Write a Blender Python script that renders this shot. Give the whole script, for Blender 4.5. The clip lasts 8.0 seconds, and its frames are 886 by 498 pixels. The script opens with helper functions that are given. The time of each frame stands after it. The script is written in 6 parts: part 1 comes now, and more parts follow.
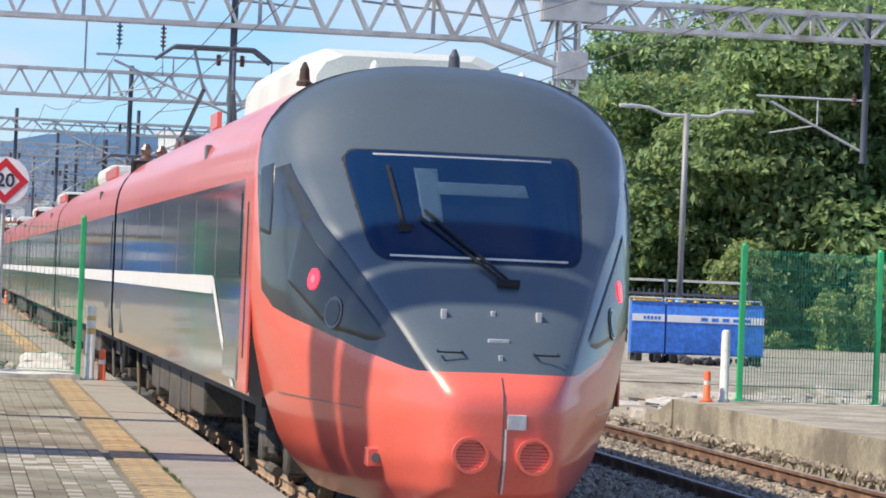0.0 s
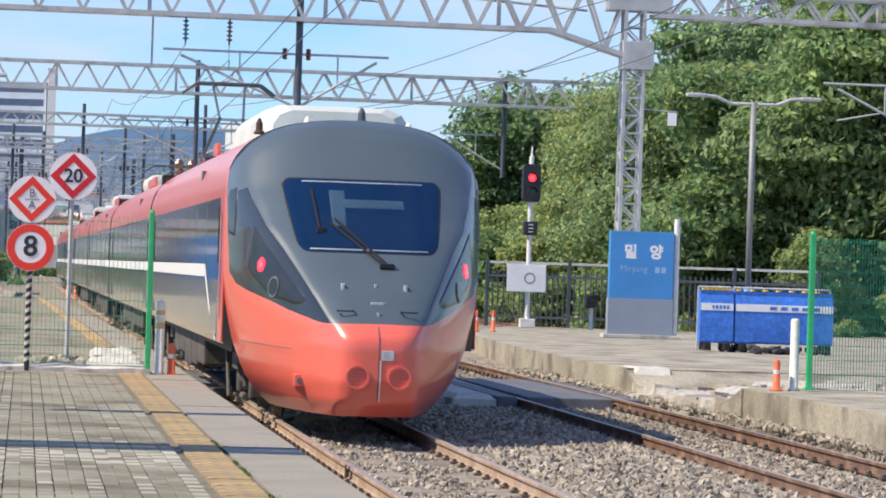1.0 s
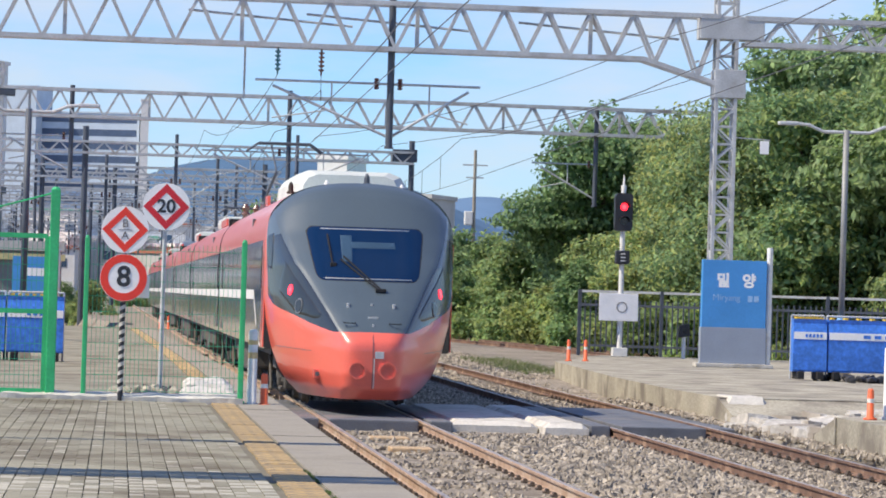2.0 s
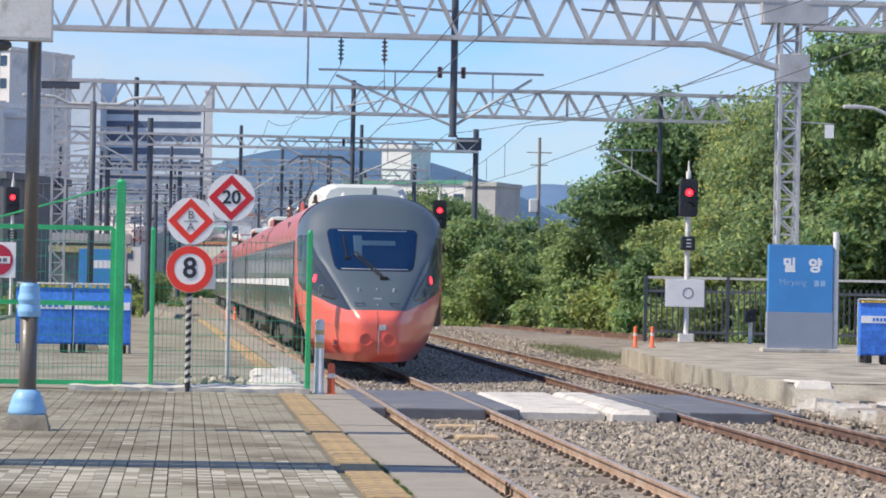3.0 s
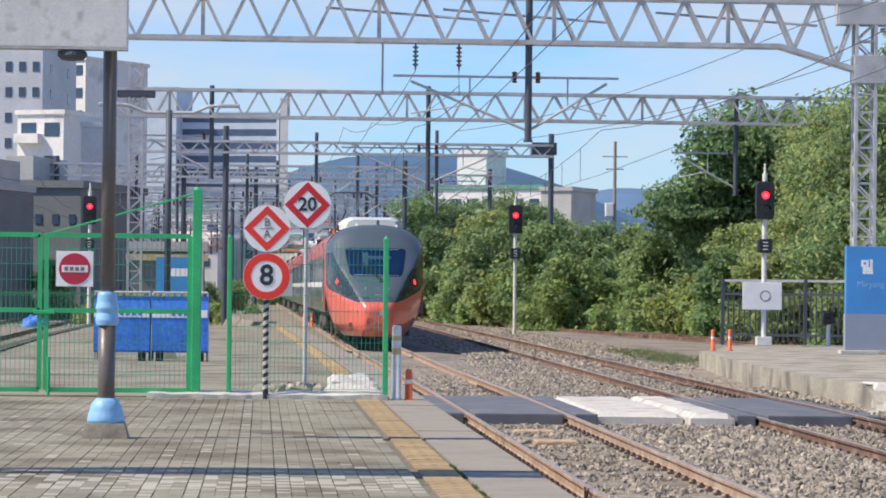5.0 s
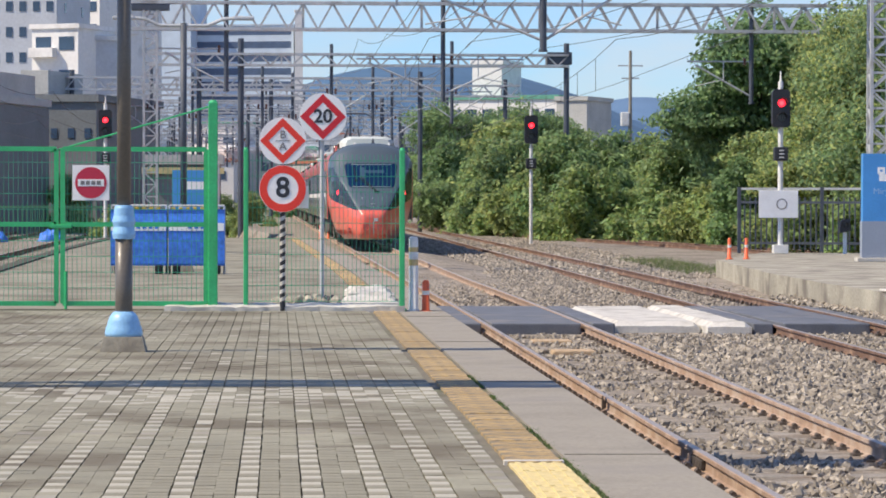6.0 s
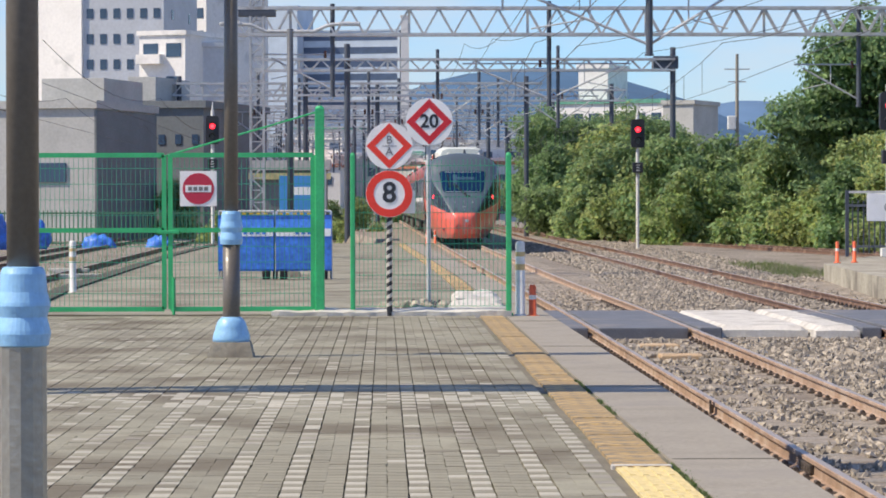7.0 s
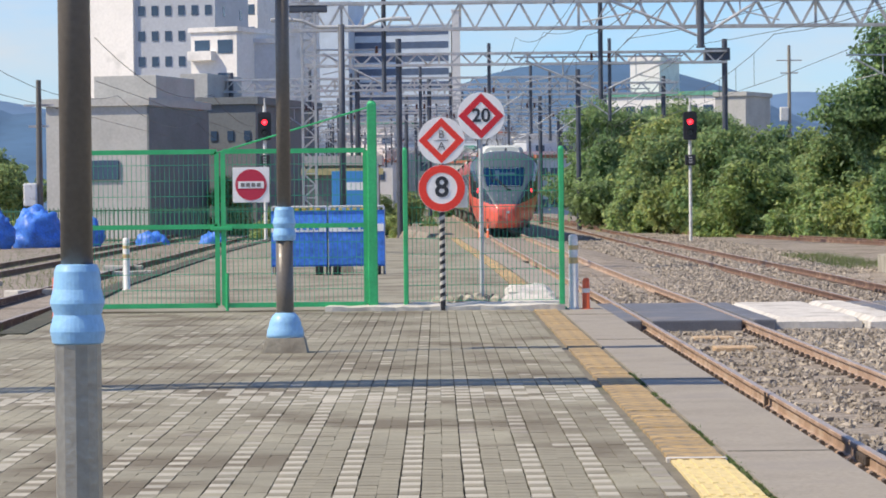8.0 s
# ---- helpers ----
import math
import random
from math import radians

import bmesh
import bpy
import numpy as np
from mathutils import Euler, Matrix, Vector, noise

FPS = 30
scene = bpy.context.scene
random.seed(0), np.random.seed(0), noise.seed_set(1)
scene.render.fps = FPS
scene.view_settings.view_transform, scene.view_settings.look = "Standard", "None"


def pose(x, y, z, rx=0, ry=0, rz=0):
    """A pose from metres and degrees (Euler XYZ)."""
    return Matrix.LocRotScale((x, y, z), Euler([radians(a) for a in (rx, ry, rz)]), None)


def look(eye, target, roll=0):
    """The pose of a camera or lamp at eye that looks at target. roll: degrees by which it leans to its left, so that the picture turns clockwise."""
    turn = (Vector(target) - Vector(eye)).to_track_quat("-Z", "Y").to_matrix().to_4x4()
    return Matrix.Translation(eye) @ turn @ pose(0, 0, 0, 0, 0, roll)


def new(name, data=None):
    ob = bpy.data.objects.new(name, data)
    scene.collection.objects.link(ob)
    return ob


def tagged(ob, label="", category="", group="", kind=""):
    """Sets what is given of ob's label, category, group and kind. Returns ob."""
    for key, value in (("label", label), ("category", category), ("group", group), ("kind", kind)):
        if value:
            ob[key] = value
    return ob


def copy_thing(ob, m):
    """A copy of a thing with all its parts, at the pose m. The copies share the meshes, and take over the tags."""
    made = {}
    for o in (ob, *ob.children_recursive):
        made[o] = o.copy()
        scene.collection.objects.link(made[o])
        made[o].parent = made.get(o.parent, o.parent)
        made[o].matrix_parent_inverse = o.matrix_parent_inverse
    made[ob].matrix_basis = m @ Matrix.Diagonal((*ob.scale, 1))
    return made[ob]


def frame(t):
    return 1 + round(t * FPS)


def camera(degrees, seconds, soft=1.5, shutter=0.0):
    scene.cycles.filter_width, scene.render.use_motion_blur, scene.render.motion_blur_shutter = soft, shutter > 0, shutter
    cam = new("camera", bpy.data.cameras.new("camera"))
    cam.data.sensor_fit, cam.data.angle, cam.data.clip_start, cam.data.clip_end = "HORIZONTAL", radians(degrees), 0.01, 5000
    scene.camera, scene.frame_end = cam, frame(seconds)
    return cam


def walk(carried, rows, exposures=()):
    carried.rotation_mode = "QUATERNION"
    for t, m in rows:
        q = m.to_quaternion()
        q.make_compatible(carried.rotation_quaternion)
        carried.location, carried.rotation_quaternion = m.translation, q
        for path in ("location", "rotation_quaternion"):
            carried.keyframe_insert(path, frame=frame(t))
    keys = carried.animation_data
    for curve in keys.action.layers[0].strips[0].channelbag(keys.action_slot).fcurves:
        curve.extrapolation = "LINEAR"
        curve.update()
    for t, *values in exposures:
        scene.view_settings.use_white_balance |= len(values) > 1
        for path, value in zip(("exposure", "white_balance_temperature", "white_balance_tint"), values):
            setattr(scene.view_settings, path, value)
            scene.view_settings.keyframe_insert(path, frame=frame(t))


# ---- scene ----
# Camera: hand-held at one spot on the platform, long lens, panning to the left.
# World: x to the right across the tracks, y along them, z = 0 on the platform's paving.
EYE = 1.36
cam = camera(16.0, 8.0, soft=1.8)
ROWS = [
    (0.0, 0.702, -2.406, -8.794), (0.5, 0.488, -2.234, -7.894), (1.0, 0.503, -1.877, -7.556),
    (1.5, 0.72, -1.889, -6.503), (2.0, 0.985, -1.747, -5.881), (3.3, 0.708, -1.139, -4.482),
    (3.5, 0.786, -1.241, -4.485), (4.0, 0.962, -1.071, -4.542), (4.5, 0.936, -0.891, -3.896),
    (4.7, 1.014, -0.822, -3.448), (5.8, -0.544, -0.296, -3.237), (6.0, -0.805, -0.122, -2.996),
    (6.5, -0.985, 0.0, -1.971), (7.0, -0.72, 0.103, -1.06), (7.5, -0.874, 0.273, -0.715),
    (8.0, -0.819, 0.608, -0.104),
]
walk(cam, [(t, pose(0, 0, EYE, 90 + p, r, w)) for t, p, r, w in ROWS],
     [(0.0, 0.42, 6850, 9.5), (1.5, 0.39, 6800, 10), (3.3, 0.30, 6750, 10.5), (4.7, 0.27, 6750, 10.5), (5.8, 0.28, 6950, 11), (8.0, 0.29, 6950, 11)])

# ---- light ----
SUN_EL, SUN_AZ = 48.0, 258.0
sky_world = bpy.data.worlds.new("sky")
sky_world.use_nodes = True
scene.world = sky_world
wn, wl = sky_world.node_tree.nodes, sky_world.node_tree.links
bg = wn["Background"]
sky = wn.new("ShaderNodeTexSky")
sky.sky_type, sky.sun_disc = "NISHITA", False
sky.sun_elevation, sky.sun_rotation = radians(SUN_EL), radians(SUN_AZ)
sky.air_density, sky.dust_density, sky.ozone_density = 1.0, 0.25, 2.0
wtc, wmap = wn.new("ShaderNodeTexCoord"), wn.new("ShaderNodeMapping")
wmap.inputs["Scale"].default_value = (5.0, 5.0, 17.0)
cloud, cramp, cmix = wn.new("ShaderNodeTexNoise"), wn.new("ShaderNodeValToRGB"), wn.new("ShaderNodeMix")
cloud.inputs["Scale"].default_value, cloud.inputs["Detail"].default_value = 1.6, 7.0
cloud.inputs["Roughness"].default_value = 0.55
cramp.color_ramp.elements[0].position, cramp.color_ramp.elements[1].position = 0.38, 0.68
cramp.color_ramp.elements[1].color = (0.8, 0.8, 0.8, 1)
cmix.data_type = "RGBA"
cmix.inputs["B"].default_value = (3.4, 3.65, 4.0, 1)
wl.new(wtc.outputs["Generated"], wmap.inputs["Vector"])
wl.new(wmap.outputs["Vector"], cloud.inputs["Vector"])
wl.new(cloud.outputs["Fac"], cramp.inputs["Fac"])
# clouds lie low over the horizon, the sky overhead is clear
parts, high, thin = wn.new("ShaderNodeSeparateXYZ"), wn.new("ShaderNodeMapRange"), wn.new("ShaderNodeMath")
high.inputs["From Min"].default_value, high.inputs["From Max"].default_value = 0.2, 0.6
high.inputs["To Min"].default_value, high.inputs["To Max"].default_value = 1.0, 0.35
thin.operation = "MULTIPLY"
wl.new(wtc.outputs["Generated"], parts.inputs["Vector"])
wl.new(parts.outputs["Z"], high.inputs["Value"])
wl.new(cramp.outputs["Color"], thin.inputs[0])
wl.new(high.outputs["Result"], thin.inputs[1])
wl.new(thin.outputs["Value"], cmix.inputs["Factor"])
tint = wn.new("ShaderNodeMix")
tint.data_type, tint.blend_type = "RGBA", "MULTIPLY"
tint.inputs["Factor"].default_value, tint.inputs["B"].default_value = 1.0, (0.40, 0.585, 0.91, 1)
wl.new(sky.outputs["Color"], tint.inputs["A"])
wl.new(tint.outputs["Result"], cmix.inputs["A"])
wl.new(cmix.outputs["Result"], bg.inputs["Color"])
bg.inputs["Strength"].default_value = 0.168
sun = new("sun", bpy.data.lights.new("sun", "SUN"))
sun.data.energy, sun.data.angle, sun.data.color = 4.5, radians(0.55), (1.0, 0.89, 0.73)
SUN_FROM = Vector((math.sin(radians(SUN_AZ)), math.cos(radians(SUN_AZ)), math.tan(radians(SUN_EL))))
sun.matrix_basis = look(SUN_FROM * 30, (0, 0, 0))

# ---- materials ----
def ramp(nodes, stops):
    r = nodes.new("ShaderNodeValToRGB")
    while len(r.color_ramp.elements) < len(stops):
        r.color_ramp.elements.new(0.5)
    for e, (p, c) in zip(r.color_ramp.elements, stops):
        e.position, e.color = p, (*c, 1)
    return r


def shade(c, k):
    return tuple(min(1.0, v * k) for v in c)


def mat(name, col, rough=0.6, metal=0.0, var=0.18, scale=3.0, fine=40.0, bump=0.15, dirt=None, dirt_at=0.6, dirt_scale=1.2,
        each=0.0, island=0.0, emit=0.0, coat=0.0, stretch=(1, 1, 1)):
    """Two scales of variation, a stain colour with its own shape, fine relief."""
    m = bpy.data.materials.new(name)
    m.use_nodes = True
    n, l = m.node_tree.nodes, m.node_tree.links
    b = n["Principled BSDF"]
    tc, mp = n.new("ShaderNodeTexCoord"), n.new("ShaderNodeMapping")
    mp.inputs["Scale"].default_value = stretch
    l.new(tc.outputs["Object"], mp.inputs["Vector"])
    big, small = n.new("ShaderNodeTexNoise"), n.new("ShaderNodeTexNoise")
    for t, s in ((big, scale), (small, fine)):
        t.inputs["Scale"].default_value, t.inputs["Detail"].default_value = s, 5
        l.new(mp.outputs["Vector"], t.inputs["Vector"])
    r = ramp(n, [(0.3, shade(col, 1 - var)), (0.7, shade(col, 1 + var))])
    l.new(big.outputs["Fac"], r.inputs["Fac"])
    out = r.outputs["Color"]

    def mixed(a, fac, bcol, kind="MIX"):
        x = n.new("ShaderNodeMix")
        x.data_type, x.blend_type = "RGBA", kind
        l.new(a, x.inputs["A"])
        if isinstance(fac, float):
            x.inputs["Factor"].default_value = fac
        else:
            l.new(fac, x.inputs["Factor"])
        if isinstance(bcol, tuple):
            x.inputs["B"].default_value = (*bcol, 1)
        else:
            l.new(bcol, x.inputs["B"])
        return x.outputs["Result"]

    fr = ramp(n, [(0.3, (1 - var * 1.2,) * 3), (0.7, (1 + var * 0.6,) * 3)])
    l.new(small.outputs["Fac"], fr.inputs["Fac"])
    out = mixed(out, 1.0, fr.outputs["Color"], "MULTIPLY")
    if each or island:
        if each:
            src = n.new("ShaderNodeObjectInfo").outputs["Random"]
        else:
            src = n.new("ShaderNodeNewGeometry").outputs["Random Per Island"]
        k = each or island
        er = ramp(n, [(0, (1 - k,) * 3), (1, (1 + k,) * 3)])
        l.new(src, er.inputs["Fac"])
        out = mixed(out, 1.0, er.outputs["Color"], "MULTIPLY")
    if dirt:
        d = n.new("ShaderNodeTexNoise")
        d.inputs["Scale"].default_value, d.inputs["Detail"].default_value = dirt_scale, 8
        l.new(mp.outputs["Vector"], d.inputs["Vector"])
        dr = ramp(n, [(dirt_at - 0.06, (0, 0, 0)), (dirt_at + 0.1, (1, 1, 1))])
        l.new(d.outputs["Fac"], dr.inputs["Fac"])
        out = mixed(out, dr.outputs["Color"], dirt)
    l.new(out, b.inputs["Base Color"])
    b.inputs["Roughness"].default_value, b.inputs["Metallic"].default_value = rough, metal
    b.inputs["Coat Weight"].default_value = coat
    b.inputs["Coat Roughness"].default_value = 0.08
    if bump:
        bp = n.new("ShaderNodeBump")
        bp.inputs["Strength"].default_value, bp.inputs["Distance"].default_value = bump, 0.02
        l.new(small.outputs["Fac"], bp.inputs["Height"])
        l.new(bp.outputs["Normal"], b.inputs["Normal"])
    if emit:
        b.inputs["Emission Color"].default_value, b.inputs["Emission Strength"].default_value = (*col, 1), emit
    return m


PAVE = mat("grey_paver", (0.275, 0.262, 0.195), 0.85, var=0.16, scale=0.5, fine=60, bump=0.3, each=0.09, dirt=(0.145, 0.125, 0.085), dirt_at=0.53, dirt_scale=0.8)
PAVE_JOINED = mat("grey_paver_field", (0.275, 0.262, 0.195), 0.85, var=0.16, scale=0.5, fine=60, bump=0.3, island=0.085, dirt=(0.145, 0.125, 0.085), dirt_at=0.53, dirt_scale=0.8)
PAVE_LIGHT = mat("light_paver", (0.44, 0.42, 0.345), 0.85, var=0.15, scale=0.5, fine=60, bump=0.3, island=0.1, dirt=(0.24, 0.22, 0.18), dirt_at=0.54, dirt_scale=0.5)
JOINT = mat("joint_sand", (0.175, 0.16, 0.122), 0.95, dirt=(0.08, 0.10, 0.04), dirt_at=0.6)
CONCRETE = mat("concrete", (0.30, 0.272, 0.222), 0.85, var=0.15, scale=1.2, fine=35, bump=0.3, dirt=(0.24, 0.22, 0.19), dirt_at=0.6)
CONCRETE_OLD = mat("old_concrete", (0.37, 0.345, 0.275), 0.9, var=0.24, scale=0.9, fine=20, bump=0.5, dirt=(0.18, 0.16, 0.13), dirt_at=0.55)
CONCRETE_ROUGH = mat("rough_pale_concrete", (0.50, 0.48, 0.44), 0.9, var=0.2, scale=1.5, fine=12, bump=0.8, dirt=(0.28, 0.25, 0.21), dirt_at=0.52, dirt_scale=1.0)
WHITE_PAINT = mat("worn_white_paint", (0.57, 0.55, 0.50), 0.8, var=0.1, scale=2, fine=25, dirt=(0.36, 0.34, 0.30), dirt_at=0.56, dirt_scale=2.2)
YELLOW_NEW = mat("yellow_tactile", (0.66, 0.54, 0.26), 0.8, var=0.12, dirt=(0.5, 0.42, 0.25), dirt_at=0.62, dirt_scale=6)
YELLOW_OLD = mat("worn_yellow_tactile", (0.50, 0.345, 0.15), 0.9, var=0.3, scale=5, fine=70, bump=0.5, each=0.22, dirt=(0.21, 0.175, 0.125), dirt_at=0.5, dirt_scale=7)
BALLAST = mat("ballast_bed", (0.29, 0.255, 0.21), 0.95, var=0.35, scale=6, fine=24, bump=0.9, dirt=(0.16, 0.13, 0.10), dirt_at=0.58, dirt_scale=0.6)
STONE = mat("ballast_stone", (0.33, 0.29, 0.235), 0.9, var=0.2, scale=8, fine=60, island=0.45)
SOIL = mat("dry_soil", (0.24, 0.20, 0.15), 0.95, var=0.25, scale=1, fine=15, bump=0.5, dirt=(0.11, 0.12, 0.05), dirt_at=0.55, dirt_scale=0.25)
RAIL_SIDE = mat("rusty_rail", (0.36, 0.25, 0.18), 0.8, var=0.2, scale=4, fine=50, dirt=(0.42, 0.33, 0.26), dirt_at=0.55, dirt_scale=2)
RAIL_OLD = mat("brown_rusty_rail", (0.17, 0.10, 0.07), 0.85, var=0.25, scale=4, fine=50, dirt=(0.30, 0.20, 0.14), dirt_at=0.58, dirt_scale=2)
RAIL_TOP = mat("worn_rail_head", (0.44, 0.39, 0.35), 0.5, metal=0.5, var=0.08, bump=0.05)
SLEEPER = mat("concrete_sleeper", (0.27, 0.245, 0.21), 0.9, var=0.2, fine=30, each=0.12, dirt=(0.2, 0.15, 0.11), dirt_at=0.55)
CLIP = mat("rusty_clip", (0.07, 0.055, 0.045), 0.8, var=0.3)
RUBBER = mat("rubber_panel", (0.135, 0.145, 0.165), 0.65, var=0.2, fine=50, dirt=(0.2, 0.19, 0.18), dirt_at=0.6)
TIMBER = mat("timber", (0.50, 0.36, 0.22), 0.8, var=0.2, stretch=(3, 12, 12))
STEEL = mat("galvanised_steel", (0.50, 0.52, 0.53), 0.6, metal=0.1, var=0.14, scale=2, fine=30, dirt=(0.3, 0.28, 0.26), dirt_at=0.62)
STEEL_DARK = mat("dark_painted_steel", (0.075, 0.09, 0.115), 0.55, var=0.2, scale=2)
STEEL_GREY = mat("weathered_grey_steel", (0.25, 0.26, 0.26), 0.55, metal=0.2, var=0.14, scale=2)
POLE_BROWN = mat("brown_lamp_post_paint", (0.135, 0.122, 0.105), 0.4, var=0.1, scale=1.5, coat=0.08)
POLE_SLEEVE = mat("grey_galvanised_sleeve", (0.36, 0.35, 0.32), 0.34, metal=0.6, var=0.12, scale=2, fine=30, dirt=(0.24, 0.23, 0.20), dirt_at=0.6, dirt_scale=3)
POLE_BLUE = mat("light_blue_paint", (0.26, 0.52, 0.80), 0.45, var=0.08, coat=0.2)
GREEN = mat("green_coated_steel", (0.03, 0.46, 0.17), 0.4, var=0.12, coat=0.2)
GREEN_MESH = mat("green_mesh_wire", (0.04, 0.40, 0.22), 0.5, var=0.15)
RED_SIGN = mat("red_sign_sheet", (0.88, 0.055, 0.035), 0.45, var=0.06)
DARKRED_SIGN = mat("dark_red_sign_sheet", (0.66, 0.025, 0.04), 0.45, var=0.06)
WHITE_SIGN = mat("white_sign_sheet", (0.9, 0.9, 0.89), 0.45, var=0.05)
BLACK_SIGN = mat("black_lettering", (0.03, 0.035, 0.045), 0.5, var=0.1)
GREY_LETTER = mat("grey_lettering", (0.2, 0.19, 0.19), 0.5, var=0.1)
BLUE_SIGN = mat("blue_sign_face", (0.06, 0.29, 0.66), 0.45, var=0.08, scale=1)
GREY_SIGN = mat("grey_sign_base", (0.29, 0.34, 0.42), 0.5, var=0.08, scale=1)
BLUE_TARP = mat("blue_tarpaulin", (0.05, 0.21, 0.72), 0.5, var=0.2, scale=3, fine=12, bump=0.4)
CAUTION = mat("caution_yellow", (0.65, 0.45, 0.05), 0.6)
ORANGE = mat("orange_plastic", (0.80, 0.14, 0.05), 0.5, var=0.1)
WHITE_PLASTIC = mat("white_plastic", (0.75, 0.75, 0.72), 0.5, var=0.08, dirt=(0.45, 0.43, 0.38), dirt_at=0.64, dirt_scale=5)
SIGNAL_BLACK = mat("signal_black", (0.022, 0.024, 0.03), 0.5, var=0.15)
RED_LIGHT = mat("red_lamp", (1.0, 0.02, 0.04), 0.3, var=0.0, emit=2.6, bump=0)
CORE_LIGHT = mat("lamp_core", (1.0, 0.09, 0.11), 0.3, var=0.0, emit=1.6, bump=0)
WIRE = mat("copper_wire", (0.06, 0.06, 0.065), 0.6)
INSULATOR = mat("brown_porcelain", (0.14, 0.06, 0.045), 0.25, coat=0.5)
INSULATOR_TEAL = mat("teal_porcelain", (0.04, 0.16, 0.2), 0.25, coat=0.5)
BARK = mat("bark", (0.12, 0.09, 0.065), 0.9, var=0.3, bump=0.6)


def leaf_mat(name, col, k=0.35):
    m = mat(name, col, 0.55, var=0.25, scale=0.35, fine=4, bump=0, island=k)
    b = m.node_tree.nodes["Principled BSDF"]
    n, l = m.node_tree.nodes, m.node_tree.links
    src = b.inputs["Base Color"].links[0].from_socket
    info, hue = n.new("ShaderNodeObjectInfo"), n.new("ShaderNodeMix")
    hue.data_type, hue.blend_type = "RGBA", "MULTIPLY"
    hue.inputs["Factor"].default_value = 1.0
    hr = ramp(n, [(0.0, (0.78, 0.86, 0.8)), (0.5, (1.0, 1.0, 1.0)), (1.0, (1.25, 1.14, 1.0))])
    l.new(info.outputs["Random"], hr.inputs["Fac"])
    l.new(src, hue.inputs["A"])
    l.new(hr.outputs["Color"], hue.inputs["B"])
    l.new(hue.outputs["Result"], b.inputs["Base Color"])
    tr, mx = n.new("ShaderNodeBsdfTranslucent"), n.new("ShaderNodeMixShader")
    mx.inputs["Fac"].default_value = 0.5
    l.new(b.inputs["Base Color"].links[0].from_socket, tr.inputs["Color"])
    l.new(b.outputs["BSDF"], mx.inputs[1])
    l.new(tr.outputs["BSDF"], mx.inputs[2])
    l.new(mx.outputs["Shader"], n["Material Output"].inputs["Surface"])
    return m


LEAF_DARK = leaf_mat("deep_green_leaves", (0.225, 0.345, 0.165))
LEAF_MID = leaf_mat("green_leaves", (0.295, 0.42, 0.18))
LEAF_LIGHT = leaf_mat("yellow_green_leaves", (0.41, 0.475, 0.175))
GRASS = leaf_mat("grass_blades", (0.15, 0.21, 0.07))
# train
T_RED = mat("coral_red_train_paint", (0.80, 0.145, 0.10), 0.32, var=0.05, scale=0.8, coat=0.6, bump=0.0, dirt=(0.70, 0.135, 0.098), dirt_at=0.62, dirt_scale=1.5)
T_MASK = mat("graphite_train_paint", (0.074, 0.101, 0.119), 0.36, var=0.06, scale=0.8, coat=0.7, bump=0.02)
T_SILVER = mat("silver_grey_train_paint", (0.40, 0.40, 0.375), 0.12, metal=0.55, var=0.07, scale=0.7, coat=0.5, bump=0.0)
T_GREY = mat("dark_grey_train_paint", (0.13, 0.135, 0.14), 0.35, var=0.08, coat=0.5, bump=0.0)
T_GLASS = mat("tinted_train_glass", (0.012, 0.022, 0.035), 0.06, var=0.05, bump=0.0, coat=1.0)
T_SCREEN = mat("windscreen_glass", (0.004, 0.022, 0.070), 0.07, var=0.1, scale=0.6, bump=0.0)
T_SCREEN.node_tree.nodes["Principled BSDF"].inputs["Specular IOR Level"].default_value = 0.22
T_SIDE = mat("black_glossy_cab_side", (0.022, 0.028, 0.032), 0.2, var=0.1, scale=1, coat=0.4, bump=0.0)
T_ROOF = mat("roof_equipment_paint", (0.56, 0.60, 0.57), 0.6, var=0.1, scale=1)
T_UNDER = mat("bogie_grime", (0.10, 0.092, 0.082), 0.8, var=0.35, scale=4, dirt=(0.12, 0.095, 0.07), dirt_at=0.55)
T_WHITE = mat("white_stripe_paint", (0.72, 0.71, 0.68), 0.4, var=0.05)
T_LAMP = mat("lamp_glass", (0.014, 0.017, 0.02), 0.25, coat=0.2, bump=0)
BLACK_RUBBER = mat("black_rubber", (0.012, 0.013, 0.015), 0.75)


# ---- building blocks ----
def box(bm, x0, x1, y0, y1, z0, z1, bevel=0.0):
    vs = bmesh.ops.create_cube(bm, size=1.0, matrix=Matrix.Translation(((x0 + x1) / 2, (y0 + y1) / 2, (z0 + z1) / 2)) @ Matrix.Diagonal((x1 - x0, y1 - y0, z1 - z0, 1)))["verts"]
    if bevel:
        es = {e for v in vs for e in v.link_edges}
        bmesh.ops.bevel(bm, geom=list(es), offset=bevel, segments=2, affect="EDGES", profile=0.6)
    return bm


def tube(bm, a, b, r, n=8, r2=None):
    a, b = Vector(a), Vector(b)
    d = b - a
    m = Matrix.Translation((a + b) / 2) @ d.to_track_quat("Z", "Y").to_matrix().to_4x4()
    bmesh.ops.create_cone(bm, cap_ends=True, segments=n, radius1=r, radius2=r if r2 is None else r2, depth=d.length, matrix=m)
    return bm


def bar(bm, a, b, w, h=None):
    """A square-section bar between two points."""
    a, b = Vector(a), Vector(b)
    d = b - a
    up = "Y" if abs(d.normalized().z) < 0.99 else "X"
    m = Matrix.Translation((a + b) / 2) @ d.to_track_quat("Z", up).to_matrix().to_4x4() @ Matrix.Diagonal((w, h or w, d.length, 1))
    bmesh.ops.create_cube(bm, size=1.0, matrix=m)
    return bm


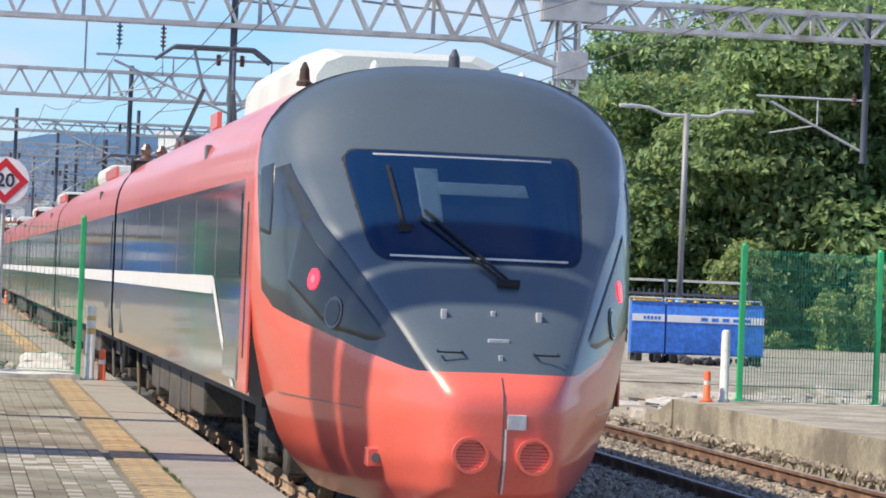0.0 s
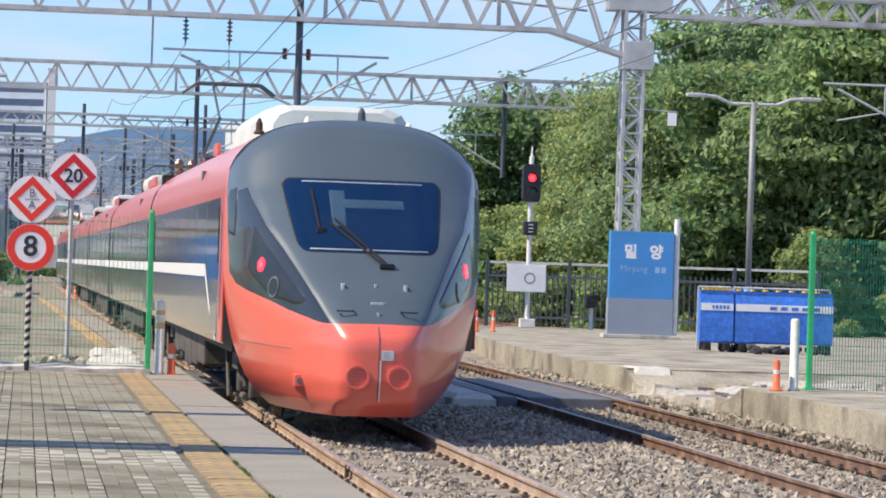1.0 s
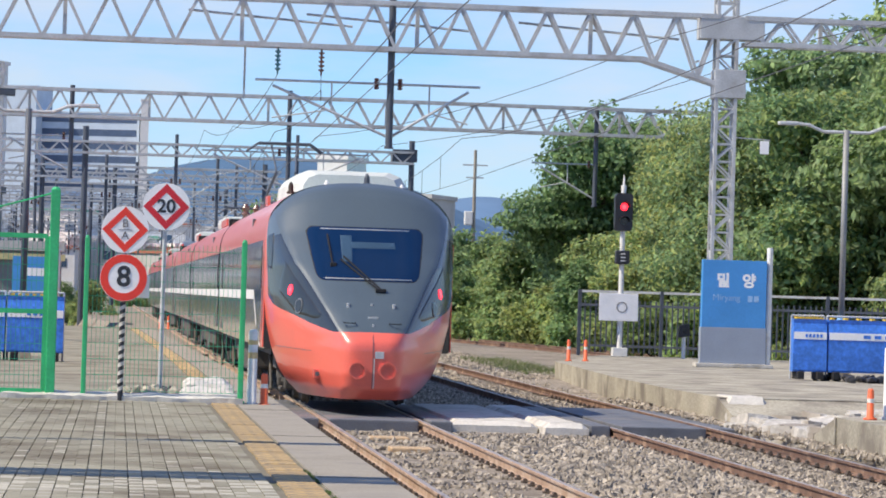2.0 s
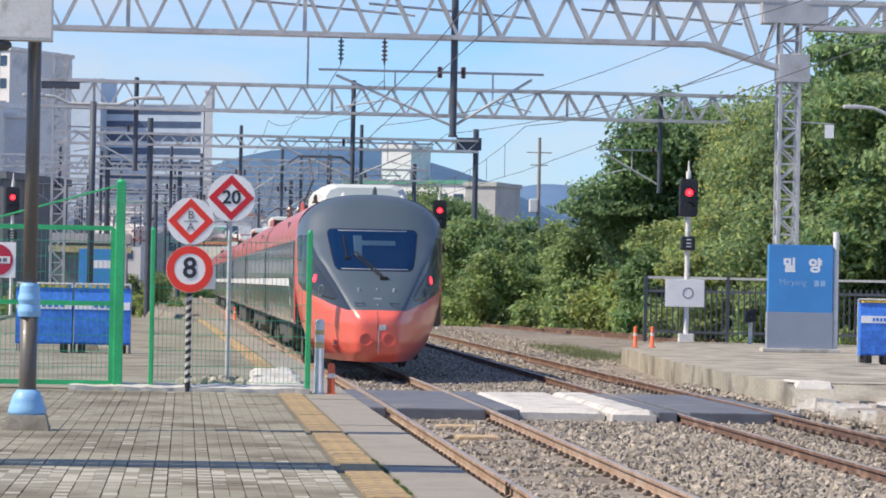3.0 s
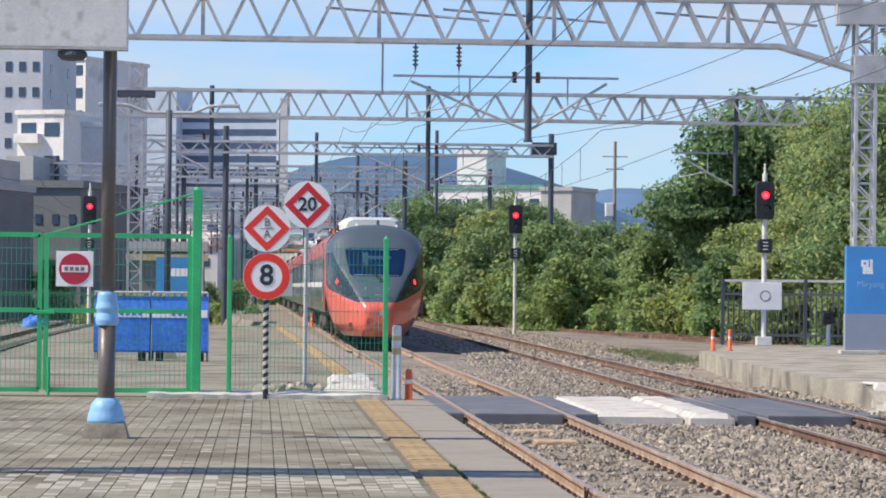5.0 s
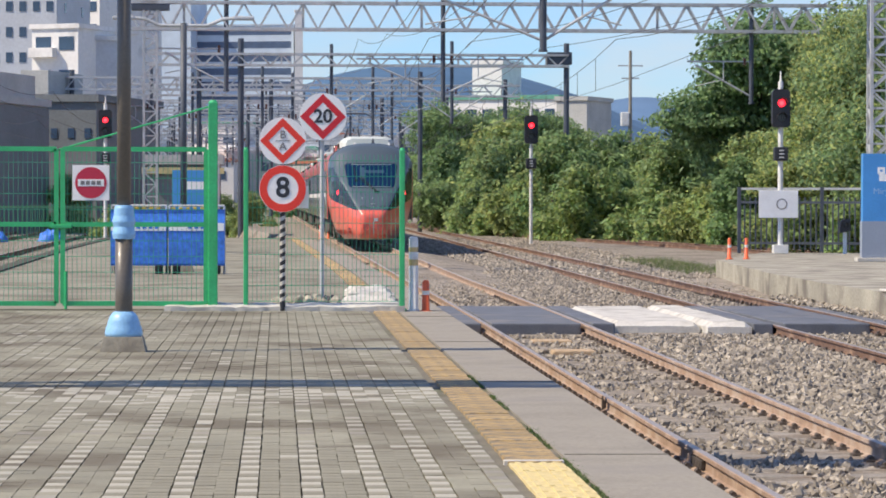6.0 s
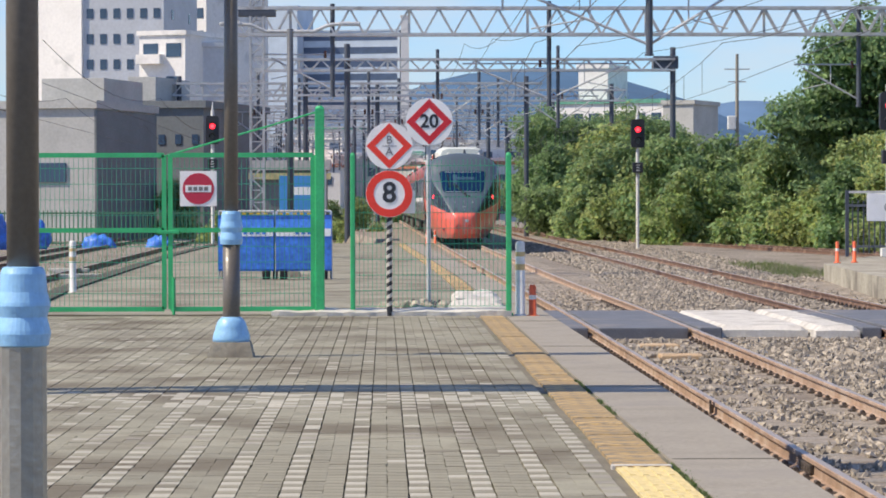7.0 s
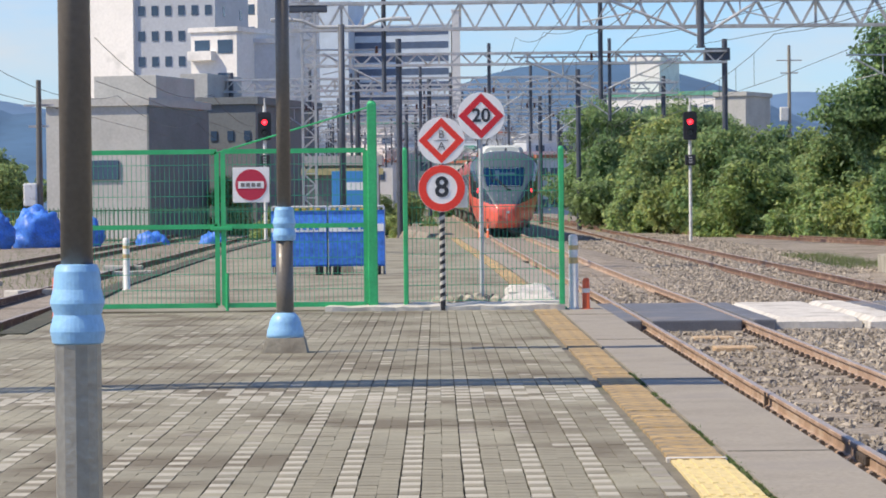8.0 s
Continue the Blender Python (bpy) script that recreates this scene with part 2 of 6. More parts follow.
def lathe(bm, prof, n=20, at=(0, 0, 0), axis="z"):
    rings = []
    for r, z in prof:
        ring = []
        for i in range(n):
            a = 2 * math.pi * i / n
            p = (r * math.cos(a), r * math.sin(a), z) if axis == "z" else (r * math.cos(a), z, r * math.sin(a))
            ring.append(bm.verts.new(Vector(p) + Vector(at)))
        rings.append(ring)
    for p, q in zip(rings, rings[1:]):
        for i in range(n):
            bm.faces.new((p[i], p[(i + 1) % n], q[(i + 1) % n], q[i]))
    bm.faces.new(rings[0][::-1])
    bm.faces.new(rings[-1])
    bmesh.ops.recalc_face_normals(bm, faces=bm.faces[:])
    return bm


def prism(bm, pts, y0, y1):
    """An outline in x and z, drawn out along y."""
    a = [bm.verts.new((x, y0, z)) for x, z in pts]
    b = [bm.verts.new((x, y1, z)) for x, z in pts]
    n = len(pts)
    fs = [bm.faces.new(a), bm.faces.new(b[::-1])]
    for i in range(n):
        fs.append(bm.faces.new((a[(i + 1) % n], a[i], b[i], b[(i + 1) % n])))
    bmesh.ops.recalc_face_normals(bm, faces=fs)
    return bm


def ring_prism(bm, outer, inner, y0, y1):
    n = len(outer)
    vs = [[bm.verts.new((x, y, z)) for x, z in pts] for pts, y in ((outer, y0), (inner, y0), (outer, y1), (inner, y1))]
    for i in range(n):
        j = (i + 1) % n
        for p, q in ((0, 1), (1, 3), (3, 2), (2, 0)):
            bm.faces.new((vs[p][i], vs[p][j], vs[q][j], vs[q][i]))
    bmesh.ops.recalc_face_normals(bm, faces=bm.faces[:])
    return bm


def mesh_of(name, bm, material, smooth=False):
    me = bpy.data.meshes.new(name)
    bm.to_mesh(me)
    bm.free()
    for m in material if isinstance(material, (list, tuple)) else [material]:
        me.materials.append(m)
    if smooth:
        for p in me.polygons:
            p.use_smooth = True
    return me


def part(name, bm, material, parent=None, label="", smooth=False):
    ob = new(name, mesh_of(name, bm, material, smooth))
    if parent:
        ob.parent = parent
    return tagged(ob, label)


def thing(name, m, label, category, group="", kind=""):
    ob = new(name)
    ob.empty_display_size = 0.2
    ob.matrix_basis = m
    return tagged(ob, label, category, group, kind)


def shared(name, me, parent, x, y, z, rz=0.0, sx=1.0, sy=1.0, sz=1.0):
    ob = new(name, me)
    ob.parent = parent
    ob.matrix_basis = Matrix.LocRotScale((x, y, z), Euler((0, 0, rz)), (sx, sy, sz))
    return ob


def words(name, text, size, material, parent, m, extrude=0.002, weight=0.0):
    cu = bpy.data.curves.new(name, "FONT")
    cu.body, cu.size, cu.extrude, cu.align_x, cu.align_y = text, size, extrude, "CENTER", "CENTER"
    cu.offset = weight
    cu.materials.append(material)
    ob = new(name, cu)
    ob.parent = parent
    ob.matrix_basis = m
    return ob


BM = bmesh.new
RAIL_Z = -0.48
BED_Z = -0.64


def bend(y):
    """The first track and the platform edge swing slightly left past the crossing."""
    return -0.0113 * max(0.0, y - 60.0) if y > 70 else -0.000565 * max(0.0, y - 50.0) ** 2 * 0.5


def rise(y):
    """The tracks climb gently past the crossing."""
    return 0.0016 * max(0.0, y - 30.0)


def climb(y):
    """The first track climbs more steeply in the distance."""
    return rise(y) + 0.0042 * max(0.0, y - 74.0)

# ---- ground, platforms, tracks ----
def sheet(name, pts, z, material, label, category, thick=0.0):
    """A flat outline in x and y, with its sides drawn down by thick."""
    bm = BM()
    top = [bm.verts.new((x, y, z)) for x, y in pts]
    f = bm.faces.new(top)
    if f.normal.z < 0:
        f.normal_flip()
    if thick:
        low = [bm.verts.new((x, y, z - thick)) for x, y in pts]
        for i in range(len(pts)):
            j = (i + 1) % len(pts)
            bm.faces.new((top[i], low[i], low[j], top[j]))
        bmesh.ops.recalc_face_normals(bm, faces=bm.faces[:])
        f.normal_update()
    return tagged(part(name, bm, material), label, category, kind="structure")


ground = sheet("ground", [(-3000, -500), (3000, -500), (3000, 4500), (-3000, 4500)], -0.95, SOIL, "dry brown soil around the tracks", "ground")


def strip_bed(name, rows, label):
    """A bed of stone between a left and a right edge, row by row (y, left, right)."""
    bm = BM()
    prev = None
    for y, xa, xb in rows:
        z = BED_Z + rise(y)
        row = [(xa - 0.6, -0.96), (xa, z), (xb, z), (xb + 0.6, -0.96)]
        if name == "ballast":
            z1, m = BED_Z + climb(y), 5.6 + bend(y)
            row = [(xa - 0.6, -0.96), (xa, z1), (m, z1), (m + 1.1, z), (xb, z), (xb + 0.6, -0.96)]
        cur = [bm.verts.new((px, y, pz)) for px, pz in row]
        if prev:
            for k in range(len(row) - 1):
                bm.faces.new((prev[k], prev[k + 1], cur[k + 1], cur[k]))
        prev = cur
    return tagged(part(name, bm, BALLAST), label, "ballast", kind="structure")


bed = strip_bed("ballast", [(-20, 1.9, 9.6), (20, 1.9, 9.9), (60, 1.9, 10.6), (96, 1.4, 13.6), (112, 1.2, 20.6), (128, 1.0, 19.8), (150, 0.0, 17.8), (180, -2, 15.2), (420, -5, 15)], "grey-brown crushed stone track ballast")
bed_left = strip_bed("ballast_left", [(-20, -60, -3.9), (34, -60, -4.7), (60, -60, -5.9), (128, -60, -6.8), (420, -60, -7.4)], "stony ballast of the sidings beside the platform")

EDGE = 2.1
PLAT_LEFT = [(-4.0, -15), (-4.75, 34), (-5.7, 55), (-6.6, 95), (-6.9, 128)]
platform_1 = sheet("platform_1", [(EDGE, -15)] + [(EDGE + bend(y), y) for y in (55, 60, 66, 72, 128)] + PLAT_LEFT[::-1], -0.022, JOINT, "island platform with grey block paving", "platform", 0.66)
far_pave = sheet("pavement_far", [(1.2, 41.1)] + [(1.2 + bend(y), y) for y in (55, 60, 66, 72, 127.9)] + [(-6.5, 127.9), (-6.2, 95), (-5.3, 55), (-4.7, 41.1)], -0.004, PAVE_JOINED, "dull grey paving of the platform beyond the fence", "pavement", 0.03)
coping = sheet("coping", [(1.56, -15), (EDGE + 0.04, -15)] + [(EDGE + 0.04 + bend(y), y) for y in (55, 60, 66, 72, 128)] + [(1.56 + bend(y), y) for y in (128, 72, 66, 60, 55)], -0.008, CONCRETE, "pale concrete platform edge", "platform edge", 0.12)

# mottled dark strip laid along the rear edge of the platform
EDGE_DARK = mat("dark_rear_edge", (0.07, 0.072, 0.05), 0.95, var=0.35, scale=3, fine=20, bump=0.6, dirt=(0.16, 0.15, 0.11), dirt_at=0.6, dirt_scale=2)
left_edge = sheet("edge_strip", [(x - 0.02, y) for x, y in PLAT_LEFT[1:]] + [(x + 0.3, y) for x, y in PLAT_LEFT[:0:-1]], 0.012, EDGE_DARK, "dark strip along the platform's rear edge", "platform edge", 0.3)

# second platform, behind the second track, with a dip where the crossing meets it
P2_EDGE = [(9.2, 0), (9.45, 20), (9.75, 42.2)]
P2_FAR = [(9.75, 50.4), (9.75, 55.5), (10.05, 63.5), (11.1, 79.5)]
p2a = sheet("platform_2", P2_EDGE + [(30, 42.6), (30, 0)], -0.03, CONCRETE_OLD, "low concrete platform behind the second track", "platform", 0.7)
p2b = sheet("platform_3", P2_FAR + [(14.2, 92), (30, 92), (30, 50.4)], -0.03, CONCRETE_OLD, "far part of the concrete platform with a ramped end", "platform", 0.7)
p2dip = sheet("crossing_path", [(9.85, 41.0), (9.85, 50.6), (30, 50.6), (30, 41.0)], -0.34, CONCRETE_ROUGH, "rough concrete ramp of the track crossing", "path", 0.4)


def ramp_piece(name, x0, x1, y0, y1, z0, z1):
    bm = BM()
    vs = [bm.verts.new(p) for p in ((x0, y0, z0), (x1, y0, z0), (x1, y1, z1), (x0, y1, z1), (x0, y0, -0.7), (x1, y0, -0.7), (x1, y1, -0.7), (x0, y1, -0.7))]
    for f in ((0, 1, 2, 3), (4, 7, 6, 5), (0, 4, 5, 1), (1, 5, 6, 2), (2, 6, 7, 3), (3, 7, 4, 0)):
        bm.faces.new([vs[i] for i in f])
    bmesh.ops.recalc_face_normals(bm, faces=bm.faces[:])
    return tagged(part(name, bm, CONCRETE_OLD), "sloping broken concrete at the platform's end", "ramp", kind="structure")


ramp_piece("ramp_near", 9.72, 30, 42.0, 43.4, -0.034, -0.345)
ramp_piece("ramp_far", 9.72, 30, 48.8, 50.5, -0.345, -0.034)

bm = BM()
prev = None
for k in range(60):
    y = 2 + k * 1.3
    xe = 9.28 + 0.005 * y
    jz = 0.05 * noise.noise((0, y * 0.4, 0))
    cur = [bm.verts.new(p) for p in ((xe, y, -0.66), (xe + 0.3, y, -0.5 + jz), (xe + 1.9, y, -0.42 + jz), (xe + 1.95, y, -0.9))]
    if prev:
        for i in range(3):
            bm.faces.new((prev[i], prev[i + 1], cur[i + 1], cur[i]))
    prev = cur
tagged(part("gravel_shoulder", bm, BALLAST), "gravel banked against the second platform", "gravel", kind="structure")
# rails
def rail_profile():
    h = [(-0.065, -0.15), (0.065, -0.15), (0.065, -0.137), (0.012, -0.118), (0.009, -0.042), (0.035, -0.034), (0.035, -0.006), (0.028, 0.0), (-0.028, 0.0), (-0.035, -0.006), (-0.035, -0.034), (-0.009, -0.042), (-0.012, -0.118), (-0.065, -0.137)]
    return h


def make_rail(name, path, z, label, side=RAIL_SIDE, lift=rise):
    """A rail along a path of (x, y)."""
    bm = BM()
    prof = rail_profile()
    rows = [[bm.verts.new((x + px, y, z + lift(y) + pz)) for px, pz in prof] for x, y in path]
    n = len(prof)
    for a, b in zip(rows, rows[1:]):
        for i in range(n):
            f = bm.faces.new((a[i], a[(i + 1) % n], b[(i + 1) % n], b[i]))
            f.material_index = 1 if i == 7 else 0
    bm.faces.new(rows[0])
    bm.faces.new(rows[-1][::-1])
    bmesh.ops.recalc_face_normals(bm, faces=bm.faces[:])
    return part(name, bm, [side, RAIL_TOP], None, label)


def track_2(y):
    return 8.12 + 0.005 * y


def track_3(y):
    """The far siding that swings away to the right, towards the camera."""
    d = 205 - y
    return 10.0 + 0.0525 * (d + math.sqrt(d * d + 400.0))


def track_l(y):
    return -7.0 - 0.015 * y


TRACKS = {"first": (lambda y: 3.92 + bend(y), -10, 400), "second": (track_2, -10, 400), "third": (track_3, 112, 400), "left": (track_l, -10, 400), "left far": (lambda y: track_l(y) - 4.6, 20, 400), "left loop": (lambda y: track_l(y) - 9.0 - 0.02 * y, 60, 400)}
clip_bm = BM()
box(clip_bm, -0.13, 0.13, -0.07, 0.07, -0.16, -0.125, 0.012)
tube(clip_bm, (-0.085, -0.05, -0.115), (-0.085, 0.05, -0.115), 0.022, 6)
tube(clip_bm, (0.085, -0.05, -0.115), (0.085, 0.05, -0.115), 0.022, 6)
CLIP_ME = mesh_of("rail_clip", clip_bm, CLIP)
sl_bm = BM()
box(sl_bm, -1.22, 1.22, -0.12, 0.12, -0.21, 0.0, 0.03)
SLEEPER_ME = mesh_of("sleeper", sl_bm, SLEEPER)

for nm, (fx, ya, yb) in TRACKS.items():
    tr = thing("railway_track", pose(0, 0, 0), f"{'rusty' if nm != 'first' else 'brown-sided'} steel rails on concrete sleepers", "railway track", "tracks", "structure")
    ys = np.linspace(ya, yb, 60)
    for side in (-0.755, 0.755):
        r = make_rail("rail", [(fx(y) + side, y) for y in ys], RAIL_Z + (0.02 * side / 0.755 if nm == "second" else 0), "", RAIL_SIDE if nm == "first" else RAIL_OLD, climb if nm == "first" else rise)
        r.parent = tr
    if nm in ("first", "second"):
        y = 14.0
        while y < 84:
            if y < 28:
                shared("sleeper", SLEEPER_ME, tr, fx(y), y, RAIL_Z - 0.145)
            if y < 66 and not 47.5 < y < 56:
                for side in (-0.755, 0.755):
                    shared("rail_clip", CLIP_ME, tr, fx(y) + side, y, RAIL_Z + rise(y) + (0.02 * side / 0.755 if nm == "second" else 0))
            y += 0.6

# rail joint on the near rail
jb = BM()
box(jb, -0.045, -0.012, -0.3, 0.3, -0.115, -0.045, 0.006)
for k in (-0.22, -0.08, 0.08, 0.22):
    tube(jb, (-0.05, k, -0.08), (-0.01, k, -0.08), 0.02, 6)
fish = part("fishplate", jb, CLIP)
fish.parent = [o for o in scene.objects if o.name == "railway_track"][0]
fish.matrix_basis = pose(3.165, 23.4, RAIL_Z)

jb2 = BM()
box(jb2, -0.05, -0.01, -0.03, 0.03, -0.15, 0.002, 0.006)
gap = part("rail_bond", jb2, CLIP)
gap.parent = fish.parent
gap.matrix_basis = pose(3.165, 30.2, RAIL_Z)

# level crossing: rubber panels and white slabs
def rubble_field():
    """Flat, tilted pieces of broken concrete on the ramp between the platforms."""
    rng = random.Random(31)
    bm = BM()
    for _ in range(330):
        x, y = rng.uniform(9.75, 15.6), rng.uniform(43.2, 50.4)
        n = rng.randint(5, 7)
        r = rng.uniform(0.06, 0.42)
        turn = rng.uniform(0, 6.28)
        z = -0.36 + 0.05 * (x - 10) + rng.uniform(-0.02, 0.05)
        tx, ty = rng.uniform(-0.12, 0.12), rng.uniform(-0.12, 0.12)
        th = rng.uniform(0.02, 0.065)
        pts = []
        for i in range(n):
            a = turn + 6.283 * i / n
            k = r * rng.uniform(0.7, 1.15)
            pts.append((k * math.cos(a), 1.5 * k * math.sin(a)))
        hi = [bm.verts.new((x + u, y + v, z + th + tx * u + ty * v)) for u, v in pts]
        lo = [bm.verts.new((x + u * 1.1, y + v * 1.1, z - 0.25)) for u, v in pts]
        bm.faces.new(hi)
        for i in range(n):
            j = (i + 1) % n
            bm.faces.new((lo[i], lo[j], hi[j], hi[i]))
    bmesh.ops.recalc_face_normals(bm, faces=bm.faces[:])
    return tagged(part("concrete_rubble", bm, CONCRETE_ROUGH), "pale broken concrete rubble beside the crossing", "rubble", kind="stuff")


def rough_block(name, x0, x1, y0, y1, z0, z1, material, label, category, amp=0.04):
    """A lumpy, broken block of concrete."""
    bm = BM()
    nx, ny = max(3, int((x1 - x0) / 0.09)), max(3, int((y1 - y0) / 0.15))
    grid = [[None] * (ny + 1) for _ in range(nx + 1)]
    for i in range(nx + 1):
        for j in range(ny + 1):
            x, y = x0 + (x1 - x0) * i / nx, y0 + (y1 - y0) * j / ny
            edge = min(i, nx - i) == 0 or min(j, ny - j) == 0
            k = noise.noise((x * 3.1, y * 2.3, z1)) + 0.5 * noise.noise((x * 8, y * 7, 1))
            z = z1 - 0.45 * (z1 - z0) * (0.6 if edge else 0) + amp * k
            grid[i][j] = bm.verts.new((x + amp * noise.noise((x * 5, y * 5, 9)), y + amp * noise.noise((x * 5, y * 5, 4)), max(z0 + 0.005, z)))
    for i in range(nx):
        for j in range(ny):
            bm.faces.new((grid[i][j], grid[i + 1][j], grid[i + 1][j + 1], grid[i][j + 1]))
    rim = [grid[i][0] for i in range(nx + 1)] + [grid[nx][j] for j in range(1, ny + 1)] + [grid[i][ny] for i in range(nx - 1, -1, -1)] + [grid[0][j] for j in range(ny - 1, 0, -1)]
    low = [bm.verts.new((v.co.x, v.co.y, z0)) for v in rim]
    for i in range(len(rim)):
        j = (i + 1) % len(rim)
        bm.faces.new((rim[i], low[i], low[j], rim[j]))
    bmesh.ops.recalc_face_normals(bm, faces=bm.faces[:])
    return tagged(part(name, bm, material), label, category)


def slab(name, x0, x1, y0, y1, z0, z1, material, label, category, bev=0.02):
    bm = BM()
    box(bm, x0, x1, y0, y1, z0, z1, bev)
    return tagged(part(name, bm, material), label, category, "crossing panels")


for x0, x1 in ((3.24, 4.60), (4.78, 5.12), (2.42, 3.08)):
    slab("crossing_panel", x0, x1, 47.7, 56.0, -0.66, RAIL_Z + 0.04, RUBBER, "dark grey rubber crossing panel between the rails", "crossing panel")
for x0, x1 in ((7.24, 7.54), (7.72, 9.03), (9.22, 9.60)):
    slab("crossing_panel", x0, x1, 47.7, 56.0, -0.66, RAIL_Z + 0.04, RUBBER, "dark grey rubber crossing panel beside the second track", "crossing panel")
rough_block("crossing_slab", 5.16, 6.50, 48.3, 55.9, -0.68, RAIL_Z + 0.045, WHITE_PAINT, "worn white-painted concrete slab between the tracks", "slab", 0.011)
rough_block("crossing_slab", 6.53, 7.20, 47.6, 55.9, -0.68, RAIL_Z + 0.06, WHITE_PAINT, "worn white-painted concrete slab between the tracks", "slab", 0.011)
rough_block("broken_concrete", 9.8, 10.5, 50.0, 51.6, -0.5, -0.005, WHITE_PAINT, "broken whitewashed corner of the second platform", "concrete", 0.016)
rubble_field()
rough_block("broken_concrete", 10.4, 13.5, 45.2, 47.6, -0.5, -0.29, CONCRETE_ROUGH, "broken pale concrete beside the crossing", "concrete", 0.06)
rough_block("broken_concrete", 9.9, 12.0, 43.6, 44.8, -0.5, -0.30, CONCRETE_ROUGH, "broken pale concrete beside the crossing", "concrete", 0.06)
for y, x in ((41.2, 3.62), (44.3, 3.6)):
    slab("timber_board", x, x + 0.56, y, y + 0.55, -0.66, RAIL_Z - 0.075, TIMBER, "pale wooden board lying between the rails", "board")


# ---- train ----
TRAIN_X = 3.96
train = thing("train", pose(TRAIN_X, 22.9, 0), "coral red passenger train with a graphite nose and dark glass sides", "train")


def lerp(v, table):
    for (a, p), (b, q) in zip(table, table[1:]):
        if v <= b:
            k = 0 if b == a else max(0.0, (v - a) / (b - a))
            return p + (q - p) * k
    return table[-1][1]


HALF = [(-0.3, 1.30), (-0.1, 1.42), (0.3, 1.52), (0.8, 1.56), (2.1, 1.56)]
NOSE = [(-0.3, 0.40), (-0.12, 0.08), (0.1, 0.0), (0.5, 0.0), (0.60, 0.03), (0.75, 0.17), (1.1, 0.60), (1.55, 1.22), (2.0, 1.82), (2.4, 2.30), (2.7, 2.62), (2.95, 2.88), (3.1, 3.08), (3.18, 3.3)]
CREASE = [(-0.3, 0.44), (0.6, 0.45), (0.95, 0.63), (1.4, 0.88), (1.85, 1.15), (2.3, 1.30), (2.8, 1.40), (3.18, 1.44)]
SIDE_Y, ROOF_Z, EAVE_Z = 3.3, 3.18, 2.1


def half(z):
    """Half the width of the body at the height z; the roof is a rounded arch."""
    if z <= EAVE_Z:
        return lerp(z, HALF)
    return 1.56 * max(0.0, 1 - ((z - EAVE_Z) / 1.08) ** 3) ** (1 / 2.4)


def roof_height(x):
    return EAVE_Z + 1.08 * max(0.0, 1 - (abs(x) / 1.56) ** 2.4) ** (1 / 3)


SHOULDER = 2.55
NOSE_HALF = [(-0.3, 0.95), (-0.12, 1.13), (0.05, 1.26), (0.45, 1.42), (0.9, 1.52), (1.3, 1.56)]


def side_height(v):
    """The height on the side wall that belongs to the height v on the middle line."""
    return v if v < 1.6 else 1.6 + (v - 1.6) * (SHOULDER - 1.6) / (ROOF_Z - 1.6)


def camber(x):
    return min(1.0, (ROOF_Z - roof_height(x)) / (ROOF_Z - SHOULDER))


def nose_plan(s, v):
    """s runs from 0 at the middle over 1 at the crease to 2 at the side wall; v is the height on the middle line."""
    y0, xc = lerp(v, NOSE), lerp(v, CREASE)
    w = lerp(v, NOSE_HALF) if v < 1.3 else half(side_height(v))
    dc = 0.10 + 0.12 * max(0.0, min(1.0, v - 0.6)) - 0.14 * max(0.0, v - 2.5)
    xc = min(xc, w * 0.95)
    if s <= 1:
        return xc * s, y0 + dc * s ** (5.0 if v < 0.6 else 3.0 + 2.0 * max(0.0, 1 - (v - 0.6) / 0.3))
    k = s - 1
    return xc + (w - xc) * k, y0 + dc + (SIDE_Y - y0 - dc) * (0.5 * k + 0.5 * (1 - math.sqrt(max(0.0, 1 - k * k))))


def nose_point(s, v):
    x, y = nose_plan(s, v)
    return x, y, v - (v - side_height(v)) * camber(x)


MASK_EDGE = [(0.0, 0.755), (0.61, 0.745), (0.93, 0.87), (1.10, 0.96), (1.35, 1.08), (1.46, 1.16), (1.52, 1.30), (1.555, 1.62)]


def mask_height(s):
    """The height at which the graphite begins in the column s."""
    lo, hi = -0.2, 3.0
    for _ in range(30):
        m = (lo + hi) / 2
        if m < lerp(nose_point(s, m)[0], MASK_EDGE):
            lo = m
        else:
            hi = m
    return lo


def build_nose():
    bm = BM()
    ss = [i / 10 for i in range(11)] + [1 + i / 16 for i in range(1, 17)]
    ss = [-v for v in ss[:0:-1]] + ss
    low, high = 24, 44
    cols = []
    for s in ss:
        zb = mask_height(abs(s))
        zs = [-0.3 + (zb + 0.3) * k / low for k in range(low)] + [zb + (ROOF_Z - zb) * (k / high) ** 0.85 for k in range(high + 1)]
        col = []
        for z in zs:
            x, y, zz = nose_point(abs(s), z)
            col.append(bm.verts.new((math.copysign(x, s) if s else 0.0, y, zz)))
        cols.append(col)
    for i, (a, b) in enumerate(zip(cols, cols[1:])):
        rear = min(i, len(cols) - 2 - i) < 1
        for k in range(low + high):
            f = bm.faces.new((a[k], b[k], b[k + 1], a[k + 1]))
            f.material_index = 0 if k < low or rear else (2 if abs(ss[i] + ss[i + 1]) > 2 and k < low + 30 else 1)
            f.smooth = True
    return bm


nose = part("nose", build_nose(), [T_RED, T_MASK, T_SIDE], train, "graphite upper nose over a coral red lower nose")


def on_nose(x, z):
    """The place on the nose at x, z."""
    v = z
    for _ in range(12):
        v = z + (v - side_height(v)) * camber(x)
    lo, hi = 0.0, 2.0
    for _ in range(40):
        m = (lo + hi) / 2
        if nose_plan(m, v)[0] < abs(x):
            lo = m
        else:
            hi = m
    return Vector((x, nose_plan(lo, v)[1], z))


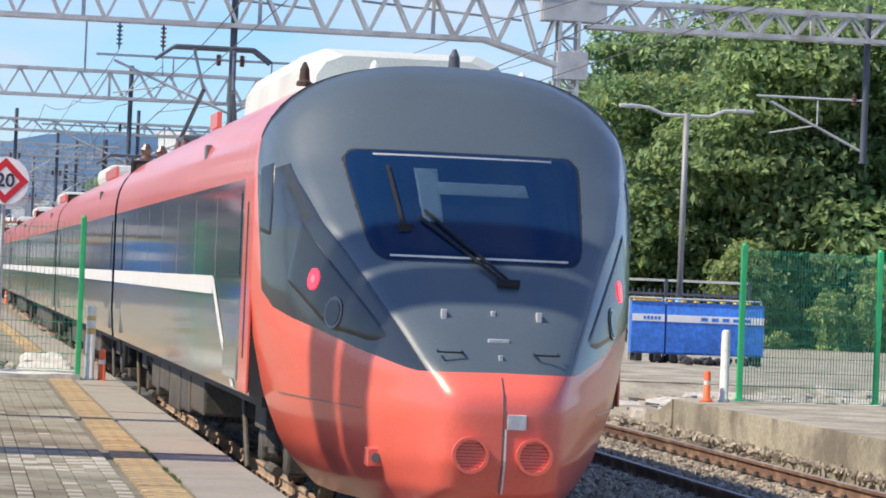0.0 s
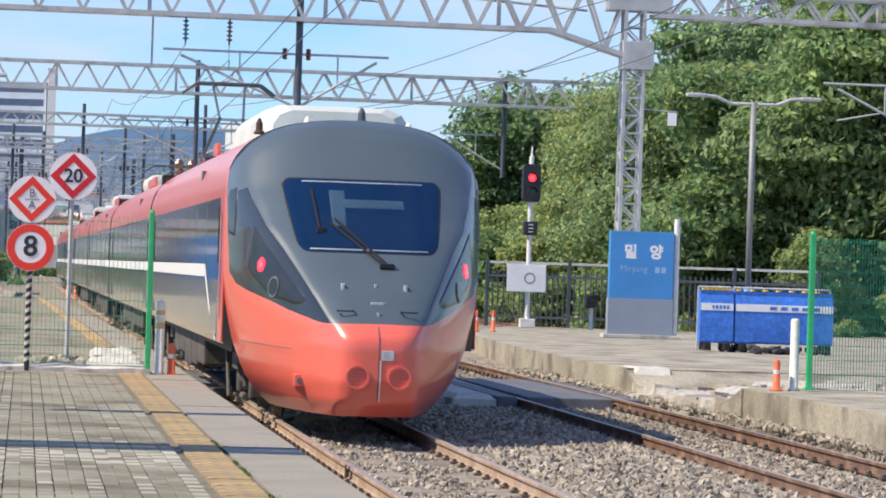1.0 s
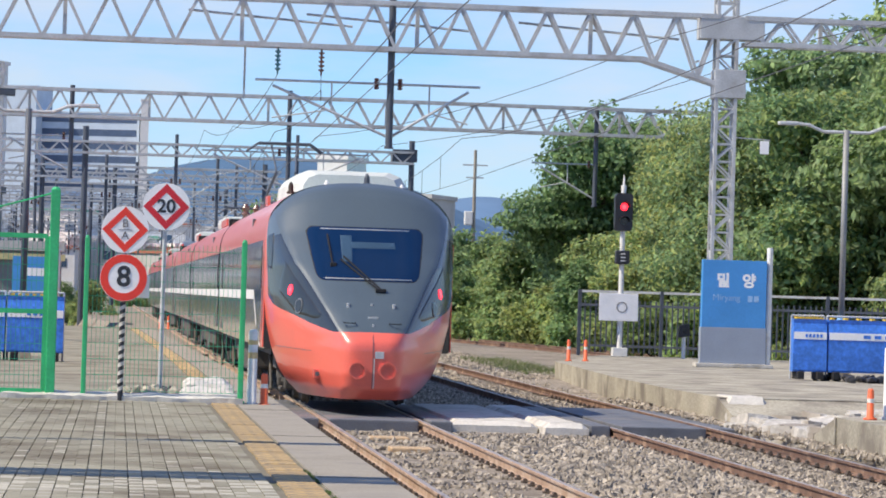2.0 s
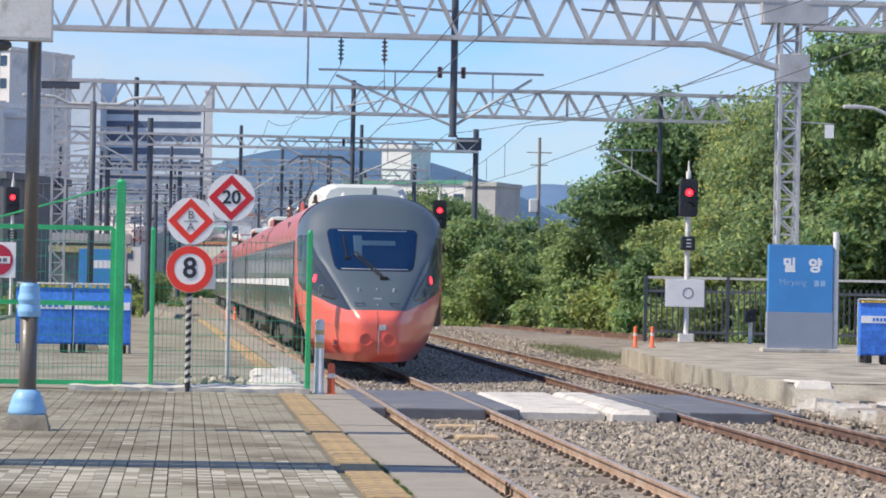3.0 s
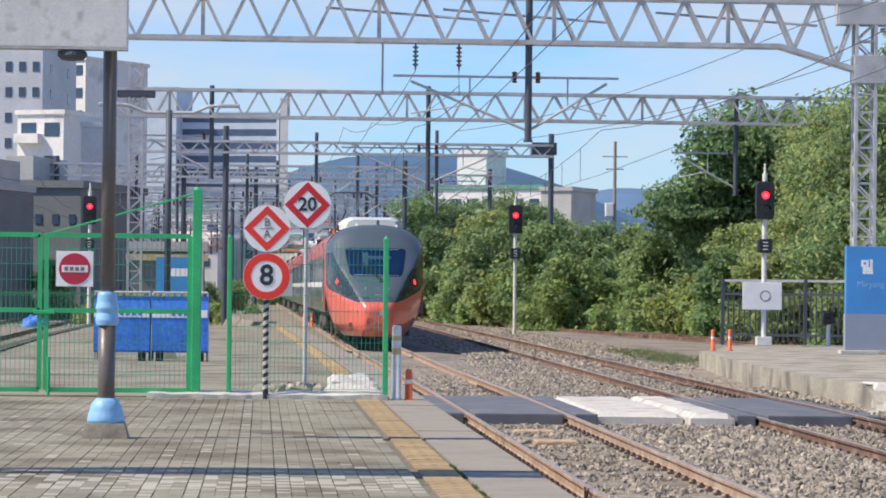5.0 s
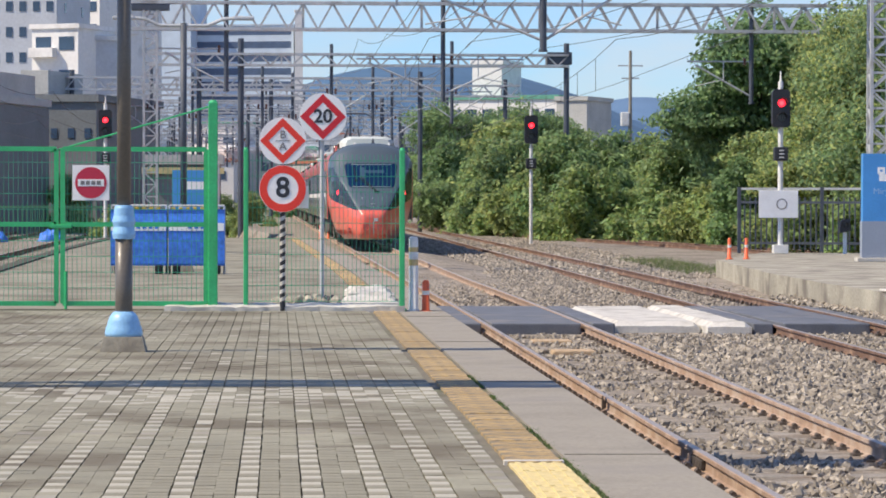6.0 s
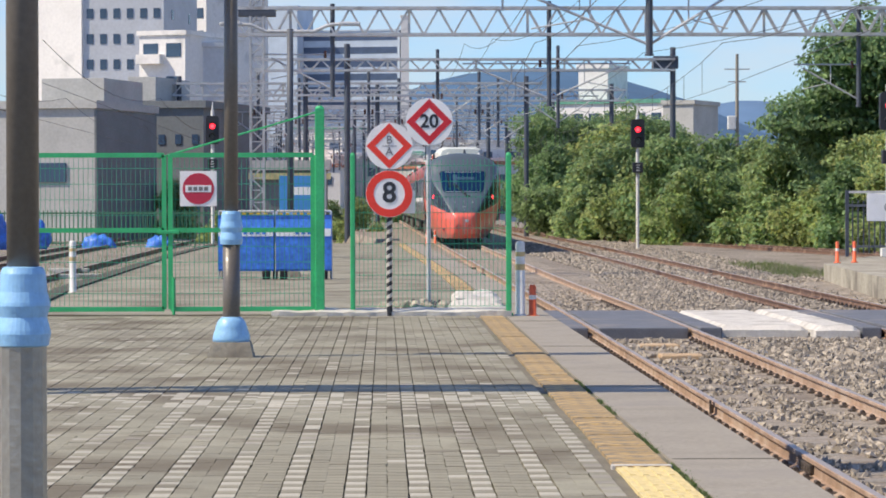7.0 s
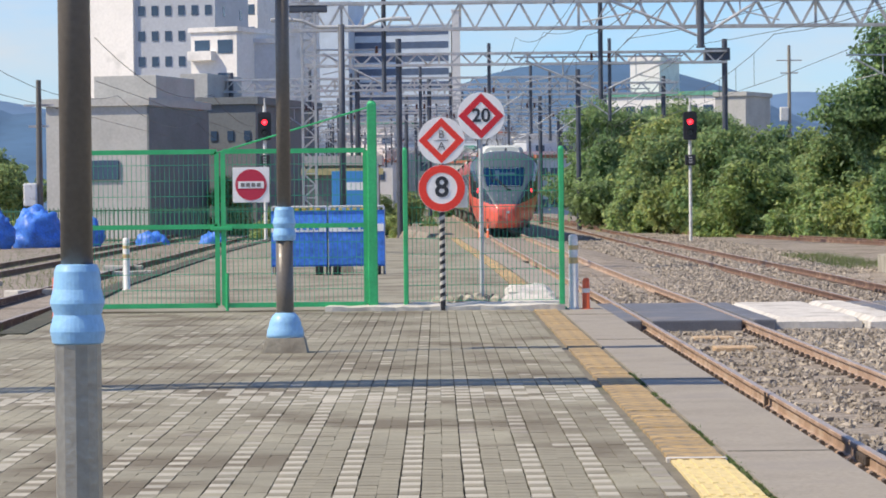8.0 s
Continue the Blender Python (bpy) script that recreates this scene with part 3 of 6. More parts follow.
def nose_normal(x, z):
    p, a, b = on_nose(x, z), on_nose(x + 0.02, z), on_nose(x, z + 0.02)
    n = (b - p).cross(a - p).normalized()
    return -n if n.y > 0 else n


def nose_patch(bm, outline, lift, steps=10):
    """A patch that follows the nose inside a convex outline of (x, z), raised by lift."""
    cx, cz = sum(p[0] for p in outline) / len(outline), sum(p[1] for p in outline) / len(outline)
    rings = []
    for k in range(steps + 1):
        f = k / steps
        ring = []
        for x, z in outline:
            p = on_nose(cx + (x - cx) * f, cz + (z - cz) * f)
            ring.append(p)
        rings.append(ring)
    out = []
    for k, ring in enumerate(rings):
        row = []
        for p in ring:
            a, b = on_nose(p.x + 0.01, p.z), on_nose(p.x, p.z + 0.01)
            n = (b - p).cross(a - p)
            n = n.normalized() if n.length > 1e-9 else Vector((0, -1, 0))
            if n.y > 0:
                n = -n
            h = lift if k < len(rings) - 1 else -0.004
            row.append(bm.verts.new(p + n * h))
        out.append(row)
    n = len(outline)
    for a, b in zip(out[1:], out[2:]):
        for i in range(n):
            bm.faces.new((a[i], a[(i + 1) % n], b[(i + 1) % n], b[i])).smooth = True
    bm.faces.new(out[1])
    for v in out[0]:
        bm.verts.remove(v)
    bmesh.ops.recalc_face_normals(bm, faces=bm.faces[:])
    if sum(f.normal.y * f.calc_area() for f in bm.faces) > 0:
        bmesh.ops.reverse_faces(bm, faces=bm.faces[:])
    return bm


def rounded(pts, r=0.12, n=5):
    out = []
    m = len(pts)
    for i in range(m):
        p, a, b = Vector(pts[i]), Vector(pts[i - 1]), Vector(pts[(i + 1) % m])
        p0, p1 = p + (a - p).normalized() * r, p + (b - p).normalized() * r
        for k in range(n + 1):
            t = k / n
            out.append(tuple((1 - t) ** 2 * p0 + 2 * t * (1 - t) * p + t * t * p1))
    return out


def dense(pts, step=0.12):
    out = []
    for i, p in enumerate(pts):
        q = pts[(i + 1) % len(pts)]
        d = math.dist(p, q)
        k = max(1, int(d / step))
        out += [(p[0] + (q[0] - p[0]) * j / k, p[1] + (q[1] - p[1]) * j / k) for j in range(k)]
    return out


def scaled(pts, k):
    cx, cz = sum(p[0] for p in pts) / len(pts), sum(p[1] for p in pts) / len(pts)
    return [(cx + (x - cx) * k, cz + (z - cz) * k) for x, z in pts]


SCREEN = rounded([(-1.01, 2.45), (1.01, 2.45), (0.85, 1.53), (-0.85, 1.53)], 0.16, 8)
part("windscreen_gasket", nose_patch(BM(), dense(SCREEN, 0.06), 0.008), BLACK_RUBBER, train, "black rubber windscreen surround")
screen = part("windscreen", nose_patch(BM(), dense(scaled(SCREEN, 0.982), 0.06), 0.014), T_SCREEN, train, "dark blue tinted windscreen")


def strip_on_nose(name, x0, x1, z0, z1, w, material, parent, lift=0.02, label=""):
    bm = BM()
    n = 14
    pts = []
    for i in range(n + 1):
        f = i / n
        pts.append(on_nose(x0 + (x1 - x0) * f, z0 + (z1 - z0) * f) + Vector((0, -lift, 0.3 * lift)))
    for a, b in zip(pts, pts[1:]):
        bar(bm, a, b, w)
    return part(name, bm, material, parent, label)


strip_on_nose("screen_trim", -0.72, 0.72, 2.39, 2.39, 0.016, T_WHITE, screen, 0.016, "thin pale trim line")
strip_on_nose("screen_trim", -0.69, 0.69, 1.585, 1.585, 0.016, T_WHITE, screen, 0.016, "thin pale trim line")
BLIND = mat("dim_cab_interior", (0.035, 0.075, 0.125), 0.35, var=0.15, scale=1.5, bump=0)
part("sun_blind", nose_patch(BM(), dense([(-0.36, 2.06), (0.58, 2.06), (0.56, 2.19), (-0.36, 2.19)]), 0.0165, 4), BLIND, screen, "dim pale sun blind behind the screen")
part("cab_pillar", nose_patch(BM(), dense([(-0.42, 1.78), (-0.22, 1.78), (-0.20, 2.34), (-0.44, 2.34)]), 0.0155, 4), BLIND, screen, "dim grey pillar inside the cab")
bm = BM()
for off in (0.0, 0.05):
    bar(bm, on_nose(0.13 + off, 1.43) + Vector((0, -0.05, 0)), on_nose(-0.43 + off, 1.90 + off) + Vector((0, -0.06, 0)), 0.02)
bar(bm, on_nose(-0.56, 1.80) + Vector((0, -0.04, 0)), on_nose(-0.62, 2.30) + Vector((0, -0.04, 0)), 0.022)
box(bm, -0.6, -0.5, on_nose(-0.56, 1.8).y - 0.06, on_nose(-0.56, 1.8).y + 0.02, 1.77, 1.84, 0.01)
box(bm, 0.09, 0.26, on_nose(0.2, 1.41).y - 0.07, on_nose(0.2, 1.41).y, 1.38, 1.44, 0.01)
part("wiper", bm, BLACK_RUBBER, train, "black windscreen wiper with a double arm")

for sg in (-1, 1):
    wedge = [(sg * x, z) for x, z in rounded([(1.30, 1.88), (1.16, 1.62), (0.74, 0.98), (0.84, 0.92), (1.12, 1.00), (1.38, 1.36)], 0.05)]
    lamp = part("headlamp_cover", nose_patch(BM(), dense(wedge), 0.010), T_LAMP, train, "glossy dark headlamp cover")
    bm = BM()
    p = on_nose(sg * 1.20, 1.38)
    out = nose_normal(sg * 1.20, 1.38)
    tube(bm, p, p + out * 0.016, 0.085, 20)
    part("tail_lamp", bm, RED_LIGHT, lamp, "lit red tail lamp")
    bm = BM()
    tube(bm, p + out * 0.012, p + out * 0.021, 0.03, 16)
    part("tail_lamp_core", bm, CORE_LIGHT, lamp, "bright core of the tail lamp")
    bm = BM()
    p = on_nose(sg * 1.08, 1.13)
    out = nose_normal(sg * 1.08, 1.13)
    tube(bm, p - out * 0.03, p + out * 0.016, 0.125, 28)
    part("headlamp", bm, T_GREY, lamp, "unlit round headlamp")
    bm = BM()
    tube(bm, p, p + out * 0.022, 0.10, 28)
    part("headlamp_lens", bm, T_LAMP, lamp, "grey headlamp lens")
    side = [(sg * x, z) for x, z in rounded([(1.44, 2.32), (1.525, 2.28), (1.53, 1.74), (1.47, 1.70)], 0.02)]
    part("cab_side_window", nose_patch(BM(), dense(side), 0.008), T_LAMP, train, "narrow dark cab side window")
    # round horn grille
    bm = BM()
    c = on_nose(sg * 0.235, 0.16)
    n = 24
    ring_prism(bm, [(0.135 * math.cos(2 * math.pi * i / n), 0.135 * math.sin(2 * math.pi * i / n)) for i in range(n)],
               [(0.11 * math.cos(2 * math.pi * i / n), 0.11 * math.sin(2 * math.pi * i / n)) for i in range(n)], -0.02, 0.03)
    g = part("horn_grille", bm, T_RED, train, "round red horn grille")
    g.matrix_basis = pose(c.x, c.y - 0.02, c.z)
    for k in range(-4, 5):
        bm = BM()
        hw = math.sqrt(max(0.0, 0.11 ** 2 - (k * 0.024) ** 2))
        bar(bm, (-hw, 0.012, k * 0.024), (hw, 0.012, k * 0.024), 0.012, 0.02)
        part("slat", bm, T_RED, g)
    bm = BM()
    tube(bm, (0, 0.012, 0), (0, 0.03, 0), 0.112, 24)
    # the shade between the slats is put into the disc's dark red
    part("grille_backing", bm, mat("dark_red_shadow_gap", (0.28, 0.03, 0.025), 0.8), g)
    # grab handles and small covers
    bm = BM()
    c = on_nose(sg * 0.36, 0.87)
    for dx in (-0.09, 0.09):
        bar(bm, c + Vector((dx, 0, 0.03)), c + Vector((dx, -0.06, 0.02)), 0.014)
    bar(bm, c + Vector((-0.09, -0.06, 0.02)), c + Vector((0.09, -0.06, 0.02)), 0.014)
    part("grab_handle", bm, BLACK_RUBBER, train, "black grab handle")
    bm = BM()
    c = on_nose(sg * 0.36, 1.15)
    box(bm, c.x - 0.02, c.x + 0.02, c.y - 0.03, c.y + 0.03, c.z - 0.05, c.z + 0.05, 0.006)
    part("latch", bm, STEEL, train, "small steel latch")

for sg in (-1, 1):
    strip_on_nose("hatch_seam", sg * 1.36, sg * 0.9, 0.47, 0.43, 0.007, T_GREY, train, 0.0, "thin hatch seam on the lower nose")
strip_on_nose("seam", 0.0, 0.0, 0.72, -0.12, 0.008, T_MASK, train, 0.004, "narrow seam between the nose flaps")
strip_on_nose("seam", 0.02, 0.02, 0.35, -0.12, 0.012, T_WHITE, train, 0.006, "pale lower edge of the nose flap")
bm = BM()
c = on_nose(0.1, 0.42)
box(bm, 0.03, 0.17, c.y - 0.012, c.y + 0.02, 0.35, 0.46, 0.006)
part("data_plate", bm, STEEL, train, "small grey metal plate with illegible marks")
bm = BM()
c = on_nose(0.02, 0.98)
box(bm, -0.06, 0.1, c.y - 0.02, c.y + 0.05, 0.965, 0.995, 0.005)
part("bonnet_catch", bm, STEEL, train, "metal catch on the bonnet")
for zc in (1.17, 0.85):
    bm = BM()
    box(bm, 0.0, 0.03, on_nose(0, zc).y - 0.015, on_nose(0, zc).y + 0.03, zc - 0.025, zc + 0.03, 0.004)
    part("latch", bm, STEEL, train, "small steel latch")
bm = BM()
c = on_nose(-0.78, 0.06)
box(bm, -0.86, -0.7, c.y - 0.03, c.y + 0.25, 0.0, 0.14, 0.01)
part("socket_cover", bm, T_RED, train, "square socket cover on the lower nose")
bm = BM()
tube(bm, (-0.8, c.y - 0.05, 0.07), (-0.8, c.y + 0.1, 0.07), 0.035, 12)
part("socket", bm, T_GREY, train)

# the six cars
CAR = 23.3


def loft(bm, prof, y0, y1, colour):
    a = [bm.verts.new((x, y0, z)) for x, z in prof]
    b = [bm.verts.new((x, y1, z)) for x, z in prof]
    for i in range(len(prof) - 1):
        f = bm.faces.new((a[i], a[i + 1], b[i + 1], b[i]))
        f.material_index = colour((prof[i][1] + prof[i + 1][1]) / 2)
        f.smooth = True
    for y, flip in ((y0, -1), (y1, 1)):
        bm.faces.new([bm.verts.new((x, y, z)) for x, z in prof][::flip])
    bmesh.ops.recalc_face_normals(bm, faces=bm.faces[:])
    return bm


def side_profile():
    zs = [0.40, 0.6, 0.8, 1.1, 1.17, 1.6, 2.0, 2.14, 2.20, 2.3, 2.4, 2.5, 2.6, 2.7, 2.8, 2.88, 2.95, 3.0, 3.05, 3.09, 3.12, 3.15, 3.17]
    left = [(-half(z), z) for z in zs] + [(0, ROOF_Z)]
    return left + [(-x, z) for x, z in left[-2::-1]]


def bogie(parent, y):
    bm = BM()
    box(bm, -1.0, 1.0, y - 0.25, y + 0.25, -0.13, 0.05, 0.02)
    for sx in (-1, 1):
        box(bm, sx * 1.0 - 0.08, sx * 1.0 + 0.08, y - 1.6, y + 1.6, -0.14, 0.06, 0.03)
        for k in (-1.05, 1.05):
            box(bm, sx * 1.02 - 0.12, sx * 1.02 + 0.12, y + k - 0.16, y + k + 0.16, -0.28, 0.0, 0.03)
            tube(bm, (sx * 1.0, y + k * 0.75, -0.2), (sx * 1.0, y + k * 0.75, 0.15), 0.09, 10)
        tube(bm, (sx * 1.12, y - 0.35, -0.3), (sx * 1.12, y + 0.35, -0.3), 0.05, 8)
        tube(bm, (sx * 1.05, y, -0.1), (sx * 1.05, y, 0.36), 0.17, 12)
        box(bm, sx * 1.2 - 0.06, sx * 1.2 + 0.06, y - 0.5, y + 0.4, 0.05, 0.3, 0.02)
        tube(bm, (sx * 1.22, y - 1.5, 0.1), (sx * 1.22, y - 0.6, 0.25), 0.03, 8)
        tube(bm, (sx * 1.25, y + 1.0, -0.35), (sx * 1.25, y + 1.6, 0.3), 0.025, 8)
    b = part("bogie", bm, T_UNDER, parent, "grimy steel bogie frame")
    for k in (-1.05, 1.05):
        bm = BM()
        for sx in (-1, 1):
            lathe(bm, [(0.43, sx * 0.72), (0.46, sx * 0.75), (0.43, sx * 0.78), (0.42, sx * 0.86), (0.2, sx * 0.86)], 20, (0, 0, 0), "y")
        tube(bm, (0, -0.9, 0), (0, 0.9, 0), 0.09, 10)
        w = part("wheelset", bm, T_UNDER, b, "worn steel wheels on their axle")
        w.matrix_basis = pose(0, y + k, RAIL_Z + 0.43, 0, 0, -90)


for i in range(6):
    y0 = SIDE_Y if i == 0 else i * (CAR + 0.55) + 0.6
    y1 = (i + 1) * (CAR + 0.55) + 0.05
    car = part("car_body", loft(BM(), side_profile(), y0, y1, lambda z: 3 if z > 3.04 else (2 if z > 2.17 else (1 if z < 1.16 else 0))), [T_GLASS, T_SILVER, T_RED, T_ROOF], train,
               "glossy car side with dark glass band, silver below and coral red above")
    # white stripe below the windows
    for sx in (-1, 1):
        bm = BM()
        x = sx * 1.565
        ys = y0 + 3.6 if i == 0 else y0 + 0.1
        box(bm, min(x, x - sx * 0.01), max(x, x - sx * 0.01), ys, y1 - 0.1, 1.20, 1.37, 0.003)
        if i == 0:
            low = [(y0 + 3.6 - 2.15 * f, 1.35 - 0.93 * f) for f in (0.0, 0.6, 0.8, 1.0)]
            edge = [[bm.verts.new((sx * (half(zz) + 0.006), yy + o, zz)) for yy, zz in low] for o in (-0.16, 0.16)]
            for k in range(3):
                bm.faces.new((edge[0][k], edge[0][k + 1], edge[1][k + 1], edge[1][k]))
        part("stripe", bm, T_WHITE, car, "pale stripe along the side")
        # window posts
        for k in range(7):
            yy = y0 + 3.4 + k * (y1 - y0 - 6.0) / 6
            bm = BM()
            box(bm, sx * 1.555 - 0.006, sx * 1.555 + 0.012, yy - 0.04, yy + 0.04, 1.3, 2.12)
            part("window_post", bm, T_GREY, car)
        for yy in (y0 + (1.55 if i == 0 else 1.1), y1 - 1.3):
            bm = BM()
            box(bm, sx * 1.553 - 0.012, sx * 1.553 + 0.012, yy - 0.65, yy + 0.65, 0.5, 1.15, 0.004)
            door = part("door", bm, T_SILVER, car, "glossy grey sliding door")
            bm = BM()
            box(bm, sx * 1.562 - 0.008, sx * 1.562 + 0.006, yy - 0.6, yy + 0.6, 1.39, 2.10, 0.003)
            part("door_window", bm, T_GLASS, door)
        bm = BM()
        box(bm, sx * half(2.59) - 0.03, sx * half(2.59) + 0.03, y0 + 5.4, y0 + 5.6, 2.52, 2.66, 0.01)
        part("side_lamp", bm, T_GREY, car, "small marker lamp on the shoulder")
    # under-floor boxes
    bm = BM()
    yy = y0 + 6.4
    while yy < y1 - 6.2:
        L = 1.0 + 0.8 * random.random()
        for sx in (-1, 1):
            box(bm, min(sx * 0.7, sx * 1.36), max(sx * 0.7, sx * 1.36), yy, yy + L, -0.26 + 0.25 * random.random(), 0.38, 0.03)
        yy += L + 0.2
    box(bm, -1.40, 1.40, y0 + 0.2, y1 - 0.1, 0.30, 0.395)
    part("underfloor_box", bm, T_UNDER, car, "grimy equipment boxes under the floor")
    bogie(train, y0 + (1.7 if i == 0 else 3.0))
    bogie(train, y1 - 3.0)
    # roof gear
    bm = BM()
    if i == 0:
        lo = [(-1.02, 3.0), (-1.0, 3.25), (-0.9, 3.40), (-0.7, 3.48), (0.7, 3.48), (0.9, 3.40), (1.0, 3.25), (1.02, 3.0)]
        for k0, k1, ya, yb in ((0.82, 1.0, y0 + 2.3, y0 + 2.75), (1.0, 1.0, y0 + 2.75, y0 + 7.0), (1.0, 0.85, y0 + 7.0, y0 + 7.4)):
            ends = [[bm.verts.new((u * k, yy, 3.0 + (w - 3.0) * k)) for u, w in lo] for k, yy in ((k0, ya), (k1, yb))]
            for a, b in zip(range(7), range(1, 8)):
                bm.faces.new((ends[0][a], ends[0][b], ends[1][b], ends[1][a]))
            if ya < y0 + 2.5:
                bm.faces.new(ends[0])
            if yb > y0 + 7.2:
                bm.faces.new(ends[1])
    else:
        box(bm, -0.95, 0.95, y1 - 9.0, y1 - 4.5, 3.08, 3.4, 0.12)
    part("roof_unit", bm, T_ROOF, car, "pale grey roof air-conditioning unit", False)
    for sx in (-1, 1):
        bm = BM()
        box(bm, sx * 1.0 - 0.03, sx * 1.0 + 0.03, y0 + 10.2, y1 - 9.5, 3.06, 3.24, 0.01)
        part("roof_fairing", bm, T_RED, car, "red roof fairing")
    for sx in (-1, 1) if i == 0 else ():
        bm = BM()
        box(bm, sx * 1.555 - 0.008, sx * 1.555 + 0.012, y0 - 0.02, y0 + 0.72, 0.42, 2.2, 0.004)
        part("end_strip", bm, T_RED, car, "red upright strip behind the cab")
        bm = BM()
        box(bm, sx * 1.557 - 0.008, sx * 1.557 + 0.012, y0 + 0.30, y0 + 0.42, 0.7, 2.0, 0.004)
        part("handrail_recess", bm, BLACK_RUBBER, car, "dark handrail recess by the cab door")
    if i < 5:
        bm = BM()
        box(bm, -1.3, 1.3, y1 + 0.0, y1 + 0.56, 0.0, 2.95, 0.05)
        for k in range(3):
            box(bm, -1.36, 1.36, y1 + 0.08 + k * 0.17, y1 + 0.14 + k * 0.17, -0.05, 3.0, 0.02)
        part("gangway_bellows", bm, BLACK_RUBBER, train, "black folding gangway between cars")

# horns, aerials
for x, y, z, r, h, m in ((-1.15, 3.6, 2.98, 0.045, 0.2, CLIP), (-0.55, 3.7, 3.12, 0.04, 0.11, T_WHITE), (0.12, 3.7, 3.16, 0.05, 0.2, STEEL_DARK), (0.72, 3.8, 3.1, 0.04, 0.1, T_WHITE)):
    bm = BM()
    lathe(bm, [(r * 1.5, 0), (r * 1.5, 0.03), (r, 0.05), (r * 0.9, h * 0.7), (r * 0.3, h)], 12, (x, y, z))
    part("roof_aerial", bm, m, train, "small roof aerial")


def pantograph(y, raised):
    h = 1.45 if raised else 0.35
    bm = BM()
    for sx in (-0.45, 0.45):
        tube(bm, (sx, y - 0.8, 3.45), (sx, y + 0.8, 3.45), 0.035)
    for sy in (-0.75, 0.75):
        tube(bm, (-0.5, y + sy, 3.45), (0.5, y + sy, 3.45), 0.035)
    p = part("pantograph", bm, STEEL_DARK, train, "dark steel pantograph")
    for sx in (-0.45, 0.45):
        for sy in (-0.7, 0.7):
            part("pantograph_insulator", lathe(BM(), [(0.05, 3.15), (0.09, 3.2), (0.05, 3.25), (0.09, 3.3), (0.05, 3.45)], 10, (sx, y + sy, 0)), INSULATOR, p)
        part("lower_arm", tube(BM(), (sx, y + 0.7, 3.45), (sx * 0.5, y - 0.8, 3.45 + h * 0.5), 0.035), STEEL_DARK, p)
        part("upper_arm", tube(BM(), (sx * 0.5, y - 0.8, 3.45 + h * 0.5), (sx * 0.7, y + 0.3, 3.45 + h), 0.025), STEEL_DARK, p)
    for dy in (0.1, 0.5):
        bm = BM()
        tube(bm, (-0.62, y + dy, 3.45 + h), (0.62, y + dy, 3.45 + h), 0.03)
        for sx in (-1, 1):
            tube(bm, (sx * 0.62, y + dy, 3.45 + h), (sx * 0.9, y + dy, 3.45 + h - 0.2), 0.025)
        part("collector_strip", bm, STEEL_DARK, p)


pantograph(26.5, True)
pantograph(44.5, False)
for k in range(5):
    bm = BM()
    lathe(bm, [(0.07, 3.12), (0.12, 3.2), (0.07, 3.26), (0.12, 3.34), (0.07, 3.4), (0.11, 3.5), (0.05, 3.6)], 10, (-0.6 + 0.3 * k, 33.0 + 0.5 * k, 0))
    part("roof_insulator", bm, INSULATOR, train, "brown roof insulator")


# ---- overhead line gantries ----
def lattice_mast(parent, x, y, z0, z1, w, d, material=None):
    bm = BM()
    for sx in (-1, 1):
        for sy in (-1, 1):
            bar(bm, (x + sx * w / 2, y + sy * d / 2, z0), (x + sx * w / 2, y + sy * d / 2, z1), 0.09)
    n = max(2, int((z1 - z0) / (w * 0.9)))
    h = (z1 - z0) / n
    for k in range(n):
        za, zb = z0 + k * h, z0 + (k + 1) * h
        s = 1 if k % 2 else -1
        for sy in (-1, 1):
            bar(bm, (x - s * w / 2, y + sy * d / 2, za), (x + s * w / 2, y + sy * d / 2, zb), 0.05)
            bar(bm, (x - w / 2, y + sy * d / 2, zb), (x + w / 2, y + sy * d / 2, zb), 0.045)
        for sx in (-1, 1):
            bar(bm, (x + sx * w / 2, y - s * d / 2, za), (x + sx * w / 2, y + s * d / 2, zb), 0.045)
    return part("mast", bm, material or STEEL, parent, "lattice steel mast")


def truss(parent, x0, x1, y, z0, z1, bay=1.22, dy=0.5, chord=0.13, web=0.075, knee=0.0):
    for s in (-dy / 2, dy / 2):
        xe = x1 - knee
        part("top_chord", bar(BM(), (x0, y + s, z1), (x1, y + s, z1), chord), STEEL, parent)
        part("bottom_chord", bar(BM(), (x0, y + s, z0), (xe, y + s, z0), chord), STEEL, parent)
        if knee:
            part("knee_brace", bar(BM(), (xe, y + s, z0), (x1, y + s, z0 - 0.65), chord), STEEL, parent)
    bm = BM()
    n = int((x1 - x0) / bay)
    b = (x1 - x0) / n
    for k in range(n):
        xa = x0 + k * b
        for s in (-dy / 2, dy / 2):
            low = z0 - (max(0.0, xa + b / 2 - (x1 - knee)) / knee * 0.65 if knee else 0)
            bar(bm, (xa, y + s, z1), (xa + b / 2, y + s, low), web)
            bar(bm, (xa + b / 2, y + s, low), (xa + b, y + s, z1), web)
        if k % 4 == 2:
            bar(bm, (xa, y, z1), (xa, y, z0), 0.11)
        bar(bm, (xa + b / 2, y - dy / 2, z0), (xa + b / 2, y + dy / 2, z0), 0.05)
    tagged(part("lattice", bm, STEEL, parent, "zigzag lattice bars"), kind="stuff")


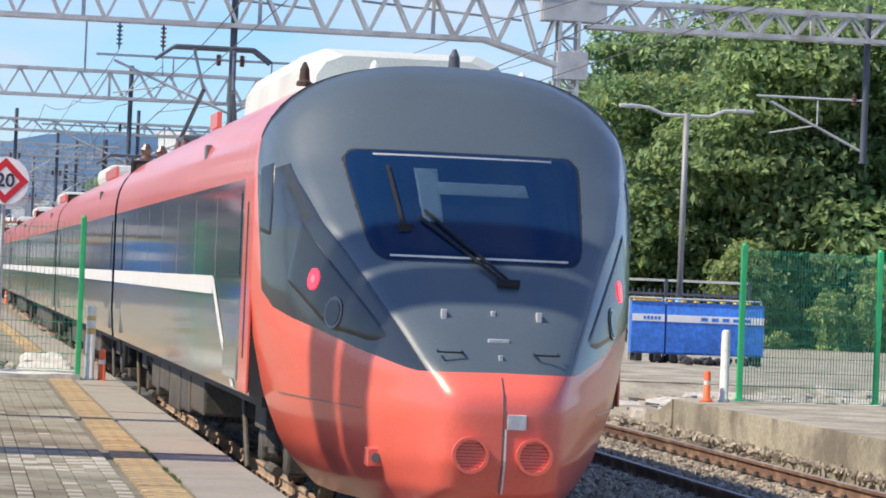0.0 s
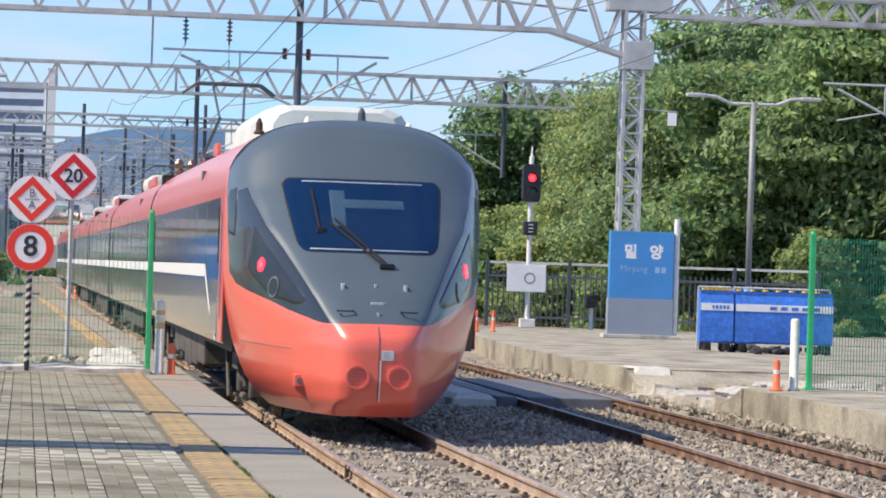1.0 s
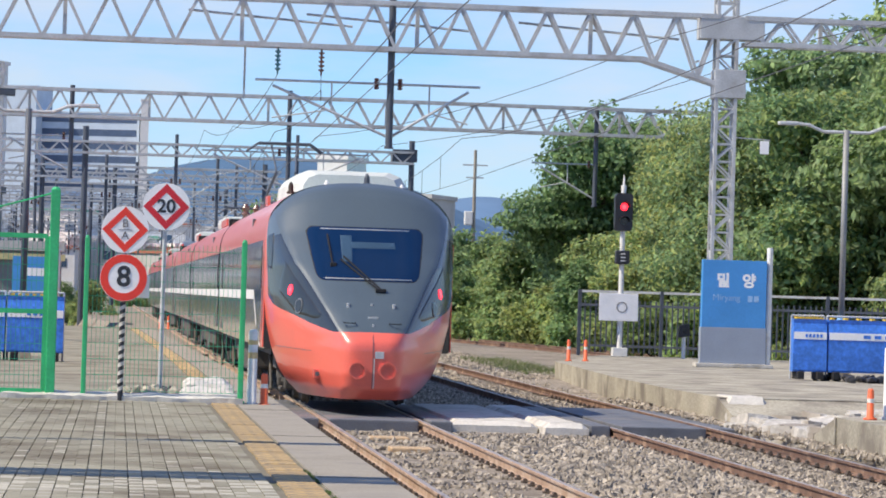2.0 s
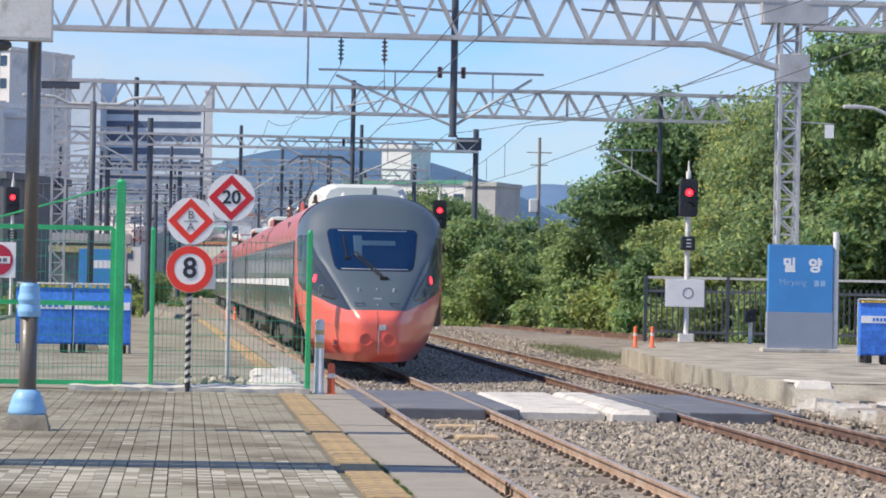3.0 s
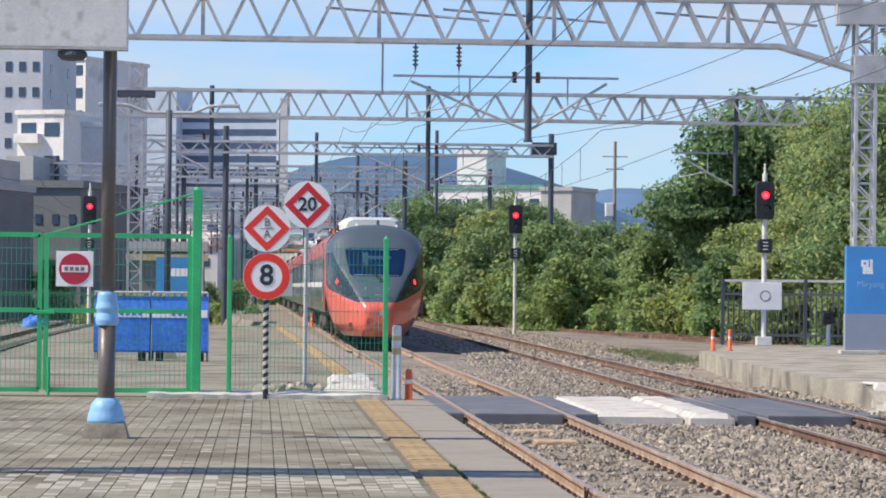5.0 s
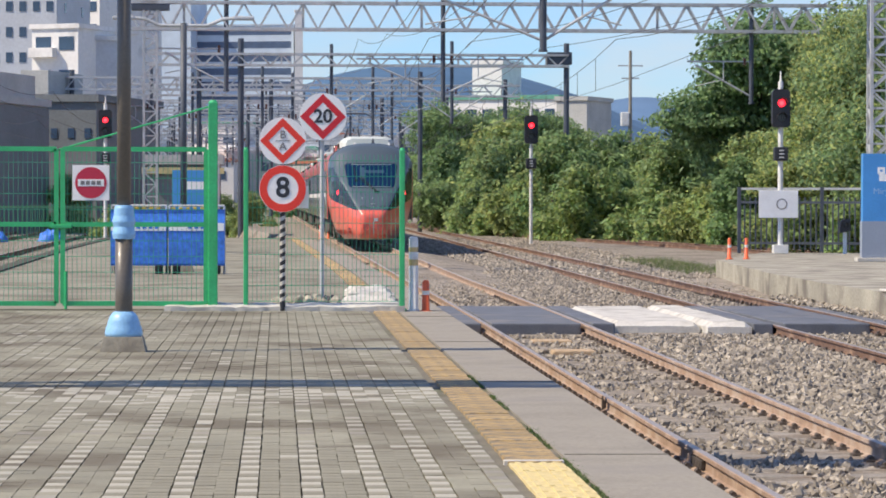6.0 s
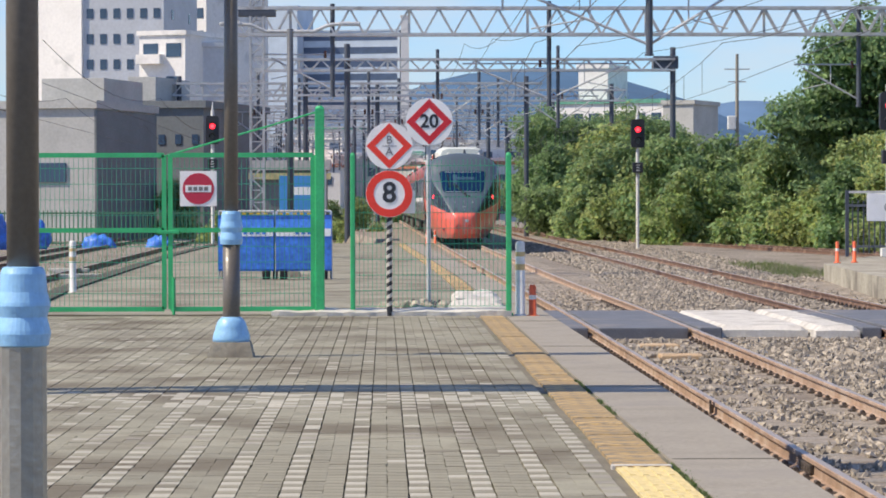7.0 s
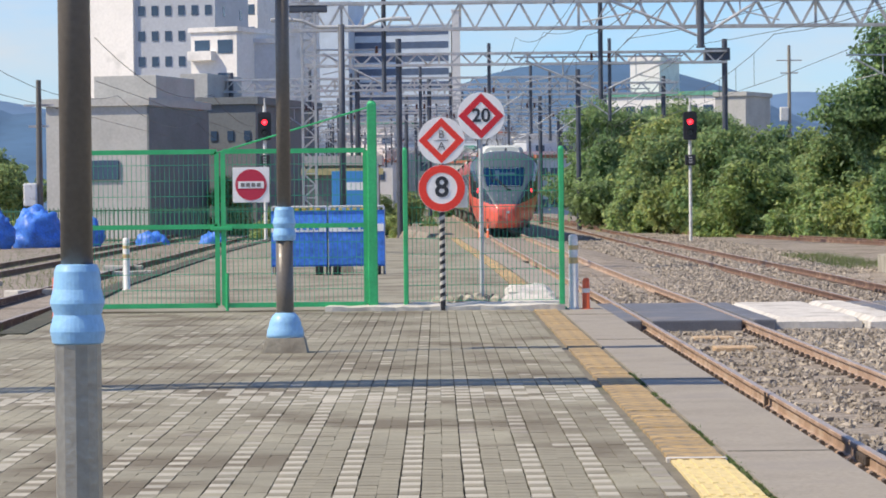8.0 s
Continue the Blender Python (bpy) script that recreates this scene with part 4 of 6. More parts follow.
def drop_post(parent, x, y, z0, z1, arms=(), r=0.1):
    """A hanging tube with cantilever arms to the wire at (dx, z)."""
    bm = BM()
    tube(bm, (x, y, z0), (x, y, z1), r, 12)
    tube(bm, (x, y, z0 - 0.06), (x, y, z0), r * 1.3, 12)
    p = part("drop_post", bm, STEEL_DARK, parent, "dark hanging post")
    for dx in arms:
        bm = BM()
        za = z0 + 0.25
        tube(bm, (x, y, za), (x + dx, y, za + 1.35), 0.04)
        tube(bm, (x, y, za + 1.5), (x + dx * 1.15, y, za + 1.5), 0.035)
        tube(bm, (x + dx * 0.5, y, za + 0.7), (x + dx * 0.5, y, za + 1.5), 0.025)
        tube(bm, (x + dx * 0.55, y, za + 0.7), (x + dx * 1.0, y, za + 0.45), 0.022)
        part("cantilever_arm", bm, STEEL, p, "slender cantilever arm of the overhead line")
        bm = BM()
        lathe(bm, [(0.04, 0), (0.085, 0.04), (0.05, 0.08), (0.085, 0.12), (0.05, 0.16), (0.085, 0.2), (0.05, 0.24), (0.085, 0.28), (0.04, 0.32)], 10, (x + dx * 0.12 + (0 if dx > 0 else 0), y, za + 1.34))
        part("insulator", bm, INSULATOR, p, "ribbed brown insulator")


def hanging_insulator(parent, x, y, z, h, material):
    bm = BM()
    prof = [(0.02, 0)]
    n = 5
    for k in range(n):
        a = -h * (0.1 + 0.8 * k / n)
        prof += [(0.03, a), (0.085, a - 0.02), (0.085, a - 0.05), (0.03, a - 0.08)]
    prof.append((0.02, -h))
    lathe(bm, prof, 10, (x, y, z))
    part("insulator", bm, material, parent, "ribbed hanging insulator")


def gantry(y, x0, x1, z0, z1, posts=(), mast_l=None, mast_r=None, knee=0.0, chord=0.13, label="grey lattice steel gantry carrying the overhead line"):
    g = thing("overhead_gantry", pose(0, 0, 0), label, "gantry", "overhead line gantries")
    truss(g, x0, x1, y, z0, z1, knee=knee, chord=chord)
    for x, zl, zh, arms in posts:
        drop_post(g, x, y, zl, zh, arms)
    for m in (mast_l, mast_r):
        if m:
            lattice_mast(g, m[0], y, -0.9, m[1], m[2], m[3])
    return g


g1 = gantry(88.0, -14.0, 16.7, 8.42, 9.70, [(7.4, 5.7, 10.6, (-3.3, 2.2))], (-14.2, 9.9, 0.6, 0.5), (16.9, 10.6, 0.54, 0.5), knee=2.2)
bm = BM()
box(bm, 16.1, 17.95, 87.7, 88.3, 9.05, 9.72, 0.03)
box(bm, 16.55, 17.45, 87.68, 88.32, 7.4, 8.2, 0.02)
part("gusset_plate", bm, STEEL, g1, "grey steel box where the beam meets the mast")
truss(g1, 17.4, 34.0, 88.0, 8.95, 9.68, bay=1.1)
hanging_insulator(g1, 4.22, 88, 8.36, 0.75, INSULATOR_TEAL)
hanging_insulator(g1, 5.44, 88, 8.36, 0.75, INSULATOR)
drop_post(g1, 25.7, 88, 5.5, 10.0, (-2.8,))
bm = BM()
bar(bm, (17.1, 87.8, 6.3), (18.2, 87.8, 6.25), 0.03)
part("plate_arm", bm, STEEL, g1, "thin bracket of the marker plate")
bm = BM()
box(bm, 17.92, 18.18, 87.78, 87.8, 5.85, 6.22, 0.005)
part("marker_plate", bm, WHITE_SIGN, g1, "small blank white marker plate")
bm = BM()
tube(bm, (3.3, 88, 8.4), (3.3, 88, 6.9), 0.03)
for k in (1.7, 5.0, 11.0):
    tube(bm, (k, 88.3, 9.35), (k + 4.6, 88.3, 9.05), 0.035)
part("hanger_rod", bm, STEEL, g1, "thin steel hanger")
g2 = gantry(134.0, -6.5, 30.0, 8.78, 9.90, [(7.0, 5.8, 10.2, (-3.2, 3.0)), (20.2, 5.75, 10.0, (-2.4,)), (-2.2, 6.2, 10.1, (-2.6,))], (-5.4, 10.95, 0.55, 0.5))
bm = BM()
box(bm, -6.2, -4.6, 133.7, 134.3, 9.55, 9.95, 0.03)
part("gusset_plate", bm, STEEL_DARK, g2, "dark steel cap plate")
g3 = gantry(178.0, -7.3, 16.4, 9.2, 9.82, [(3.0, 6.0, 10.4, (-2.0, 2.0)), (9.8, 6.0, 10.6, (-2.0, 2.0))])
bm = BM()
tube(bm, (16.3, 178, -0.9), (16.3, 178, 10.5), 0.16, 12)
part("post", bm, STEEL_DARK, g3, "dark round post")
bm = BM()
tube(bm, (-2.1, 178, -0.9), (-2.1, 178, 10.7), 0.17, 12)
part("post", bm, STEEL_DARK, g3, "dark round post")
bm = BM()
box(bm, 15.2, 16.6, 177.8, 178.2, 9.3, 10.0, 0.02)
part("gusset_plate", bm, STEEL_DARK, g3, "dark steel cap plate")
for y, x0, x1, z in ((200, -14, 10, 8.6), (222, -12, 17, 9.0), (243, -18, 9, 8.4), (262, -14, 15, 9.2), (284, -20, 12, 8.8), (305, -16, 18, 9.0), (328, -24, 14, 8.4), (350, -18, 16, 9.4), (372, -26, 12, 8.8), (396, -22, 20, 9.0)):
    gx = gantry(y, x0, x1, z, z + 0.75, [(k, 5.8, z + 1.6, (-2.0, 2.0)) for k in (x0 + 6, x0 + 13, x0 + 20)])
    for k in (x0 + 1, x1 - 1, (x0 + x1) / 2 - 3):
        bm = BM()
        tube(bm, (k, y, -0.9), (k, y, z + 1.2), 0.16, 10)
        part("post", bm, STEEL_DARK, gx, "dark round post")
# the gantry over the camera's platform, whose shadow lies across the paving
g0 = gantry(22.3, -9.0, 14.0, 8.42, 9.55, (), (-9.2, 9.9, 0.6, 0.5), (14.2, 9.9, 0.6, 0.5), chord=0.2)


# overhead wires
def cable(name, pts, r, label, sag=0.0):
    bm = BM()
    full = []
    for a, b in zip(pts, pts[1:]):
        for k in range(8):
            f = k / 8
            p = Vector(a).lerp(Vector(b), f)
            p.z -= sag * 4 * f * (1 - f)
            full.append(p)
    full.append(Vector(pts[-1]))
    prev = None
    for p in full:
        ring = [bm.verts.new(p + Vector((r * math.cos(2.094 * k), 0, r * math.sin(2.094 * k)))) for k in range(3)]
        if prev:
            for k in range(3):
                bm.faces.new((prev[k], prev[(k + 1) % 3], ring[(k + 1) % 3], ring[k]))
        prev = ring
    bmesh.ops.recalc_face_normals(bm, faces=bm.faces[:])
    return tagged(part(name, bm, WIRE), label, "cable", "overhead wires")


GY = [22.9, 88, 134, 178, 222, 262, 305, 350]
for cx in (3.95, 9.2):
    cable("contact_wire", [(cx + (0.25 if i % 2 else -0.25), y, 4.75) for i, y in enumerate(GY)], 0.009, "thin copper contact wire over the track")
    cable("messenger_wire", [(cx + (0.25 if i % 2 else -0.25), y, 6.0) for i, y in enumerate(GY)], 0.011, "sagging messenger wire over the track", 0.75)
    bm = BM()
    for i in range(1, 5):
        ya, yb = GY[i], GY[i + 1]
        for k in range(1, 9):
            f = k / 9
            x = cx + (0.25 - 0.5 * f if i % 2 else -0.25 + 0.5 * f)
            tube(bm, (x, ya + (yb - ya) * f, 4.75), (x, ya + (yb - ya) * f, 6.0 - 0.75 * 4 * f * (1 - f)), 0.008, 4)
    tagged(part("dropper_wire", bm, WIRE), "thin dropper wires between the overhead lines", "cable", "overhead wires", "stuff")
cable("feeder_wire", [(20.5, 60, 11.5), (15.0, 88, 9.0), (8.2, 134, 8.3), (7.4, 178, 8.5)], 0.014, "dark feeder cable crossing the tracks", 0.5)
cable("feeder_wire", [(24.0, 60, 11.0), (19.5, 88, 9.2), (11.0, 134, 8.0), (9.5, 178, 7.6)], 0.014, "dark feeder cable crossing the tracks", 0.5)
cable("feeder_wire", [(4.22, 88, 7.6), (3.4, 134, 8.4), (3.0, 178, 8.8)], 0.012, "dark feeder cable below the gantries", 0.8)
cable("feeder_wire", [(5.44, 88, 7.6), (6.2, 100, 8.0), (4.6, 134, 8.6), (4.0, 178, 8.8)], 0.012, "dark feeder cable below the gantries", 0.5)
for x in (-9.5, -13.5):
    cable("contact_wire", [(x, y, 4.9) for y in GY[1:]], 0.01, "thin wire over the sidings")
    cable("messenger_wire", [(x, y, 6.1) for y in GY[1:]], 0.012, "sagging wire over the sidings", 0.7)


# ---- platform furniture ----
def lamp_post(x, y, top=4.2, arms=0.9, cz=0.0, wide=0.08, label="brown round lamp post with light blue collars", paint=POLE_BROWN):
    p = thing("lamp_post", pose(x, y, 0), label, "lamp post", "platform lamp posts")
    bm = BM()
    n = 4
    a = [(-0.21, -0.21), (0.21, -0.21), (0.21, 0.21), (-0.21, 0.21)]
    lo = [bm.verts.new((u, v, 0)) for u, v in a]
    hi = [bm.verts.new((u * 0.84, v * 0.84, 0.14)) for u, v in a]
    bm.faces.new(hi)
    for i in range(4):
        bm.faces.new((lo[i], lo[(i + 1) % 4], hi[(i + 1) % 4], hi[i]))
    part("footing", bm, CONCRETE_OLD, p, "tapered concrete footing")
    bm = BM()
    lathe(bm, [(0.172, 0.14), (0.175, 0.17), (0.165, 0.22), (0.15, 0.25), (0.15, 0.27), (0.125, 0.33), (0.095, 0.365), (0.08, 0.37)], 32)
    part("foot_cover", bm, POLE_BLUE, p, "light blue bell-shaped foot cover", True).location.z = min(0.0, cz * 1.25)
    bm = BM()
    lathe(bm, [(0.064, 1.0 + cz), (0.064, top)], 28)
    part("post", bm, paint, p, "smooth painted steel post", True)
    bm = BM()
    lathe(bm, [(wide, 0.0), (wide, 1.1 + cz)], 12 if wide > 0.09 else 24)
    part("sleeve", bm, POLE_SLEEVE if wide > 0.09 else paint, p, "dull grey metal sleeve round the lower post" if wide > 0.09 else "", wide < 0.09)
    bm = BM()
    lathe(bm, [(wide, 1.035), (0.1, 1.04), (0.109, 1.085), (0.107, 1.1), (0.094, 1.15), (0.098, 1.165), (0.108, 1.195), (0.106, 1.21), (0.095, 1.25), (0.09, 1.32), (0.08, 1.345), (0.06, 1.35)], 36)
    part("collar", bm, POLE_BLUE, p, "light blue ribbed collar").location.z = cz
    if arms:
        for sx in (-1, 1):
            bm = BM()
            pts = [Vector((0, 0, top - 0.05)), Vector((sx * arms * 0.4, 0, top - 0.05)), Vector((sx * arms * 0.65, 0, top + 0.08)), Vector((sx * arms, 0, top + 0.12))]
            for u, v in zip(pts, pts[1:]):
                tube(bm, u, v, 0.035, 8)
            part("arm", bm, STEEL, p, "curved lamp arm")
        for sx in (-1, 1):
            bm = BM()
            box(bm, sx * arms - 0.22, sx * arms + 0.22, -0.09, 0.09, top + 0.06, top + 0.14, 0.03)
            part("lantern", bm, STEEL, p, "flat grey lantern")
    return p


LAMP_X = -1.42
lamp_post(LAMP_X, 12.4, 4.2, 0.9, -0.21, 0.092)
lamp_post(LAMP_X, 29.2, 4.4, 0)
lamp_post(-1.9, 63.6, 5.0, 1.2, label="dark grey lamp post with light blue collars beyond the fence", paint=STEEL_DARK)
lamp_post(15.28, 65.75, 5.3, 1.25, label="slim grey lamp post with light blue collars and two curved arms", paint=STEEL_GREY)
sb = thing("light_box_sign", pose(LAMP_X - 0.62, 29.2, 3.58), "pale grey light box sign fixed to the lamp post", "sign")
bm = BM()
box(bm, -0.8, 0.79, -0.28, -0.09, 0.0, 0.95, 0.012)
part("case", bm, WHITE_PLASTIC, sb, "pale grey case")
bm = BM()
box(bm, -0.8, 0.79, -0.284, -0.09, -0.02, 0.0)
part("bottom_rim", bm, STEEL, sb)
bm = BM()
lathe(bm, [(0.03, -0.02), (0.13, -0.03), (0.14, -0.07), (0.1, -0.11), (0.02, -0.12)], 20, (0.28, -0.15, 0))
part("downlight", bm, STEEL_DARK, sb, "round dark downlight")
bm = BM()
for z in (0.25, 0.7):
    box(bm, 0.5, 0.74, -0.1, 0.1, z - 0.03, z + 0.03)
part("bracket", bm, STEEL_DARK, sb)


# green mesh fence across the platform
FY = 40.4


def fence_post(parent, x, y, h, w):
    bm = BM()
    box(bm, x - w / 2, x + w / 2, y - w / 2, y + w / 2, 0, h, 0.012)
    tube(bm, (x, y, h - 0.002), (x, y, h + 0.03), w * 0.52, 10, w * 0.3)
    box(bm, x - w * 0.8, x + w * 0.8, y - w * 0.8, y + w * 0.8, 0, 0.03, 0.005)
    part("post", bm, GREEN, parent, "bright green square post")


def mesh_panel(parent, xa, ya, xb, yb, z0, z1, step=0.055, frame_r=0.0, mid=None, wire=0.0055):
    bm = BM()
    d = Vector((xb - xa, yb - ya, 0))
    n = int(d.length / step)
    for k in range(n + 1):
        p = Vector((xa, ya, 0)) + d * (k / n)
        bar(bm, (p.x, p.y, z0), (p.x, p.y, z1), wire)
    z = z0
    while z <= z1 + 0.001:
        bar(bm, (xa, ya - 0.006, z), (xb, yb - 0.006, z), 0.007)
        z += 0.2
    part("mesh", bm, GREEN_MESH, parent, "fine green welded wire mesh")
    if frame_r:
        for z in ([z0, z1] + ([mid] if mid else [])):
            bm = BM()
            bar(bm, (xa, ya, z), (xb, yb, z), frame_r * 2)
            part("rail", bm, GREEN, parent)
        for x, y in ((xa, ya), (xb, yb)):
            bm = BM()
            bar(bm, (x, y, z0), (x, y, z1), frame_r * 2)
            part("stile", bm, GREEN, parent)


fence = thing("mesh_fence", pose(0, 0, 0), "green wire mesh fence panel across the platform", "fence", "green fences")
fence_post(fence, -0.41, FY, 2.06, 0.06)
fence_post(fence, 1.59, FY, 2.06, 0.07)
mesh_panel(fence, -0.38, FY, 1.56, FY, 0.12, 2.0)
gate = thing("mesh_gate", pose(0, 0, 0), "closed green double gate of framed wire mesh", "gate", "green fences")
fence_post(gate, -0.83, FY, 2.66, 0.12)
mesh_panel(gate, -2.74, FY - 0.02, -0.92, FY, 0.09, 2.06, 0.06, 0.03, 1.1)
mesh_panel(gate, -4.64, FY - 0.02, -2.82, FY - 0.02, 0.09, 2.06, 0.06, 0.03, 1.1)
bm = BM()
tube(bm, (-0.83, FY, 2.62), (-2.9, FY + 0.02, 2.02), 0.012, 6)
part("stay_rod", bm, GREEN, gate)
bm = BM()
tube(bm, (-2.70, FY - 0.05, 0.02), (-2.70, FY - 0.05, 0.5), 0.02, 8)
part("drop_bolt", bm, GREEN, gate)
bm = BM()
box(bm, -2.9, -2.62, FY - 0.08, FY - 0.04, 1.05, 1.1, 0.01)
part("latch", bm, GREEN, gate, "green sliding latch")

kerb = rough_block("fence_kerb", -1.45, 1.62, FY - 0.14, FY + 0.55, -0.03, 0.085, WHITE_PAINT, "rough whitewashed concrete kerb under the fence", "kerb", 0.026)
rough_block("concrete_block", 0.86, 1.58, 41.0, 43.2, -0.02, 0.11, WHITE_PAINT, "rough whitewashed concrete block by the fence", "block", 0.04)
rough_block("concrete_block", 0.98, 1.60, 43.3, 46.2, -0.02, 0.17, WHITE_PAINT, "rough whitewashed concrete block behind the fence", "block", 0.05)


def circle(r, n=40):
    return [(r * math.cos(2 * math.pi * i / n), r * math.sin(2 * math.pi * i / n)) for i in range(n)]


def square_ring(r, n=10):
    c = [(0, r), (-r, 0), (0, -r), (r, 0)]
    return [(c[i][0] + (c[(i + 1) % 4][0] - c[i][0]) * k / n, c[i][1] + (c[(i + 1) % 4][1] - c[i][1]) * k / n) for i in range(4) for k in range(n)]


def sign_board(parent, kind, x, z, y, r):
    s = part("board", prism(BM(), [(x + u, z + v) for u, v in circle(r)], y, y + 0.012), WHITE_SIGN, parent, "round white sign board")
    red = DARKRED_SIGN if kind == "20" else RED_SIGN
    bm = BM()
    if kind == "8":
        ring_prism(bm, [(x + u, z + v) for u, v in circle(r * 0.985)], [(x + u, z + v) for u, v in circle(r * 0.66)], y - 0.004, y)
    else:
        ring_prism(bm, [(x + u, z + v) for u, v in square_ring(r * 0.97)], [(x + u, z + v) for u, v in square_ring(r * 0.60)], y - 0.004, y)
    part("border", bm, red, s, "red sign border")
    if kind == "8":
        words("number", "8", 0.36, BLACK_SIGN, s, pose(x, y - 0.004, z + 0.005, 90), 0.002, 0.008)
    elif kind == "20":
        words("number", "20", 0.255, BLACK_SIGN, s, pose(x, y - 0.004, z, 90), 0.002, 0.006)
    else:
        words("letter", "B", 0.145, GREY_LETTER, s, pose(x, y - 0.004, z + 0.075, 90))
        words("letter", "A", 0.145, GREY_LETTER, s, pose(x, y - 0.004, z - 0.075, 90))
        bm = BM()
        box(bm, x - 0.09, x + 0.09, y - 0.004, y, z - 0.004, z + 0.004)
        part("divider", bm, GREY_LETTER, s)
    return s


sg1 = thing("speed_sign_post", pose(0.605, 43.4, 0), "white round sign, red diamond, number 20, on a grey post", "sign", "track signs")
bm = BM()
tube(bm, (0, 0, 0), (0, 0, 2.5), 0.03, 12)
part("post", bm, STEEL, sg1, "slim galvanised post")
sign_board(sg1, "20", 0.01, 2.565, -0.06, 0.325)
sg2 = thing("stop_sign_post", pose(0.06, 40.28, 0), "striped post with a red-ringed 8 and a red diamond sign", "sign", "track signs")
bm = BM()
tube(bm, (0, 0, 0.0), (0, 0, 2.3), 0.036, 14)
part("post", bm, SIGNAL_BLACK, sg2, "black post with a white spiral band")
bm = BM()
for k in range(150):
    a0, a1 = k * 0.5, (k + 1) * 0.5
    z0, z1 = 0.05 + k * 0.0082, 0.05 + (k + 1) * 0.0082
    q = [bm.verts.new((0.0385 * math.cos(a), 0.0385 * math.sin(a), z + dz)) for a, z, dz in ((a0, z0, 0), (a1, z1, 0), (a1, z1, 0.05), (a0, z0, 0.05))]
    bm.faces.new(q)
part("spiral_band", bm, WHITE_PAINT, sg2, "white spiral band")
sign_board(sg2, "BA", 0.0, 2.17, -0.06, 0.30)
sign_board(sg2, "8", 0.0, 1.56, -0.06, 0.30)
bm = BM()
box(bm, 0.12, 0.33, 0.02, 0.03, 1.31, 1.6, 0.004)
part("back_plate", bm, WHITE_SIGN, sg2, "pale plate behind the sign")

ne = thing("no_entry_sign", pose(-2.38, FY - 0.06, 1.63), "square white no-entry sign wired to the gate", "sign")
bm = BM()
box(bm, -0.235, 0.235, -0.006, 0.006, -0.225, 0.225, 0.003)
part("plate", bm, WHITE_SIGN, ne)
part("disc", prism(BM(), circle(0.2), -0.011, -0.006), mat("crimson_sheet", (0.55, 0.03, 0.07), 0.45, var=0.06), ne, "crimson disc")
bm = BM()
box(bm, -0.165, 0.165, -0.015, -0.011, -0.045, 0.045)
part("bar", bm, WHITE_SIGN, ne, "white bar")
bm = BM()
for k in range(4):
    box(bm, -0.13 + k * 0.068, -0.08 + k * 0.068, -0.018, -0.015, -0.025, 0.025)
part("writing", bm, GREY_LETTER, ne, "illegible dark writing")


def bollard(x, y, z, h, label="white plastic marker post with yellow bands", bands=True):
    b = thing("marker_post", pose(x, y, z), label, "bollard", "marker posts")
    bm = BM()
    lathe(bm, [(0.085, 0), (0.085, 0.03), (0.062, 0.05), (0.06, h - 0.04), (0.05, h - 0.01), (0.03, h)], 16)
    part("post", bm, WHITE_PLASTIC, b, "", True)
    for z0, z1 in ((h * 0.62, h * 0.70), (h * 0.80, h * 0.86)) if bands else ():
        bm = BM()
        lathe(bm, [(0.0615, z0), (0.0625, (z0 + z1) / 2), (0.0615, z1)], 16)
        part("band", bm, mat("faded_yellow_band", (0.6, 0.46, 0.22), 0.6), b, "faded yellow band")
    return b


def delineator(x, y, z, h=0.42):
    d = thing("traffic_delineator", pose(x, y, z), "orange plastic delineator post with pale bands", "delineator", "orange delineators")
    bm = BM()
    lathe(bm, [(0.095, 0), (0.09, 0.025), (0.05, 0.035), (0.045, h - 0.03), (0.03, h)], 14)
    part("body", bm, ORANGE, d, "", True)
    bm = BM()
    lathe(bm, [(0.0475, h * 0.55), (0.0475, h * 0.68)], 14)
    part("band", bm, WHITE_PLASTIC, d, "pale reflective band")


bollard(1.74, 40.5, -0.03, 0.98)
bollard(10.34, 41.6, -0.03, 0.98, "plain white plastic marker post on the platform", False)
bollard(-5.2, 52.6, -0.05, 0.9)
delineator(1.9, 40.5, -0.03)
delineator(10.08, 41.5, -0.03, 0.42)
for x, y, z in ((2.02, 126.5, -0.03), (1.7, 126.5, -0.03), (11.6, 80.6, -0.03), (12.1, 81.0, -0.03), (-4.5, 100, -0.05), (-4.0, 100, -0.05), (-4.75, 39.2, -0.05)):
    delineator(x, y, z, 0.55)


def rubble(name, x, y, z, n, spread, material, label, s=0.08):
    bm = BM()
    for _ in range(n):
        m = Matrix.Translation((x + random.gauss(0, spread), y + random.gauss(0, spread), z + s * 0.3)) @ Euler((random.random() * 3, random.random() * 3, random.random() * 3)).to_matrix().to_4x4() @ Matrix.Diagonal((s * (0.5 + random.random()), s * (0.5 + random.random()), s * (0.4 + 0.5 * random.random()), 1))
        bmesh.ops.create_icosphere(bm, subdivisions=1, radius=1.0, matrix=m)
    return tagged(part(name, bm, material), label, "rubble", kind="stuff")


rubble("rubble", 0.35, 42.9, 0.0, 26, 0.22, CONCRETE_OLD, "broken concrete lumps round the sign posts", 0.1)
rubble("rubble", 0.75, 43.2, 0.0, 18, 0.16, SIGNAL_BLACK, "dark bits of sacking round the sign post", 0.09)


